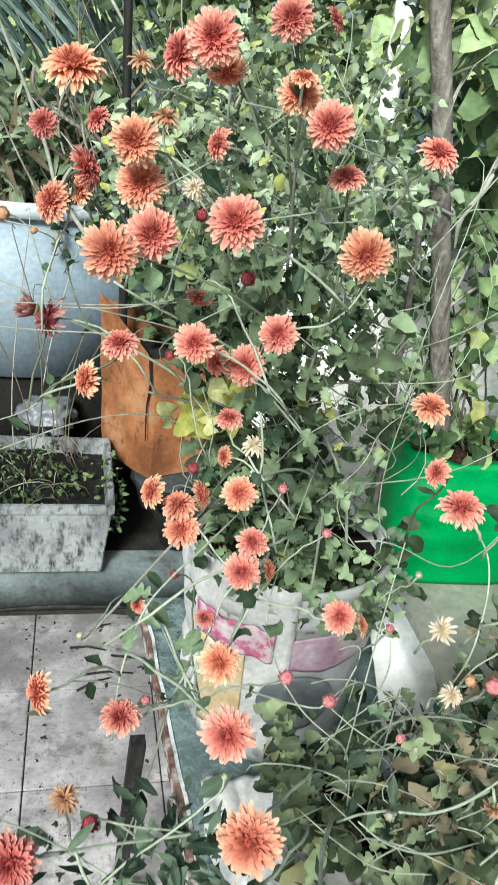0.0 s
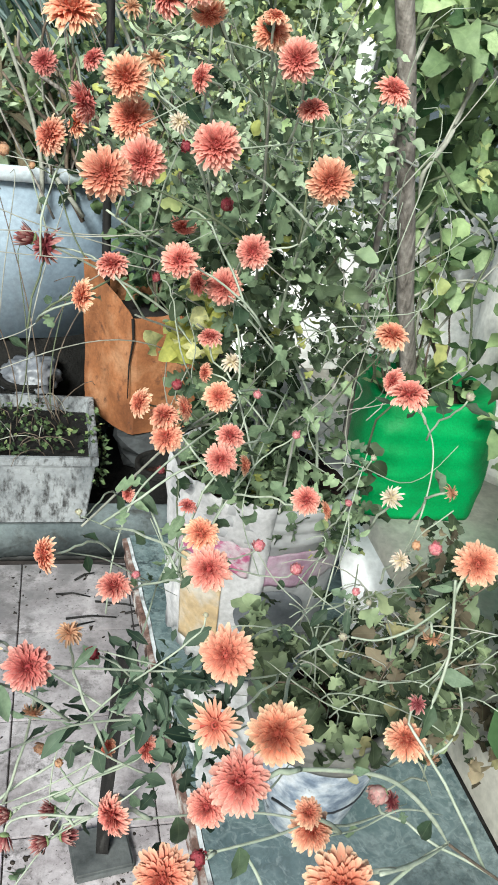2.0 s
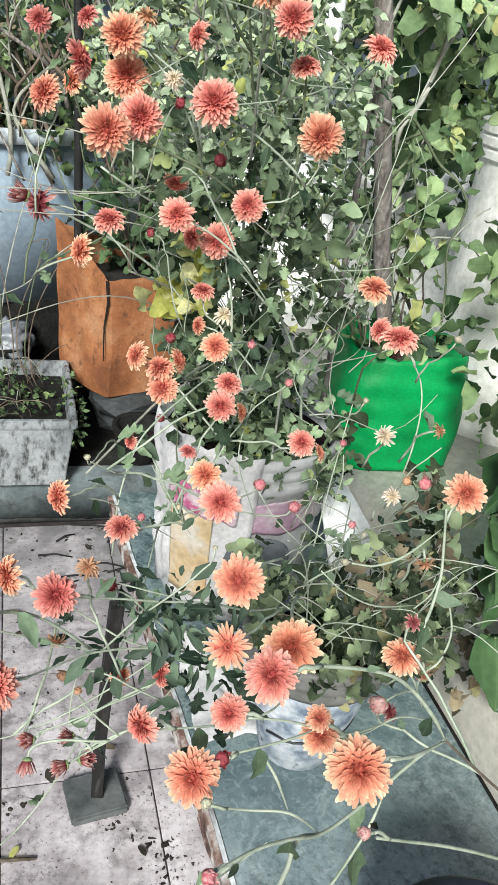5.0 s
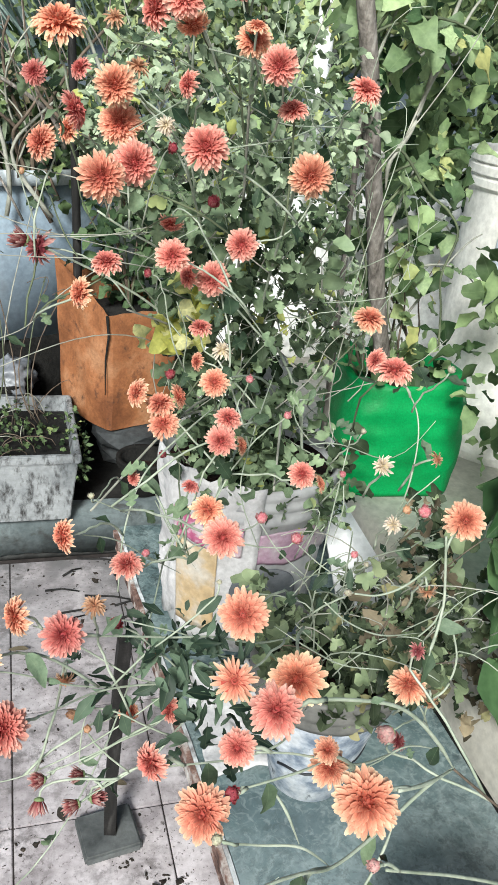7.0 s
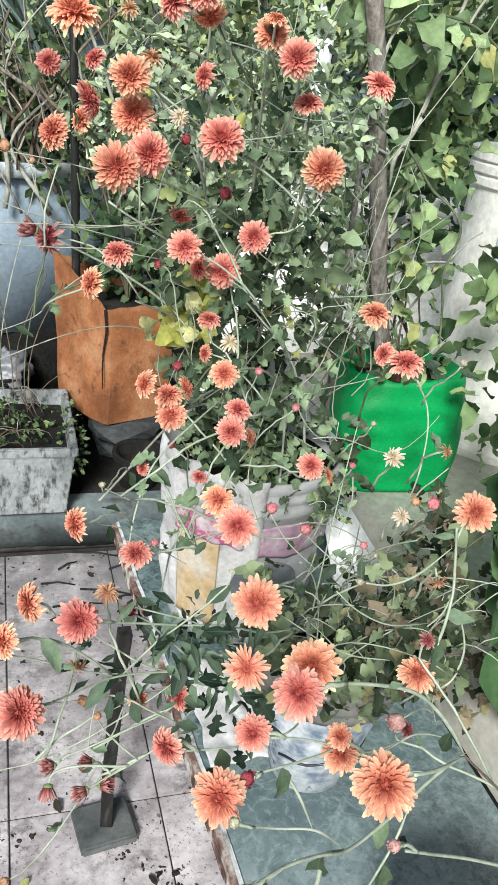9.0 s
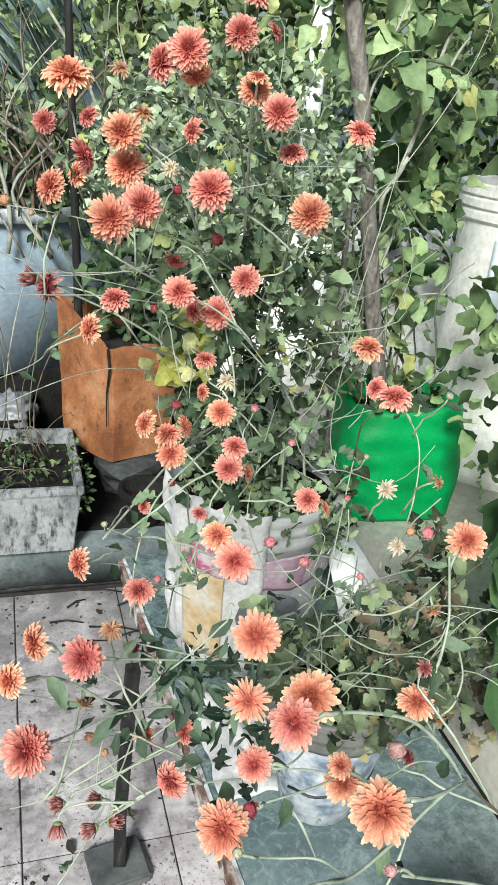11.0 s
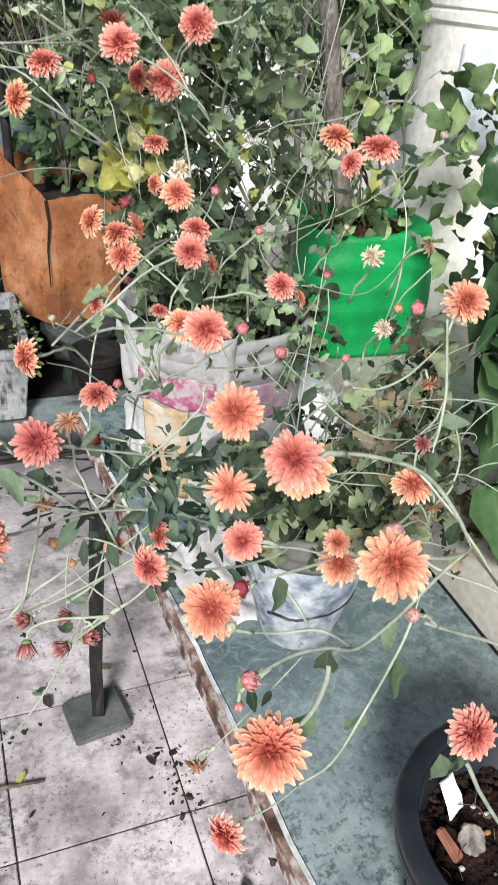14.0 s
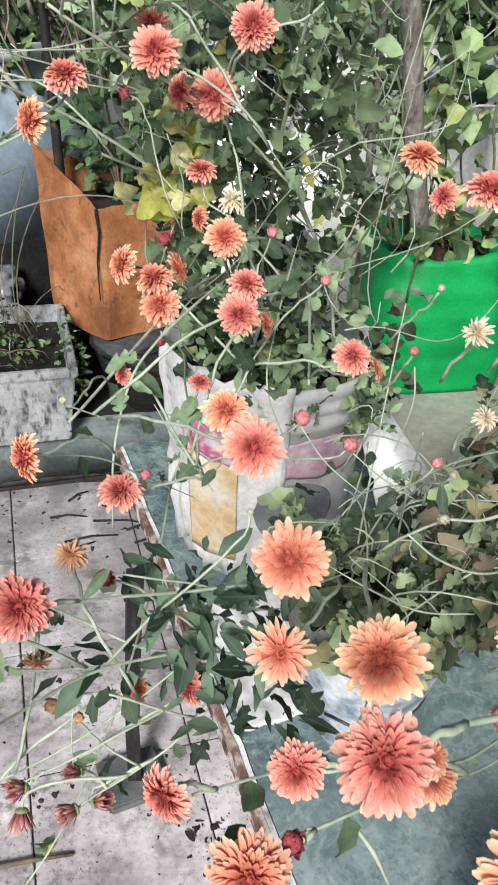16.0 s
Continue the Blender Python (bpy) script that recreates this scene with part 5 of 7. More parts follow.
stem_line(pot_plant, 0.0013, M_STEM, (0.066, 0.330, 0.974), (0.092, 0.360, 0.954), (0.123, 0.390, 0.936), (0.160, 0.410, 0.919), (0.208, 0.430, 0.893), (0.269, 0.450, 0.850), (0.332, 0.500, 0.820))
stem_line(pot_plant, 0.0011, M_STEM, (0.075, 0.440, 0.971), (0.094, 0.440, 0.960), (0.129, 0.440, 0.930), (0.164, 0.430, 0.908), (0.202, 0.430, 0.893))
stem_line(pot_plant, 0.001, M_STEM, (0.030, 0.360, 1.003), (0.062, 0.370, 0.984), (0.104, 0.390, 0.947), (0.150, 0.410, 0.918))
stem_line(pot_plant, 0.0014, M_STEM, (0.111, 0.380, 1.006), (0.145, 0.400, 0.985), (0.189, 0.420, 0.961), (0.238, 0.440, 0.938), (0.292, 0.470, 0.898), (0.360, 0.520, 0.856))
stem_line(pot_plant, 0.001, M_STEM, (0.146, 0.420, 0.986), (0.173, 0.420, 0.975), (0.208, 0.430, 0.952), (0.241, 0.440, 0.916), (0.295, 0.470, 0.876))
stem_line(pot_plant, 0.0011, M_STEM, (0.083, 0.400, 0.837), (0.113, 0.405, 0.842), (0.149, 0.410, 0.853), (0.182, 0.420, 0.857), (0.215, 0.430, 0.876))
stem_line(pot_plant, 0.0011, M_STEM, (0.123, 0.410, 0.788), (0.151, 0.410, 0.805), (0.182, 0.410, 0.829), (0.204, 0.420, 0.848), (0.235, 0.440, 0.863))
stem_line(pot_plant, 0.0009, M_STEM, (0.130, 0.420, 0.908), (0.118, 0.420, 0.876), (0.114, 0.420, 0.842), (0.113, 0.420, 0.812))
stem_line(pot_plant, 0.0009, M_STEM, (0.034, 0.420, 0.810), (0.064, 0.420, 0.815), (0.109, 0.420, 0.835), (0.160, 0.420, 0.870), (0.197, 0.430, 0.889))
stem_line(pot_plant, 0.0021, M_STEM, (0.191, 0.140, 0.962), (0.208, 0.150, 0.964), (0.223, 0.165, 0.965), (0.234, 0.180, 0.969), (0.255, 0.190, 0.957))
stem_line(pot_plant, 0.0012, M_STEM, (0.200, 0.138, 0.919), (0.224, 0.145, 0.920), (0.250, 0.160, 0.937), (0.275, 0.175, 0.960), (0.284, 0.180, 0.979), (0.290, 0.185, 0.996))
stem_line(pot_plant, 0.0016, M_STEM, (0.167, 0.140, 1.016), (0.194, 0.155, 1.006), (0.224, 0.170, 0.987), (0.257, 0.190, 0.956), (0.296, 0.210, 0.950), (0.342, 0.230, 0.962), (0.367, 0.235, 0.975))
stem_line(pot_plant, 0.0008, M_STEM, (0.187, 0.180, 0.824), (0.198, 0.160, 0.868), (0.201, 0.140, 0.914))
stem_line(pot_plant, 0.0007, M_STEM, (0.175, 0.220, 0.849), (0.186, 0.210, 0.879), (0.200, 0.200, 0.915), (0.208, 0.190, 0.945), (0.214, 0.180, 0.972))
stem_line(pot_plant, 0.001, M_STEM, (0.415, 0.500, 1.163), (0.433, 0.500, 1.135), (0.435, 0.490, 1.104), (0.428, 0.480, 1.059), (0.429, 0.500, 1.000))
stem_line(pot_plant, 0.0012, M_STEM, (0.391, 0.340, 0.937), (0.410, 0.345, 0.912), (0.441, 0.360, 0.855))
stem_line(pot_plant, 0.001, M_STEM, (0.300, 0.275, 0.936), (0.329, 0.280, 0.934), (0.364, 0.290, 0.936), (0.409, 0.300, 0.911))
stem_line(pot_plant, 0.0009, M_STEM, (0.370, 0.500, 1.059), (0.374, 0.500, 1.030), (0.378, 0.520, 0.975))
stem_line(pot_plant, 0.0009, M_STEM, (0.447, 0.460, 1.089), (0.435, 0.460, 1.077), (0.425, 0.470, 1.052), (0.428, 0.500, 0.979))
stem_line(pot_plant, 0.0009, M_STEM, (0.333, 0.500, 0.992), (0.360, 0.500, 0.966), (0.397, 0.500, 0.937))
stem_line(pot_plant, 0.0009, M_STEM, (0.290, 0.500, 1.020), (0.313, 0.500, 0.986), (0.350, 0.500, 0.949))
stem_line(pot_plant, 0.001, M_STEM, (0.410, 0.420, 0.891), (0.364, 0.420, 0.904), (0.334, 0.440, 0.912), (0.307, 0.470, 0.918))
bloom(pot_plant, 0.235, 0.363, 1.027, 0.041, "orange", "front", (0.330, 0.500, 0.930))
bloom(pot_plant, 0.232, 0.357, 0.963, 0.041, "daisy", "front", (0.320, 0.470, 0.900))
bloom(pot_plant, 0.259, 0.295, 1.018, 0.042, "peach", "front", (0.330, 0.450, 0.930))
bloom(pot_plant, 0.201, 0.195, 1.099, 0.031, "coral", "front", (0.237, 0.207, 1.090))
bloom(pot_plant, 0.262, 0.179, 1.030, 0.041, "peach", "front", (0.305, 0.198, 1.010))
bloom(pot_plant, 0.180, 0.241, 0.961, 0.039, "orange", "front", (0.214, 0.252, 0.966))
bloom(pot_plant, 0.202, 0.250, 0.965, 0.018, "bud_red", "front", (0.214, 0.252, 0.966))
bloom(pot_plant, 0.209, 0.268, 0.988, 0.027, "coral", "front", (0.237, 0.272, 0.974))
bloom(pot_plant, 0.153, 0.287, 0.965, 0.029, "coral", "left", (0.179, 0.294, 0.948))
bloom(pot_plant, 0.095, 0.369, 1.019, 0.034, "red", "front", (0.125, 0.388, 0.998))
bloom(pot_plant, 0.063, 0.440, 0.983, 0.034, "peach", "left", (0.083, 0.440, 0.966))
bloom(pot_plant, 0.050, 0.321, 0.980, 0.039, "coral", "front", (0.076, 0.342, 0.966))
bloom(pot_plant, 0.142, 0.420, 0.983, 0.018, "bud_red", "front")
bloom(pot_plant, 0.125, 0.430, 0.995, 0.025, "tan", "up")
bloom(pot_plant, 0.099, 0.402, 0.943, 0.021, "tan", "down")
bloom(pot_plant, 0.160, 0.436, 0.861, 0.020, "orange", "up")
bloom(pot_plant, 0.193, 0.406, 0.889, 0.025, "coral", "left")
bloom(pot_plant, 0.106, 0.400, 0.905, 0.015, "bud_tan", "left")
bloom(pot_plant, 0.120, 0.420, 0.862, 0.012, "bud_tan", "up")
bloom(pot_plant, 0.079, 0.403, 0.826, 0.021, "fade_bud", "left", (0.095, 0.402, 0.839))
bloom(pot_plant, 0.076, 0.405, 0.796, 0.024, "fade_bud", "down")
bloom(pot_plant, 0.116, 0.426, 0.798, 0.021, "fade_bud", "left", (0.134, 0.410, 0.795))
bloom(pot_plant, 0.110, 0.410, 0.778, 0.024, "fade_bud", "left")
bloom(pot_plant, 0.126, 0.410, 0.782, 0.023, "fade_bud", "right")
bloom(pot_plant, 0.181, 0.210, 0.975, 0.012, "bud_white", "up", (0.196, 0.210, 0.967))
bloom(pot_plant, 0.369, 0.313, 0.916, 0.024, "fade", "right")
bloom(pot_plant, 0.350, 0.300, 0.943, 0.025, "bud_pale", "left")
bloom(pot_plant, 0.385, 0.340, 0.950, 0.035, "peach", "up", (0.398, 0.342, 0.927))
bloom(pot_plant, 0.416, 0.345, 0.921, 0.020, "tan", "down", (0.412, 0.390, 0.861))
bloom(pot_plant, 0.289, 0.278, 0.941, 0.031, "peach", "up", (0.312, 0.277, 0.936))
bloom(pot_plant, 0.280, 0.270, 0.970, 0.020, "peach", "up", (0.312, 0.277, 0.936))
bloom(pot_plant, 0.428, 0.380, 1.091, 0.036, "peach", "front", (0.412, 0.373, 1.066))
bloom(pot_plant, 0.381, 0.333, 0.996, 0.019, "fade", "up")
bloom(pot_plant, 0.402, 0.370, 1.028, 0.021, "tan", "down", (0.412, 0.415, 0.968))
bloom(pot_plant, 0.245, 0.132, 1.042, 0.012, "bud_pale", "left", (0.267, 0.139, 1.021))
bloom(pot_plant, 0.161, 0.138, 1.017, 0.015, "bud_pink", "right", (0.178, 0.146, 1.012))
bloom(pot_plant, 0.178, 0.136, 0.959, 0.040, "orange", "front", (0.198, 0.144, 0.963))
bloom(pot_plant, 0.183, 0.190, 0.799, 0.031, "coral", "left", (0.191, 0.172, 0.841))
bloom(pot_plant, 0.157, 0.135, 1.005, 0.008, "bud_pink", "down", (0.178, 0.146, 1.012))
bloom(pot_plant, 0.169, 0.220, 0.841, 0.021, "tan", "down", (0.179, 0.216, 0.861))
bloom(pot_plant, 0.283, 0.110, 0.967, 0.030, "coral", "upright", (0.460, 0.180, 0.655))
bloom(pot_plant, 0.426, 0.450, 1.199, 0.011, "bud_white", "up", (0.424, 0.495, 1.139))
bloom(pot_plant, 0.400, 0.500, 1.178, 0.035, "coral", "up", (0.422, 0.500, 1.152))
bloom(pot_plant, 0.453, 0.640, 1.134, 0.028, "coral", "left")
bloom(pot_plant, 0.524, 0.820, 1.122, 0.044, "peach", "up", (0.470, 0.860, 0.980))
bloom(pot_plant, 0.386, 0.460, 1.102, 0.024, "white", "left", (0.396, 0.505, 1.042))
bloom(pot_plant, 0.420, 0.460, 1.052, 0.014, "bud_tan", "up", (0.431, 0.505, 0.992))
bloom(pot_plant, 0.433, 0.450, 1.055, 0.020, "bud_pink", "up", (0.443, 0.495, 0.995))
bloom(pot_plant, 0.389, 0.517, 1.108, 0.009, "bud_white", "up", (0.381, 0.562, 1.048))
bloom(pot_plant, 0.367, 0.500, 1.071, 0.011, "bud_pink", "up", (0.370, 0.545, 1.011))
bloom(pot_plant, 0.415, 0.470, 1.030, 0.023, "white", "up", (0.426, 0.515, 0.970))
bloom(pot_plant, 0.363, 0.440, 1.019, 0.012, "bud_pink", "up", (0.351, 0.485, 0.959))
bloom(pot_plant, 0.322, 0.360, 1.042, 0.010, "bud_white", "left", (0.311, 0.405, 0.982))
bloom(pot_plant, 0.439, 0.460, 1.107, 0.019, "tan", "right", (0.434, 0.505, 1.047))
bloom(pot_plant, 0.378, 0.440, 1.007, 0.008, "bud_white", "up", (0.390, 0.485, 0.947))
bloom(pot_plant, 0.230, 0.420, 1.016, 0.007, "bud_white", "up")
bloom(pot_plant, 0.041, 0.360, 1.013, 0.027, "peach", "left")


# ---- foliage ----
def blob(rng, c, r, n, size, flat=1.0, shell=0.35, gap=-0.1):
    """Leaves scattered in an uneven ellipsoid, each growing outwards and up."""
    out = []
    while len(out) < n:
        v = Vector([rng.uniform(-1, 1) for _ in range(3)])
        if not shell < v.length < 1 or noise.noise(Vector((v.x * 2.1 + c[0] * 9, v.y * 2.1, v.z * 2.1 + c[2] * 7))) < gap:
            continue
        p = Vector((c[0] + v.x * r[0], c[1] + v.y * r[1], c[2] + v.z * r[2]))
        o = Vector((v.x, v.y, 0.25 * v.z + rng.uniform(-0.5, 0.5))) + Vector([rng.uniform(-0.7, 0.7) for _ in range(3)])
        out.append((p, leaf_turn(rng, o), size * rng.uniform(0.5, 1.3)))
    return out


rng_leaf = random.Random(11)


def single_leaves(plant, templates, placed, material, label=""):
    meshes = [leaf_mesh(t) for t in templates]
    for me in meshes:
        me.materials.append(material)
    for p, turn, size in placed:
        ob = part_of_mesh("leaf", rng_leaf.choice(meshes), None, plant, label)
        ob.matrix_basis = Matrix.Translation(p) @ turn.to_4x4() @ Matrix.Diagonal((size, size, size, 1))


def leaves_on(plant, every, size, spread=0.5, low=0.2, high=0.9):
    """Leaves along the flower stems and canes of a plant."""
    out = []
    for pts in STEMS[plant.name] + ROOTS[plant.name]:
        for i in range(1, len(pts) - 1):
            if rng_leaf.random() < every * (0.45 if pts[i].y < 0.32 else 1):
                d = (pts[i + 1] - pts[i - 1]).normalized()
                side = d.cross(Vector([rng_leaf.uniform(-1, 1) for _ in range(3)])).normalized()
                out.append((pts[i], leaf_turn(rng_leaf, side + d * rng_leaf.uniform(-0.3, 0.6) + Vector((0, 0, -0.15))), size * rng_leaf.uniform(0.5, 1.2) * (0.75 if pts[i].y < 0.32 else 1)))
    return out


near_main = leaves_on(bucket_plant, 0.15, 0.026)
single_leaves(bucket_plant, MUM + ROUND[:2] + OVAL, near_main[:300], M_LEAF_ONE)
inner = blob(rng_leaf, (0.42, 0.98, 1.05), (0.14, 0.13, 0.19), 560, 0.030) + blob(rng_leaf, (0.36, 0.91, 1.20), (0.15, 0.12, 0.13), 380, 0.026) + blob(rng_leaf, (0.52, 0.90, 0.86), (0.06, 0.06, 0.11), 120, 0.030) + blob(rng_leaf, (0.36, 0.90, 0.97), (0.08, 0.08, 0.08), 90, 0.028) + blob(rng_leaf, (0.45, 0.98, 0.86), (0.14, 0.13, 0.04), 230, 0.028, shell=0.0, gap=-0.5) + blob(rng_leaf, (0.46, 0.97, 0.97), (0.10, 0.10, 0.12), 170, 0.026, shell=0.0)
inner += blob(rng_leaf, (0.40, 0.90, 0.87), (0.10, 0.04, 0.05), 120, 0.027, shell=0.0, gap=-0.4) + blob(rng_leaf, (0.565, 0.90, 0.80), (0.035, 0.035, 0.07), 46, 0.027, shell=0.0, gap=-0.4)
inner = [e for e in inner if e[0].x < 0.46 or rng_leaf.random() < 0.32]
inner += blob(rng_leaf, (0.50, 0.855, 0.80), (0.07, 0.02, 0.055), 46, 0.024, shell=0.0, gap=-0.2)
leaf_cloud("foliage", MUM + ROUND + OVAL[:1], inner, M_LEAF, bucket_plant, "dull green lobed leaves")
upper = blob(rng_leaf, (0.37, 1.05, 1.34), (0.22, 0.17, 0.18), 1350, 0.0195, shell=0.0, gap=-0.12) + blob(rng_leaf, (0.51, 1.06, 1.12), (0.09, 0.09, 0.2), 130, 0.024, shell=0.0, gap=0.0) + blob(rng_leaf, (0.56, 1.02, 1.05), (0.05, 0.05, 0.10), 60, 0.026, shell=0.0)
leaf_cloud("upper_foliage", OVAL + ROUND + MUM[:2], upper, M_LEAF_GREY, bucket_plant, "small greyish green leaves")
for k in range(84):
    b0 = Vector((rng_leaf.uniform(0.28, 0.54), rng_leaf.uniform(0.86, 1.1), rng_leaf.uniform(0.85, 1.25)))
    e0 = b0 + Vector((rng_leaf.uniform(-0.16, 0.16), rng_leaf.uniform(-0.16, 0.1), rng_leaf.uniform(0.0, 0.34)))
    e0.x = max(e0.x, 0.20 if e0.z > 1.25 else 0.30)
    part("twig", tube(arc(b0, b0 + Vector((rng_leaf.uniform(-0.12, 0.12), 0, rng_leaf.uniform(0.0, 0.16))), e0 + Vector((rng_leaf.uniform(-0.14, 0.14), 0, rng_leaf.uniform(-0.12, 0.04))), e0, 10), 0.0011, 0.0005, 5), rng_leaf.choice([M_STEM, M_GREYSTEM, M_STEM]), bucket_plant)

near_pot = leaves_on(pot_plant, 0.085, 0.025)
single_leaves(pot_plant, MUM[:2] + OVAL + OVAL + LANCE, near_pot[:280], M_TUFT_ONE)
# oval leaves hanging from the nearest stems
drooping = []
for x, y, z in ((0.224, 0.170, 0.985), (0.210, 0.150, 0.963), (0.250, 0.160, 0.936), (0.198, 0.300, 0.940), (0.230, 0.255, 0.964), (0.275, 0.175, 0.958), (0.333, 0.300, 0.910), (0.297, 0.212, 0.949), (0.288, 0.118, 0.950), (0.296, 0.122, 0.935), (0.272, 0.116, 0.945), (0.344, 0.230, 1.005), (0.406, 0.350, 0.978)):
    out_way = Vector((rng_leaf.uniform(-0.5, 0.4), rng_leaf.uniform(-0.5, 0.1), rng_leaf.uniform(-1.0, -0.4)))
    drooping.append((Vector((x, y, z)), leaf_turn(rng_leaf, out_way), rng_leaf.uniform(0.020, 0.031)))
single_leaves(pot_plant, OVAL, drooping, M_LEAF_ONE)
mid = blob(rng_leaf, (0.48, 0.60, 0.805), (0.15, 0.11, 0.09), 800, 0.0265, shell=0.1) + blob(rng_leaf, (0.46, 0.55, 0.735), (0.10, 0.04, 0.04), 80, 0.030, shell=0.0, gap=-0.4) + blob(rng_leaf, (0.48, 0.48, 0.88), (0.09, 0.07, 0.07), 200, 0.025, shell=0.0) + blob(rng_leaf, (0.55, 0.63, 0.89), (0.05, 0.05, 0.065), 90, 0.030, shell=0.0)


def beside_broad(p):
    """True for places on the pot's side of the broad-leaved plant."""
    return p.x < 0.115 + 0.78 * p.y + 0.33 * (0.9 - p.z)


mid = [e for e in mid if beside_broad(e[0]) and not (e[0].y > 0.52 and 0.37 < e[0].x < 0.56 and e[0].z > 0.80)]
leaf_cloud("foliage", MUM + ROUND[:2], mid, M_LEAF_POT, pot_plant, "dull green lobed leaves")
for k in range(46):
    b0 = Vector((rng_leaf.uniform(0.36, 0.58), rng_leaf.uniform(0.46, 0.62), rng_leaf.uniform(0.80, 0.92)))
    e0 = b0 + Vector((rng_leaf.uniform(-0.12, 0.12), rng_leaf.uniform(-0.10, 0.02), rng_leaf.uniform(-0.02, 0.10)))
    part("twig", tube(arc(b0, b0 + Vector((0, -0.02, 0.05)), e0 + Vector((rng_leaf.uniform(-0.04, 0.04), 0, 0.02)), e0, 8), 0.0009, 0.0005, 5), rng_leaf.choice([M_STEM, M_GREYSTEM, M_STEM, M_TWIG]), pot_plant)
left_tuft = blob(rng_leaf, (0.185, 0.435, 0.92), (0.085, 0.05, 0.045), 120, 0.023, shell=0.0) + blob(rng_leaf, (0.235, 0.40, 0.895), (0.05, 0.05, 0.055), 62, 0.023, shell=0.0)
leaf_cloud("side_foliage", LANCE + LANCE + OVAL + MUM[:1], left_tuft, M_LEAF_TUFT, pot_plant, "dark green slender leaves")
dry = blob(rng_leaf, (0.50, 0.47, 0.91), (0.08, 0.07, 0.12), 105, 0.021, shell=0.0)
dry += blob(rng_leaf, (0.535, 0.60, 0.92), (0.055, 0.06, 0.075), 46, 0.024, shell=0.0)
dry += blob(rng_leaf, (0.445, 0.37, 0.90), (0.03, 0.04, 0.06), 30, 0.018, shell=0.0)
hanging = blob(rng_leaf, (0.655, 0.60, 0.70), (0.045, 0.05, 0.09), 70, 0.032, shell=0.0, gap=-0.3)
leaf_cloud("hanging_foliage", MUM[1:4] + ROUND[1:3], hanging[:44], M_LEAF_DRY, pot_plant, "dry brown leaves hanging by the ledge")
leaf_cloud("low_foliage", MUM, hanging[44:] + blob(rng_leaf, (0.63, 0.63, 0.76), (0.05, 0.05, 0.07), 40, 0.034, shell=0.0, gap=-0.3), M_LEAF_POT, pot_plant, "dull green leaves by the ledge")
dry = [e for e in dry if beside_broad(e[0]) and not (e[0].y > 0.52 and e[0].x < 0.54 and e[0].z > 0.81)]
leaf_cloud("dry_foliage", MUM[1:4] + ROUND[1:3], dry, M_LEAF_DRY, pot_plant, "dry brown leaves")

# yellow leaves by the tin
yellow_plant = thing("yellow_seedling", (0.44, 1.12, 0.785), "young plant with large pale yellow green leaves", "plant")
YELLOW = []
for k in range(26):
    f = k / 25
    c = Vector((0.262, 0.90, 1.06)).lerp(Vector((0.325, 0.89, 1.125)), f) + Vector((rng_leaf.uniform(-0.025, 0.025), rng_leaf.uniform(-0.03, 0.03), rng_leaf.uniform(-0.03, 0.03)))
    YELLOW.append((c, (rng_leaf.uniform(-1, 0.5), rng_leaf.uniform(-0.9, -0.2), rng_leaf.uniform(-0.5, 0.8)), rng_leaf.uniform(0.026, 0.045)))
for p, o, s in YELLOW:
    me = leaf_mesh(rng_leaf.choice((HEART[0], HEART[2], ROUND[0])))
    me.materials.append(M_LEAF_YEL)
    ob = part_of_mesh("leaf", me, None, yellow_plant)
    ob.matrix_basis = Matrix.Translation(p) @ leaf_turn(rng_leaf, o).to_4x4() @ Matrix.Diagonal((s, s, s, 1))
part("stem", tube([(0.44, 1.12, SLAB_Z + 0.28), (0.34, 1.02, 0.97), (0.25, 0.9, 1.09)], 0.004, 0.002), M_DARKSTEM, yellow_plant)

# creeper on the stake
creeper = thing("creeper", FOOT, "climbing vine with bright heart-shaped leaves on the stake", "plant")
vine = []
for k in range(24):
    f = rng_leaf.random()
    b = FOOT.lerp(TOP, f) + Vector((0.012, 0.025, 0))
    e = b + Vector((rng_leaf.uniform(-0.04, 0.24), rng_leaf.uniform(-0.02, 0.16), rng_leaf.uniform(-0.08, 0.22)))
    pts = arc(b, b.lerp(e, 0.3) + Vector((0, -0.03, 0.06)), b.lerp(e, 0.7) + Vector((0.02, 0.02, 0.05)), e, 9)
    part("vine", tube(pts, 0.003, 0.0015, 5), M_DARKSTEM if k % 2 else M_GREYSTEM, creeper)
    for i in range(2, 10):
        o = Vector((rng_leaf.uniform(-1, 1), rng_leaf.uniform(-1, 0.2), rng_leaf.uniform(-0.9, 0.2)))
        vine.append((pts[i] + o * 0.015, leaf_turn(rng_leaf, o), rng_leaf.uniform(0.022, 0.055) if pts[i].z < 1.3 else rng_leaf.uniform(0.030, 0.062)))
single_leaves(creeper, HEART + ROUND[:2], [e for e in vine if e[0].x < 0.92 or e[0].z > 1.38], M_VINE_ONE)
vb = blob(rng_leaf, (0.88, 1.32, 1.47), (0.26, 0.13, 0.22), 200, 0.050, shell=0.0, gap=-0.05) + blob(rng_leaf, (0.80, 1.28, 1.10), (0.15, 0.10, 0.2), 44, 0.042, shell=0.1)
vb += blob(rng_leaf, (0.76, 1.20, 1.05), (0.09, 0.07, 0.13), 30, 0.044, shell=0.0) + blob(rng_leaf, (0.85, 1.16, 0.96), (0.08, 0.05, 0.05), 14, 0.042, shell=0.0)
side = blob(rng_leaf, (0.90, 1.07, 1.05), (0.07, 0.06, 0.13), 46, 0.046, shell=0.0) + blob(rng_leaf, (0.90, 1.0, 0.87), (0.06, 0.05, 0.10), 26, 0.05, shell=0.0)
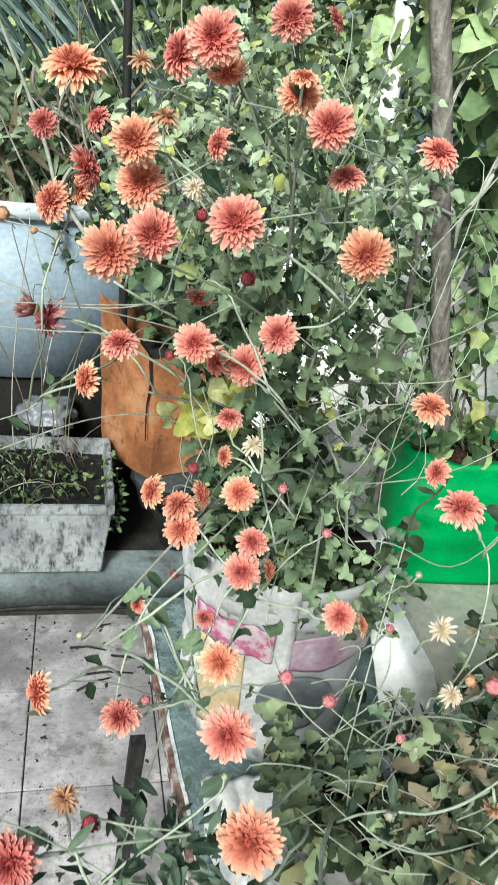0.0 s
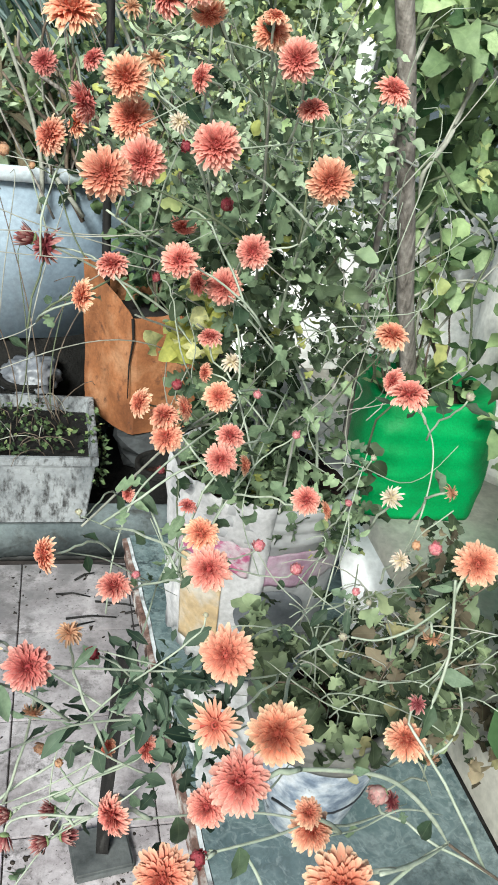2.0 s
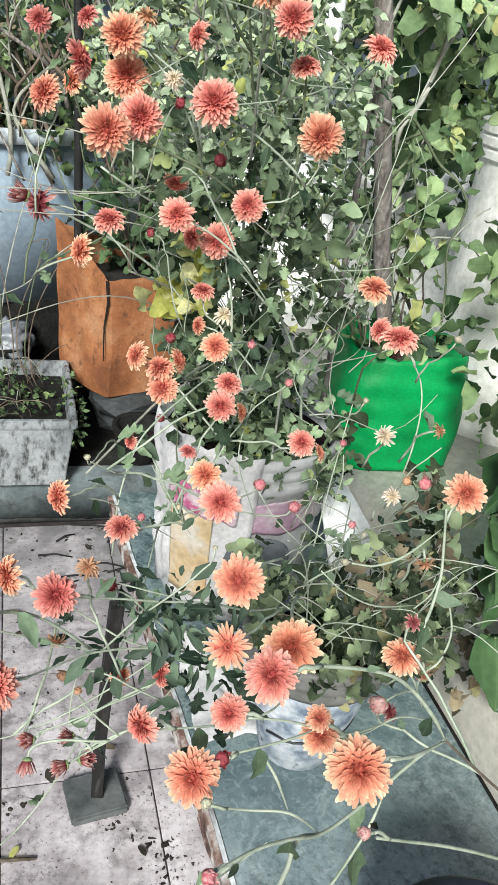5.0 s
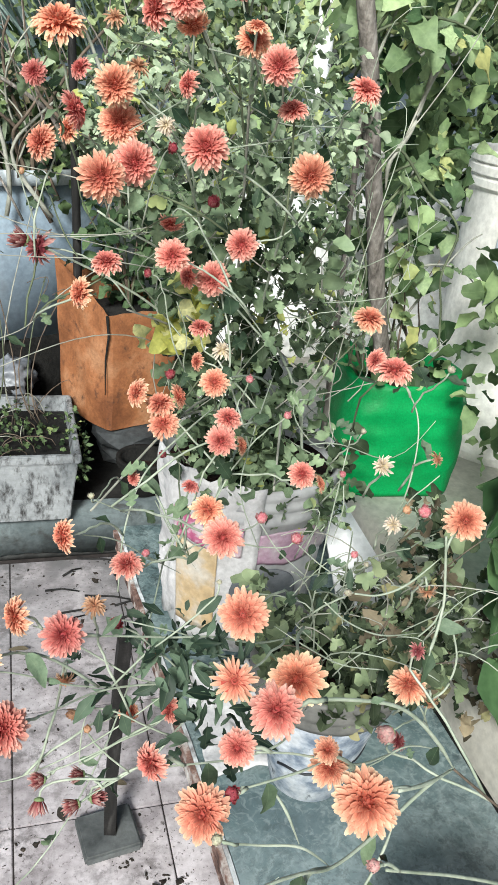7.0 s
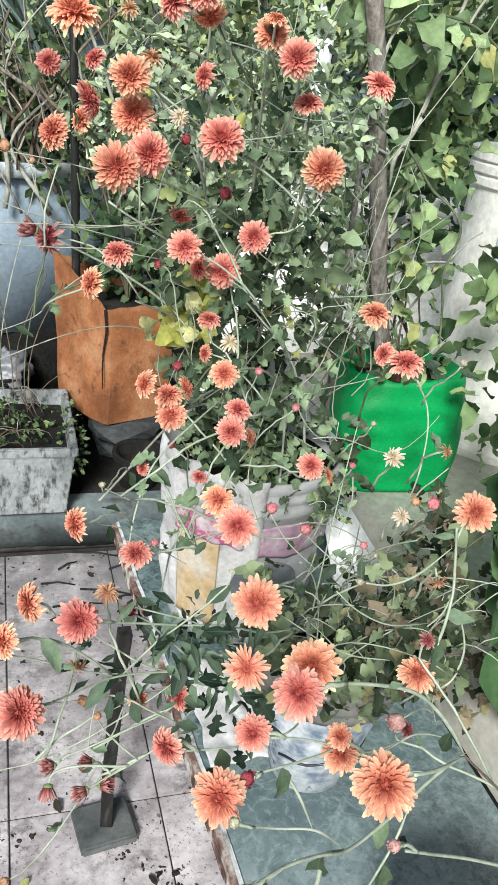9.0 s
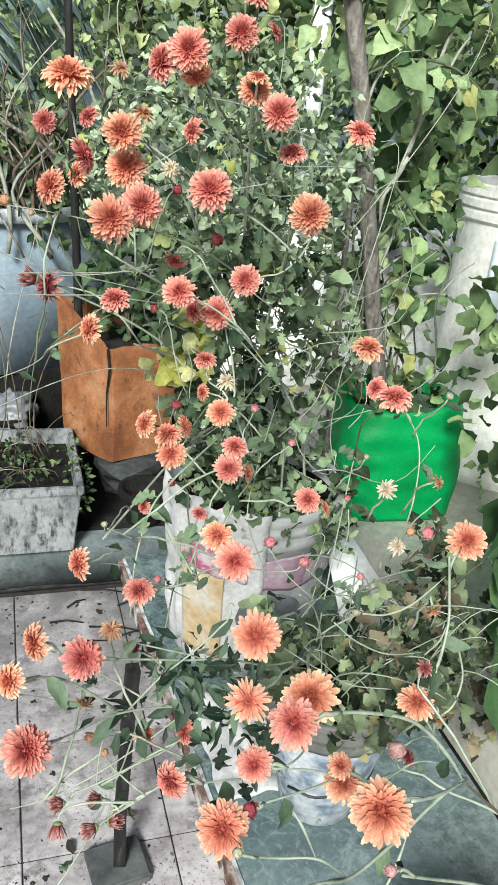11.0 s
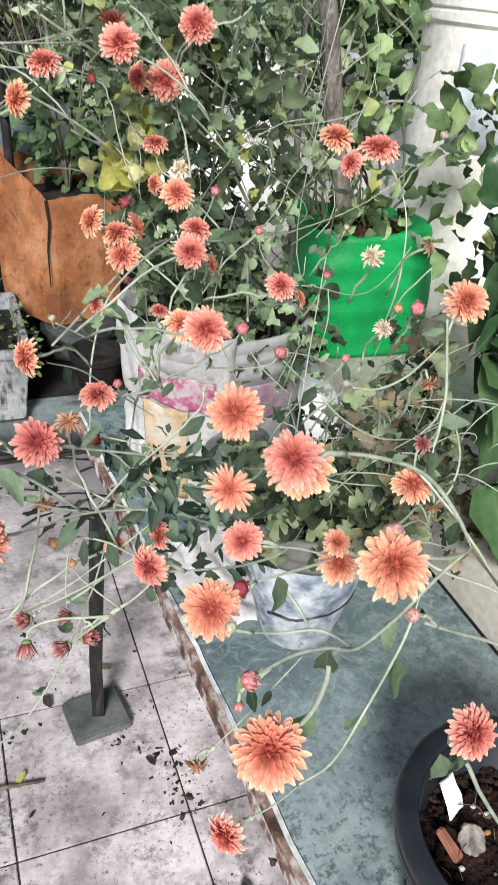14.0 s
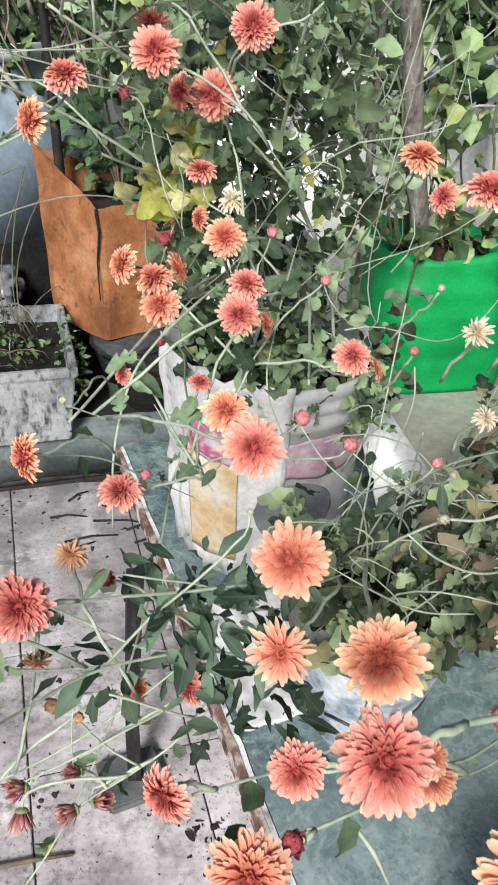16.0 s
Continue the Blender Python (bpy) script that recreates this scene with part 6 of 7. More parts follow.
leaf_cloud("side_foliage", HEART + ROUND, side, M_VINE, creeper, "pale green vine leaves")
vb += blob(rng_leaf, (0.88, 1.62, 1.02), (0.22, 0.2, 0.26), 30, 0.046, shell=0.0, gap=-0.02) + blob(rng_leaf, (0.66, 1.45, 0.95), (0.12, 0.15, 0.22), 10, 0.036, shell=0.0, gap=-0.02) + blob(rng_leaf, (0.68, 1.6, 1.38), (0.14, 0.2, 0.2), 64, 0.034, shell=0.0, gap=-0.05)
vb += blob(rng_leaf, (0.79, 1.21, 0.905), (0.10, 0.07, 0.025), 36, 0.036, shell=0.0, gap=-0.4)
vb = [e for e in vb if e[0].x < 0.90 or e[0].z > 1.40]
leaf_cloud("foliage", HEART + OVAL + ROUND, vb, M_VINE, creeper, "bright green heart-shaped leaves")

# broad leaves beside the ledge
broad = thing("broad_leaf_plant", (0.95, 0.74, LEDGE_Z), "dark glossy broad-leaved plant on the ledge", "plant")
bl = []
for k in range(120):
    y, z = rng_leaf.uniform(0.52, 0.88), rng_leaf.uniform(0.60, 1.06)
    x = 0.160 + 0.81 * y + 0.33 * (0.9 - z) + 0.10 * rng_leaf.random()
    p = Vector((x, y, z))
    o = Vector((rng_leaf.uniform(-0.5, 0.7), rng_leaf.uniform(-1, 0.1), rng_leaf.uniform(-0.9, 0.3)))
    long = rng_leaf.uniform(0.055, 0.098)
    tip = p + o.normalized() * long
    p.x += max(0.0, 0.138 + 0.81 * tip.y + 0.33 * (0.9 - tip.z) - tip.x)
    pts = arc((0.95, 0.74, LEDGE_Z), (0.95, 0.74, LEDGE_Z + 0.12), p + Vector((0.03, 0.01, 0.02)), p, 7)
    part("stem", tube(pts, 0.003, 0.0018, 5), M_DARKSTEM, broad)
    bl.append((p, leaf_turn(rng_leaf, o), long))
single_leaves(broad, OVAL + HEART, bl, M_GLOSSY)

# ---- distance ----
hedge = blob(rng_leaf, (-0.3, 3.75, 1.45), (1.9, 0.3, 0.95), 3000, 0.075, shell=0.0) + blob(rng_leaf, (1.6, 2.75, 1.65), (1.3, 0.45, 0.75), 2300, 0.066, shell=0.0) + blob(rng_leaf, (0.55, 2.75, 1.65), (0.5, 0.3, 0.35), 500, 0.045, shell=0.0)
tagged(leaf_cloud("hedge", OVAL + HEART, hedge, M_FAR, None, "dense yellow green shrubs behind the terrace wall"), category="shrub")
# shade painted into these shrubs by colour, sunlight into the pale one after
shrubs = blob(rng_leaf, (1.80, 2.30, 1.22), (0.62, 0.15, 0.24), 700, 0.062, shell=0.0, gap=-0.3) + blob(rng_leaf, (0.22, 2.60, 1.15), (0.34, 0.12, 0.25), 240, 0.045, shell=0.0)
tagged(leaf_cloud("dark_shrub", OVAL + HEART, shrubs, M_SHRUB, None, "shrubs behind the creeper and the tub, shade put into their dark colour"), category="shrub")
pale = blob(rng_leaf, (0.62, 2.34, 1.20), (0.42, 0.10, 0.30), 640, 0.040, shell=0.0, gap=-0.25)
tagged(leaf_cloud("pale_shrub", OVAL + ROUND, pale, M_LEAF_GREY, None, "shrub behind the white wall, sunlight put into its pale grey green"), category="shrub")
trees = blob(rng_leaf, (0.8, 5.6, 2.2), (5.5, 1.2, 2.6), 6500, 0.16, shell=0.0)
tagged(leaf_cloud("far_trees", OVAL, trees, M_FAR, None, "sunlit yellow green tree foliage in the distance"), category="tree")

# plants rooted in the tin
tin_plant = thing("tin_shrub", (0.40, 2.30, 0.66), "dark green leafy shrub growing out of the orange tin", "plant")
tin_leaves = blob(rng_leaf, (0.48, 2.28, 0.87), (0.20, 0.13, 0.22), 360, 0.045, shell=0.0)
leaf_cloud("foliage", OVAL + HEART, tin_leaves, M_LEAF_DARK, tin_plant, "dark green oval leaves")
for k in range(9):
    e = Vector((rng_leaf.uniform(0.25, 0.62), rng_leaf.uniform(2.18, 2.4), rng_leaf.uniform(0.9, 1.25)))
    part("stem", tube(arc((0.42, 2.28, 0.64), (0.42, 2.28, 0.8), e - Vector((0, 0, 0.1)), e, 7), 0.004, 0.002, 5), M_TWIG if k % 2 else M_DARKSTEM, tin_plant)

# weeds in and beside the planter
weeds = thing("planter_weeds", (-0.1, 2.08, KERB_Z + 0.17), "low weeds and dry stalks in the planter", "weeds")
wl = blob(rng_leaf, (-0.03, 2.08, 0.36), (0.24, 0.17, 0.045), 330, 0.019, shell=0.0) + blob(rng_leaf, (0.235, 2.05, 0.30), (0.035, 0.17, 0.10), 150, 0.018, shell=0.0)
leaf_cloud("foliage", OVAL + MUM, wl, M_SHRUB, weeds, "small dark weeds")
for k in range(34):
    b0 = Vector((rng_leaf.uniform(-0.3, 0.2), rng_leaf.uniform(1.93, 2.25), KERB_Z + 0.17))
    e0 = b0 + Vector((rng_leaf.uniform(-0.16, 0.16), rng_leaf.uniform(-0.1, 0.1), rng_leaf.uniform(0.01, 0.1)))
    part("stalk", tube(arc(b0, b0 + Vector((0, 0, 0.06)), e0 + Vector((0, 0, 0.05)), e0, 6), 0.0018, 0.001, 5), M_TWIG if k % 3 else M_GREYSTEM, weeds)

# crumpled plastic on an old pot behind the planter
build_pot((0.03, 2.43, KERB_Z), 0.07, 0.085, 0.22, M_DIRT_SHADE, M_DIRT_SHADE, "black pot behind the planter", rim=0.02)


def crumple(name, c, r, label, seed, material):
    bm = bmesh.new()
    bmesh.ops.create_icosphere(bm, subdivisions=4, radius=1)
    for v in bm.verts:
        q = v.co * 2.2 + Vector((seed, 0, 0))
        n = 0.8 + 0.5 * abs(noise.noise(q)) + 0.3 * abs(noise.noise(q * 2.0)) + 0.08 * abs(noise.noise(q * 5)) + 0.5 * noise.noise(v.co * 1.1 + Vector((seed, 7, 0)))
        v.co = Vector((c[0] + v.co.x * r[0] * n, c[1] + v.co.y * r[1] * n, c[2] + max(-0.4, v.co.z * n) * r[2] + 0.4 * r[2]))
    return tagged(part(name, bm, material, None, label), category="plastic bag")


crumple("plastic_bag", (0.04, 2.42, KERB_Z + 0.19), (0.085, 0.075, 0.075), "crumpled grey white plastic bag on an old pot", 2.0, M_BAG)

# plants in the blue tub
tub_plant = thing("tub_plant", (-0.06, 3.0, 0.98), "tangled green stalks and dry blades in the blue tub", "plant")
leaf_cloud("foliage", SLIM + OVAL, blob(rng_leaf, (-0.05, 2.95, 1.16), (0.45, 0.42, 0.2), 900, 0.075, shell=0.0), M_LEAF_GREY, tub_plant, "dull green leaves")
leaf_cloud("dry_foliage", SLIM, blob(rng_leaf, (-0.1, 2.85, 1.14), (0.4, 0.3, 0.16), 260, 0.12, shell=0.0), M_LEAF_DRY, tub_plant, "dry brown blades")
for k in range(22):
    b0 = Vector((rng_leaf.uniform(-0.4, 0.3), rng_leaf.uniform(2.7, 3.1), 0.97))
    e0 = b0 + Vector((rng_leaf.uniform(-0.25, 0.25), rng_leaf.uniform(-0.25, 0.1), rng_leaf.uniform(0.15, 0.5)))
    part("stalk", tube(arc(b0, b0 + Vector((0, 0, 0.2)), e0 + Vector((0, 0, 0.05)), e0, 7), 0.004, 0.002, 5), M_TWIG if k % 2 else M_GREYSTEM, tub_plant)

# loose vine loops hanging at the edge of the bush
loops = thing("trailing_vine", (0.20, 0.95, 0.9), "thin pale trailing stems without leaves", "vine")
for p0, p1, p2, p3 in (((0.30, 0.92, 1.15), (0.15, 0.86, 1.22), (0.02, 0.84, 1.20), (-0.03, 0.86, 1.30)), ((0.26, 0.92, 1.05), (0.14, 0.85, 1.12), (0.06, 0.85, 1.03), (-0.06, 0.86, 1.0)), ((0.04, 0.86, 1.42), (0.05, 0.85, 1.30), (0.03, 0.85, 1.22), (-0.05, 0.86, 1.15)), ((0.30, 0.90, 1.22), (0.18, 0.85, 1.20), (0.08, 0.84, 1.22), (0.0, 0.86, 1.20))):
    part("runner", tube(arc(p0, p1, p2, p3, 14), 0.0009, 0.0006, 5), M_GREYSTEM, loops)

# palm frond
frond = thing("palm_frond", (-0.35, 3.1, 1.9), "drooping dark palm frond with narrow leaflets", "palm")
spine = arc((-0.50, 3.05, 1.18), (-0.38, 3.05, 1.50), (-0.22, 3.0, 1.80), (0.16, 2.95, 1.86), 44)
part("rib", tube(spine, 0.012, 0.004, 6), M_STEM, frond)
fl = []
for k in range(2, 45):
    for m in range(3):
        o = Vector((0.80 + rng_leaf.uniform(-0.06, 0.06), -0.12 + rng_leaf.uniform(-0.1, 0.1), -0.42 - 0.3 * k / 44 + rng_leaf.uniform(-0.06, 0.06)))
        fl.append((spine[k].lerp(spine[k - 1], m / 3), leaf_turn(rng_leaf, o), rng_leaf.uniform(0.38, 0.60)))
leaf_cloud("leaflet", NEEDLE, fl, M_PALM, frond, "narrow dark palm leaflets")

# bare stems among the shrubs and before the tub
brambles = thing("brambles", (0.2, 2.45, KERB_Z), "tangled bare brown and grey stems behind the tin", "plant")
for k in range(46):
    b = Vector((rng_leaf.uniform(0.0, 0.75), rng_leaf.uniform(2.42, 2.60), rng_leaf.uniform(0.85, 1.1)))
    e = b + Vector((rng_leaf.uniform(-0.25, 0.25), rng_leaf.uniform(-0.1, 0.05), rng_leaf.uniform(0.25, 0.75)))
    bow = Vector((rng_leaf.uniform(-0.16, 0.16), 0, 0))
    thick = rng_leaf.choice((0.0025, 0.003, 0.004, 0.008))
    part("stem", tube(arc(b, b + bow + Vector((0, 0, 0.2)), e + bow - Vector((0, 0, 0.15)), e, 10), thick, thick * 0.5, 6), rng_leaf.choice([M_TWIG, M_STAKE, M_GREYSTEM]), brambles)
bare_vine = thing("bare_vine", (0.0, 2.12, KERB_Z + 0.17), "thin dark bare vines looping up from the planter", "vine")
for k in range(13):
    b = Vector((rng_leaf.uniform(-0.25, 0.16), rng_leaf.uniform(2.0, 2.25), KERB_Z + 0.17))
    e = b + Vector((rng_leaf.uniform(-0.18, 0.16), rng_leaf.uniform(-0.05, 0.2), rng_leaf.uniform(0.2, 0.75)))
    bow = Vector((rng_leaf.uniform(-0.2, 0.2), 0, 0))
    part("runner", tube(arc(b, b + bow + Vector((0, 0, 0.25)), e - bow + Vector((0, 0, 0.1)), e, 12), 0.0022, 0.0012, 5), rng_leaf.choice([M_DARKSTEM, M_TWIG, M_GREYSTEM]), bare_vine)

# stakes and stems among the plants
for (p0, p1, r, m, words) in (((0.265, 2.3, 0.62), (0.235, 2.32, 1.62), 0.014, M_POLE, "dark upright stake among the shrubs"), ((0.62, 1.12, 0.80), (0.60, 1.14, 1.5), 0.006, M_STAKE, "thin grey cane behind the wooden stake")):
    ob = part("cane", tube([Vector(p0).lerp(Vector(p1), k / 6) + Vector((0.004 * noise.noise((k, 1, 0)), 0, 0)) for k in range(7)], r, r * 0.8, 7), m, None, words)
    tagged(ob, category="stake")
ROOTS["creeper"] = []
stem_line(creeper, 0.003, M_DARKSTEM, (0.810, 1.100, 0.980), (0.798, 1.100, 1.050), (0.784, 1.100, 1.113), (0.799, 1.100, 1.183), (0.771, 1.100, 1.222), (0.732, 1.110, 1.249), (0.676, 1.120, 1.308), (0.644, 1.110, 1.291))
stem_line(creeper, 0.005, M_GREYSTEM, (0.753, 1.160, 1.545), (0.728, 1.150, 1.467), (0.709, 1.140, 1.392), (0.690, 1.130, 1.336), (0.659, 1.120, 1.291), (0.664, 1.130, 1.245))
stem_line(creeper, 0.0035, M_GREYSTEM, (0.813, 1.200, 1.546), (0.784, 1.180, 1.518), (0.749, 1.160, 1.461), (0.714, 1.140, 1.405), (0.683, 1.130, 1.331))
stem_line(creeper, 0.0025, M_DARKSTEM, (0.638, 1.100, 0.944), (0.643, 1.100, 1.029), (0.650, 1.120, 1.114), (0.618, 1.120, 1.198), (0.618, 1.120, 1.270))
stem_line(creeper, 0.002, M_DARKSTEM, (0.740, 1.120, 0.960), (0.706, 1.120, 1.035), (0.701, 1.120, 1.106), (0.720, 1.120, 1.166), (0.695, 1.130, 1.247))

for k in range(16):
    b = Vector((rng_leaf.uniform(0.71, 0.85), rng_leaf.uniform(1.20, 1.30), LEDGE_Z + 0.225))
    e = b + Vector((rng_leaf.uniform(-0.10, 0.05), rng_leaf.uniform(-0.03, 0.05), rng_leaf.uniform(0.10, 0.36)))
    side_step = Vector((rng_leaf.uniform(-0.14, 0.14), 0, 0))
    part("vine", tube(arc(b, b + side_step + Vector((0, 0, 0.12)), e - side_step - Vector((0, 0, 0.12)), e, 9), 0.0028, 0.0012, 5), M_TWIG if k % 3 else M_DARKSTEM, creeper)
# darker leaf colour stands in for shade on these vine leaves
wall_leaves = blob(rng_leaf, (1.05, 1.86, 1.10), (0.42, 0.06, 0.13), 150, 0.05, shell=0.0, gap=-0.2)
leaf_cloud("back_foliage", HEART + OVAL, wall_leaves, M_LEAF_DARK, creeper, "leaves against the white wall, shade put into their dark colour")

# plant in the drum
drum_plant = thing("drum_shrub", (1.2, 1.4, LEDGE_Z + 0.62), "woody shrub growing in the white drum", "plant")
for k in range(6):
    e = Vector((1.15 + rng_leaf.uniform(-0.15, 0.2), 1.38 + rng_leaf.uniform(-0.12, 0.12), 1.65 + rng_leaf.uniform(-0.1, 0.2)))
    part("stem", tube(arc((1.18, 1.38, LEDGE_Z + 0.61), (1.16, 1.38, 1.4), e - Vector((0, 0, 0.1)), e, 7), 0.007, 0.003, 6), M_TWIG if k % 2 else M_GREYSTEM, drum_plant)
leaf_cloud("foliage", OVAL, blob(rng_leaf, (1.15, 1.38, 1.55), (0.2, 0.15, 0.2), 110, 0.07, shell=0.0), M_VINE, drum_plant, "green oval leaves")

# things on the slab and in the black pot
sheet = bmesh.new()
bmesh.ops.create_grid(sheet, x_segments=30, y_segments=30, size=1)
for v in sheet.verts:
    x, y = v.co.x, v.co.y
    edge = 1 + 0.12 * noise.noise((x * 2, y * 2, 1))
    v.co = Vector((0.37 + 0.055 * x * edge, 0.74 + 0.10 * y * edge, SLAB_Z + 0.004 + 0.016 * abs(noise.noise((x * 1.8, y * 1.8, 3))) + 0.02 * max(0, y) ** 2))
bmesh.ops.solidify(sheet, geom=sheet.faces[:], thickness=0.0015)
tagged(part("plastic_sheet", sheet, M_SACK, None, "crumpled white plastic sheet lying on the slab"), category="plastic sheet")
PC = Vector((0.472, 0.178, SLAB_Z + 0.133))


def pebble(c, r, material, label, seed, flat=0.6):
    bm = bmesh.new()
    bmesh.ops.create_icosphere(bm, subdivisions=2, radius=1)
    for v in bm.verts:
        v.co *= 1 + 0.25 * noise.noise(v.co * 1.4 + Vector((seed, 0, 0)))
        v.co = Vector((c[0] + v.co.x * r, c[1] + v.co.y * r * 0.75, c[2] + v.co.z * r * flat))
    return tagged(part("pebble", bm, material, None, label), category="stone", group="bits in the black pot")


for k in range(26):
    a, d = rng_leaf.uniform(0, 6.28), 0.085 * math.sqrt(rng_leaf.random())
    r = rng_leaf.uniform(0.0012, 0.004)
    pebble((PC.x + d * math.cos(a), PC.y + d * math.sin(a), PC.z + r * 0.3), r, (M_SACK, M_STONE, M_TIN, M_TWIG)[k % 4], ("small white chip on the soil", "small grey stone on the soil", "small orange brick chip on the soil", "small brown stone on the soil")[k % 4], k)
def shard(name, c, size, turns, material, label, category):
    bm = box(-size[0] / 2, size[0] / 2, -size[1] / 2, size[1] / 2, -size[2] / 2, size[2] / 2)
    bmesh.ops.subdivide_edges(bm, edges=bm.edges[:], cuts=2, use_grid_fill=True)
    for v in bm.verts:
        v.co.x *= 1 + 0.5 * noise.noise(v.co * 60 + Vector((size[0] * 90, 0, 0)))
        v.co.y *= 1 + 0.4 * noise.noise(v.co * 60 + Vector((0, size[1] * 90, 0)))
    bmesh.ops.transform(bm, matrix=pose(*c, *turns), verts=bm.verts[:])
    return tagged(part(name, bm, material, None, label, False), category=category, group="bits in the black pot")


shard("plastic_label", (PC.x - 0.035, PC.y + 0.068, PC.z + 0.012), (0.026, 0.034, 0.002), (52, 10, 25), M_WHITEWASH, "white plastic label stuck in the soil", "label")
chip = box(-0.007, 0.007, -0.015, 0.015, -0.003, 0.003, 0.0015)
for v in chip.verts:
    v.co.x *= 1 - 0.4 * max(0, v.co.y / 0.015)
bmesh.ops.transform(chip, matrix=pose(PC.x - 0.06, PC.y + 0.03, PC.z + 0.006, 24, 20, 24), verts=chip.verts[:])
tagged(part("brick_chip", chip, M_CLAY, None, "reddish brick chip on the soil", False), category="chip", group="bits in the black pot")
pod = bmesh.new()
bmesh.ops.create_icosphere(pod, subdivisions=4, radius=1)
for v in pod.verts:
    a = math.atan2(v.co.y, v.co.x)
    w = 1 + 0.035 * math.sin(14 * a + 3 * v.co.z) + 0.15 * noise.noise(v.co * 2)
    v.co = Vector((v.co.x * 0.0125 * w, v.co.y * 0.014 * w, v.co.z * 0.006 * w - 0.004 * max(0, 1 - v.co.x ** 2 - v.co.y ** 2) * (v.co.z > 0)))
bmesh.ops.transform(pod, matrix=pose(PC.x - 0.037, PC.y + 0.027, PC.z + 0.006, 35, -10, 0), verts=pod.verts[:])
tagged(part("seed_pod", pod, M_STAKE, None, "wrinkled grey brown seed pod on the soil"), category="seed pod", group="bits in the black pot")
for k in range(16):
    a, d = rng_leaf.uniform(0, 6.28), 0.08 * math.sqrt(rng_leaf.random())
    p = Vector((PC.x + d * math.cos(a), PC.y + d * math.sin(a), PC.z + 0.003))
    e = p + Vector((rng_leaf.uniform(-0.02, 0.02), rng_leaf.uniform(-0.02, 0.02), 0.003))
    tagged(part("straw", tube([p, p.lerp(e, 0.5) + Vector((0, 0, 0.002)), e], 0.0006, 0.0004, 5), M_TWIG, None, "short dry straw on the soil"), category="straw", group="bits in the black pot")
clods_v, clods_f = [], []
for k in range(500):
    a, d, s = rng_leaf.uniform(0, 6.28), 0.094 * math.sqrt(rng_leaf.random()), rng_leaf.uniform(0.0015, 0.006)
    c = Vector((PC.x + d * math.cos(a), PC.y + d * math.sin(a), PC.z - 0.001))
    b0 = len(clods_v)
    for q in range(6):
        t = q * 1.0472 + a
        clods_v.append((c.x + s * rng_leaf.uniform(0.6, 1.2) * math.cos(t), c.y + s * rng_leaf.uniform(0.6, 1.2) * math.sin(t), c.z - 0.001))
    clods_v.append((c.x, c.y, c.z + s * rng_leaf.uniform(0.5, 1.0)))
    clods_f += [(b0 + q, b0 + (q + 1) % 6, b0 + 6) for q in range(6)]
me = bpy.data.meshes.new("soil_crumb")
me.from_pydata(clods_v, [], clods_f)
tagged(part_of_mesh("soil_crumb", me, M_SOIL, black_pot, "dark red crumbs of soil"), kind="stuff")

# litter on the floor
litter_v, litter_f = [], []
rng_l = random.Random(5)


def crumb(x, y, s):
    """One flat ragged flake of soil or leaf, longer than wide, turned at random."""
    a, turn, slim, b0, n = rng_l.uniform(0, 6.28), rng_l.uniform(0, 3.14), rng_l.uniform(0.3, 0.9), len(litter_v), 9
    for q in range(n):
        t = a + q * 6.2832 / n
        rr = s * rng_l.uniform(0.35, 1.3)
        u, v = rr * math.cos(t), rr * slim * math.sin(t)
        litter_v.append((x + u * math.cos(turn) - v * math.sin(turn), y + u * math.sin(turn) + v * math.cos(turn), 0.0006))
    litter_v.append((x, y, 0.0006 + s * rng_l.uniform(0.15, 0.5)))
    litter_f.extend([(b0 + q, b0 + (q + 1) % n, b0 + n) for q in range(n)])


for k in range(620):
    x, y = rng_l.uniform(-0.3, 0.62), rng_l.uniform(0.30, 1.9)
    if noise.noise((x * 4, y * 4, 0)) < -0.05 and rng_l.random() < 0.8:
        continue
    crumb(x, y, 0.0008 + 0.0016 * rng_l.expovariate(1.0))
for cx, cy, spread, count in ((0.29, 0.85, 0.03, 24), (0.33, 0.76, 0.022, 26), (0.26, 0.92, 0.03, 18), (0.10, 1.0, 0.08, 26), (0.345, 0.53, 0.020, 60), (0.36, 0.80, 0.02, 20), (0.25, 0.885, 0.012, 16), (0.05, 1.75, 0.12, 50), (0.30, 1.8, 0.1, 70), (0.33, 0.70, 0.03, 20)):
    for k in range(count):
        crumb(rng_l.gauss(cx, spread), rng_l.gauss(cy, spread), 0.0010 + 0.0026 * rng_l.expovariate(1.0))
me = bpy.data.meshes.new("floor_litter")
me.from_pydata(litter_v, [], litter_f)
tagged(part_of_mesh("floor_litter", me, M_CRUMB, None, "dark crumbs of soil and dry leaf on the tiles", False), category="litter", kind="stuff")


def fallen(x, y, size, turn, material, label):
    me = leaf_mesh(OVAL[0], "fallen_leaf")
    me.materials.append(material)
    ob = part_of_mesh("fallen_leaf", me, None, None, label)
    ob.matrix_basis = pose(x, y, 0.012 * size / 0.04, 0, 8, turn) @ Matrix.Diagonal((size, size, size * 0.5, 1))
    return tagged(ob, category="leaf", group="fallen leaves")


fallen(0.128, 1.022, 0.035, 190, M_LEAF_BLACK, "blackened dry leaf on the tiles")
fallen(0.27, 1.05, 0.04, 60, M_LEAF_DRY, "dry brown leaf on the tiles")
fallen(0.381, 0.541, 0.05, 170, M_LEAF_BLACK, "blackened dry leaf under the slab")
fallen(0.30, 0.80, 0.028, 20, M_LEAF_BLACK, "blackened dry leaf on the tiles")
fallen(0.08, 1.5, 0.05, 75, M_LEAF_DRY, "dry brown leaf on the tiles")
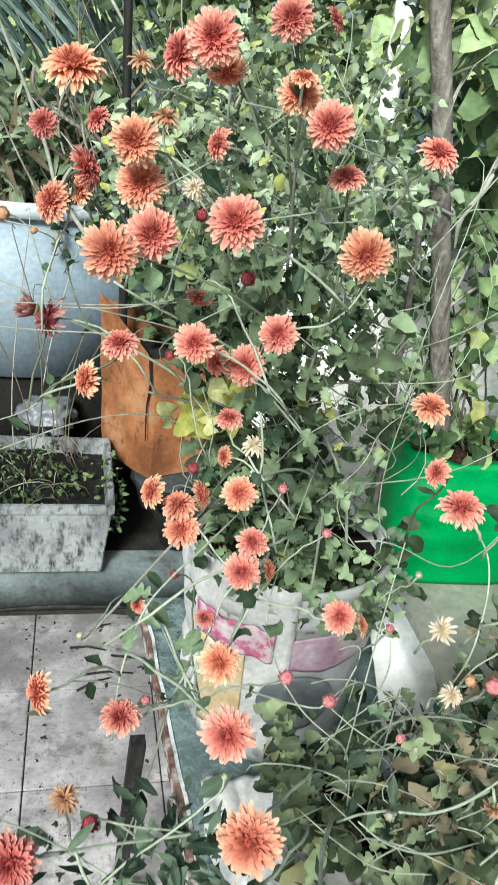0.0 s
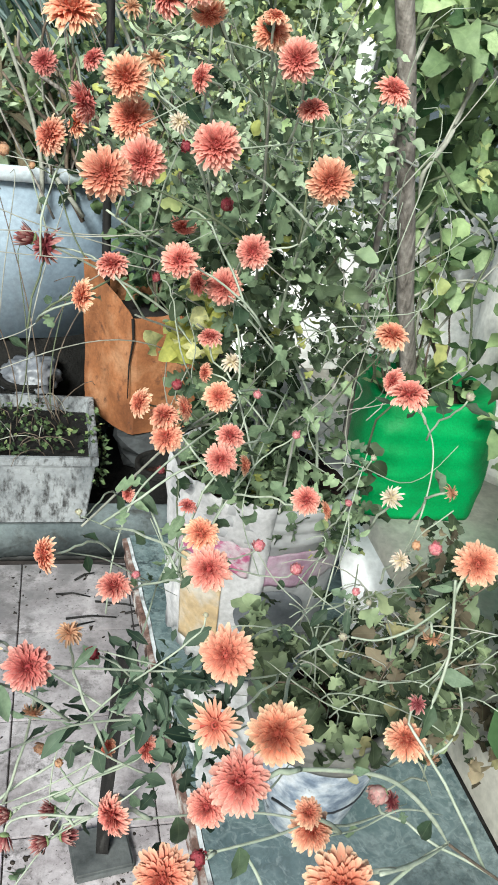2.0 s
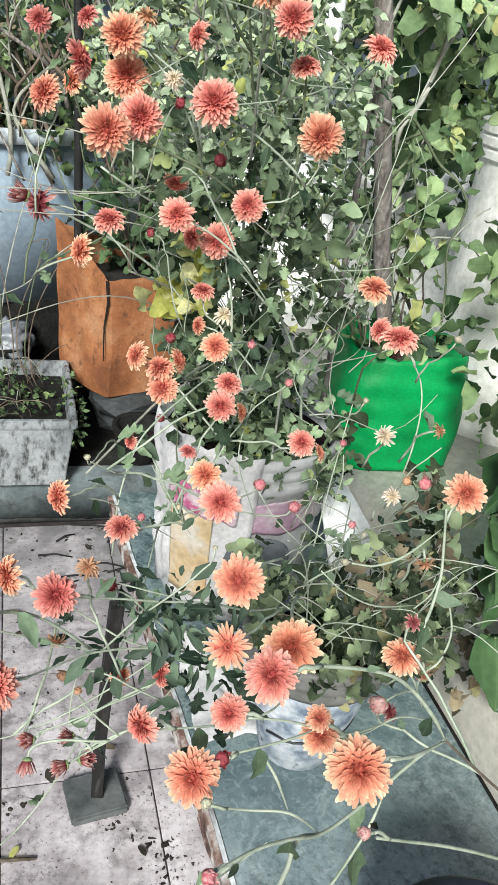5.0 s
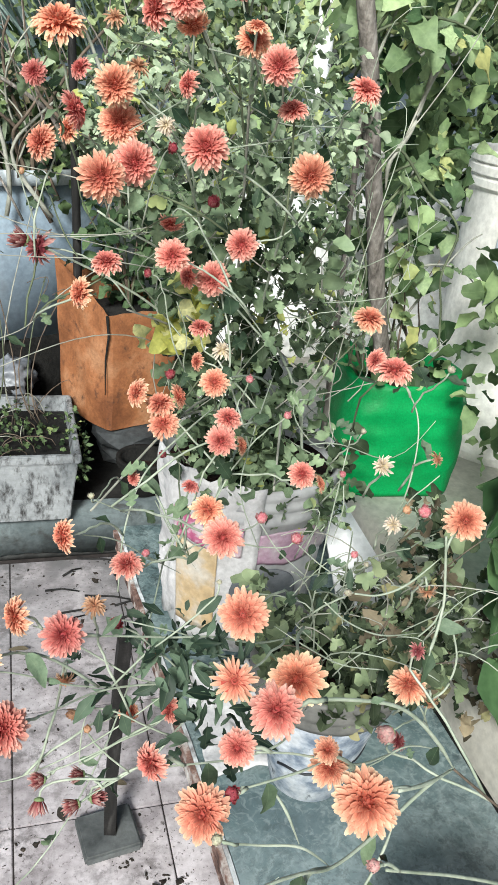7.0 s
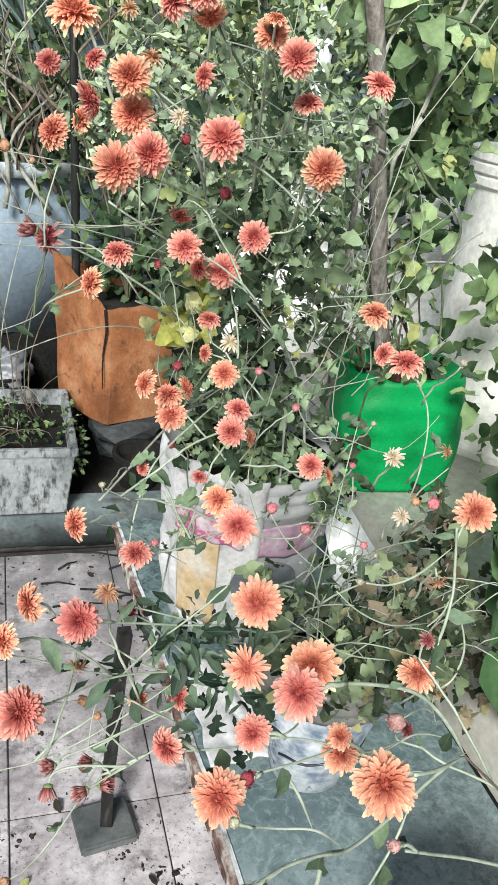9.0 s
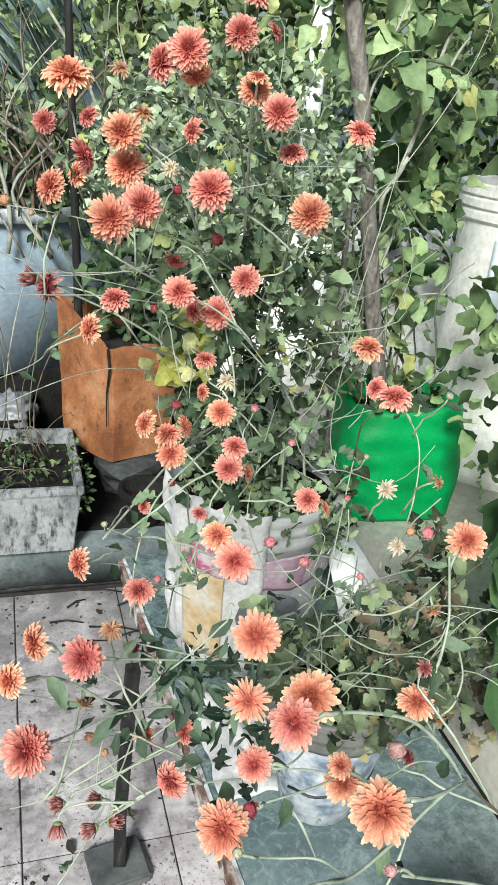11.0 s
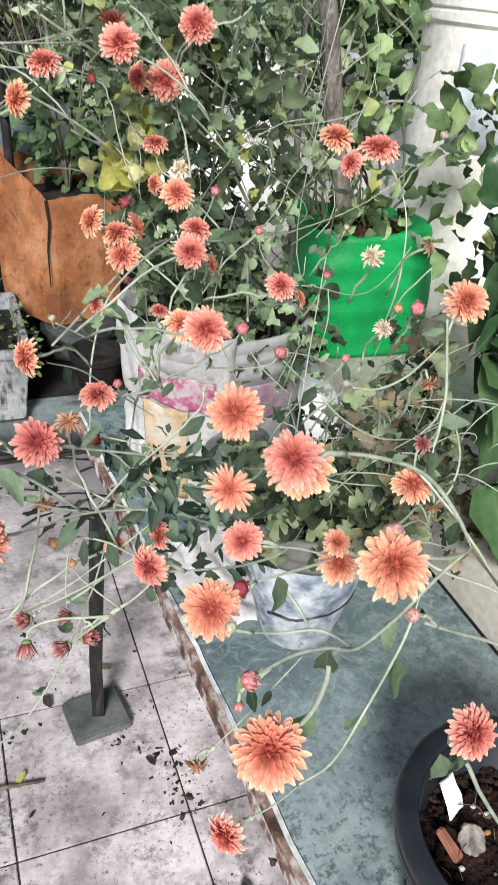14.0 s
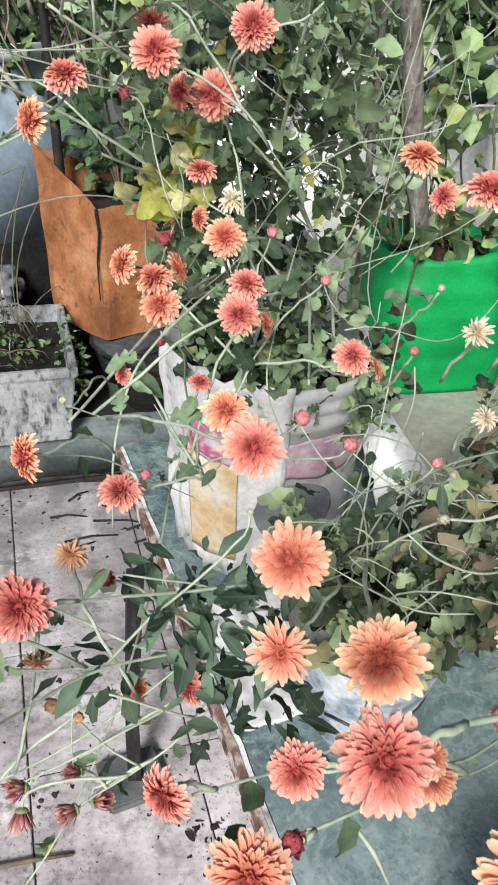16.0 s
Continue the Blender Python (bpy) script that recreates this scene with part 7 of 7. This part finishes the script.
fallen(0.07, 0.86, 0.03, 140, M_LEAF_YEL, "yellowed leaf on the tiles")
stick = part("twig", tube([(-0.05, 0.842, 0.005), (0.03, 0.838, 0.007), (0.10, 0.832, 0.005)], 0.005, 0.003, 6), M_TWIG, None, "dry stick lying on the tiles")
tagged(stick, category="twig")
for k in range(11):
    x, y = rng_l.uniform(0.16, 0.45), rng_l.uniform(1.60, 1.88)
    a = rng_l.uniform(-0.6, 0.9)
    d = Vector((math.cos(a), math.sin(a) * 0.5, 0)) * rng_l.uniform(0.04, 0.11)
    p = Vector((x, y, 0.003))
    tagged(part("twig", tube([p - d, p + Vector((0, 0, 0.008)), p + d], 0.0036, 0.002, 5), M_POLE, None, "thin dark dry twig by the step"), category="twig", group="twigs by the step")


# white board leaning between the bucket and the ledge
def build_board():
    bm = bmesh.new()
    out = [(0.606, 0.845), (0.706, 0.845), (0.706, 0.96), (0.626, 1.10), (0.604, 1.075)]
    rise = lambda y: SLAB_Z + 0.003 + (y - 0.845) * 0.88
    low = [bm.verts.new((x, y, rise(y))) for x, y in out]
    top = [bm.verts.new((x, y - 0.006, rise(y) + 0.006)) for x, y in out]
    bm.faces.new(low[::-1])
    bm.faces.new(top)
    for k in range(len(out)):
        j = (k + 1) % len(out)
        bm.faces.new((low[k], low[j], top[j], top[k]))
    bmesh.ops.recalc_face_normals(bm, faces=bm.faces[:])
    bmesh.ops.bevel(bm, geom=bm.edges[:], offset=0.0015, segments=2, affect="EDGES")
    tagged(part("white_board", bm, M_PVC, None, "broken white board leaning beside the bucket"), category="board")


build_board()


# smudged writing on the limewashed pot, too faint to read
for row, count in ((0, 3), (1, 5), (2, 2)):
    for k in range(count):
        a = radians(262 + 5.2 * k + 3 * row)
        z = 0.158 - 0.010 * row
        r = 0.054 + 0.042 * z / 0.222 + 0.0012
        bm = box(-0.0024, 0.0024, -0.0003, 0.0003, -0.0009 - 0.0008 * (k % 2), 0.0009, 0.0002)
        bmesh.ops.transform(bm, matrix=Matrix.Translation((0.455 + r * math.cos(a), 0.625 + r * math.sin(a), SLAB_Z + z)) @ Matrix.Rotation(a + math.pi / 2, 4, "Z") @ Matrix.Rotation(0.3 * math.sin(5 * k + row), 4, "Y"), verts=bm.verts[:])
        part("writing_mark", bm, M_SLATE, lime_pot)


# black band at the step's foot: dirt, with the planter's shadow painted in
def build_foot_band():
    bm = bmesh.new()
    n, rows = 190, []
    for i in range(n + 1):
        x = -0.9 + 1.49 * i / n
        h = 0.014 + 0.010 * noise.noise((x * 5, 0, 0)) + 0.004 * noise.noise((x * 47, 2, 0)) + 0.003 * noise.noise((x * 120, 5, 0))
        rows.append([bm.verts.new((x, KERB_Y - 0.0015, z)) for z in (0.001, max(0.004, h))])
    for a, b in zip(rows, rows[1:]):
        bm.faces.new((a[0], b[0], b[1], a[1]))
    bmesh.ops.recalc_face_normals(bm, faces=bm.faces[:])
    bmesh.ops.solidify(bm, geom=bm.faces[:], thickness=0.001)
    tagged(part("foot_band", bm, M_FOOT_BAND, None, "black line of dirt and painted shade along the foot of the step"), category="stain", kind="structure")


build_foot_band()


# ---- floor tiles ----
def build_tiles():
    me_box = box(-0.1483, 0.1483, -0.1483, 0.1483, -0.006, 0.0, 0.0015)
    me = bpy.data.meshes.new("tile")
    me_box.to_mesh(me)
    me_box.free()
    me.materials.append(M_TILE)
    for i in range(-11, 2):
        for j in range(-13, 3):
            x, y = TX + PITCH * (i + 0.5), TY + PITCH * (j + 0.5)
            ob = new("tile", me)
            ob.parent = floor
            ob.location = (x, y, 0.0)


build_tiles()
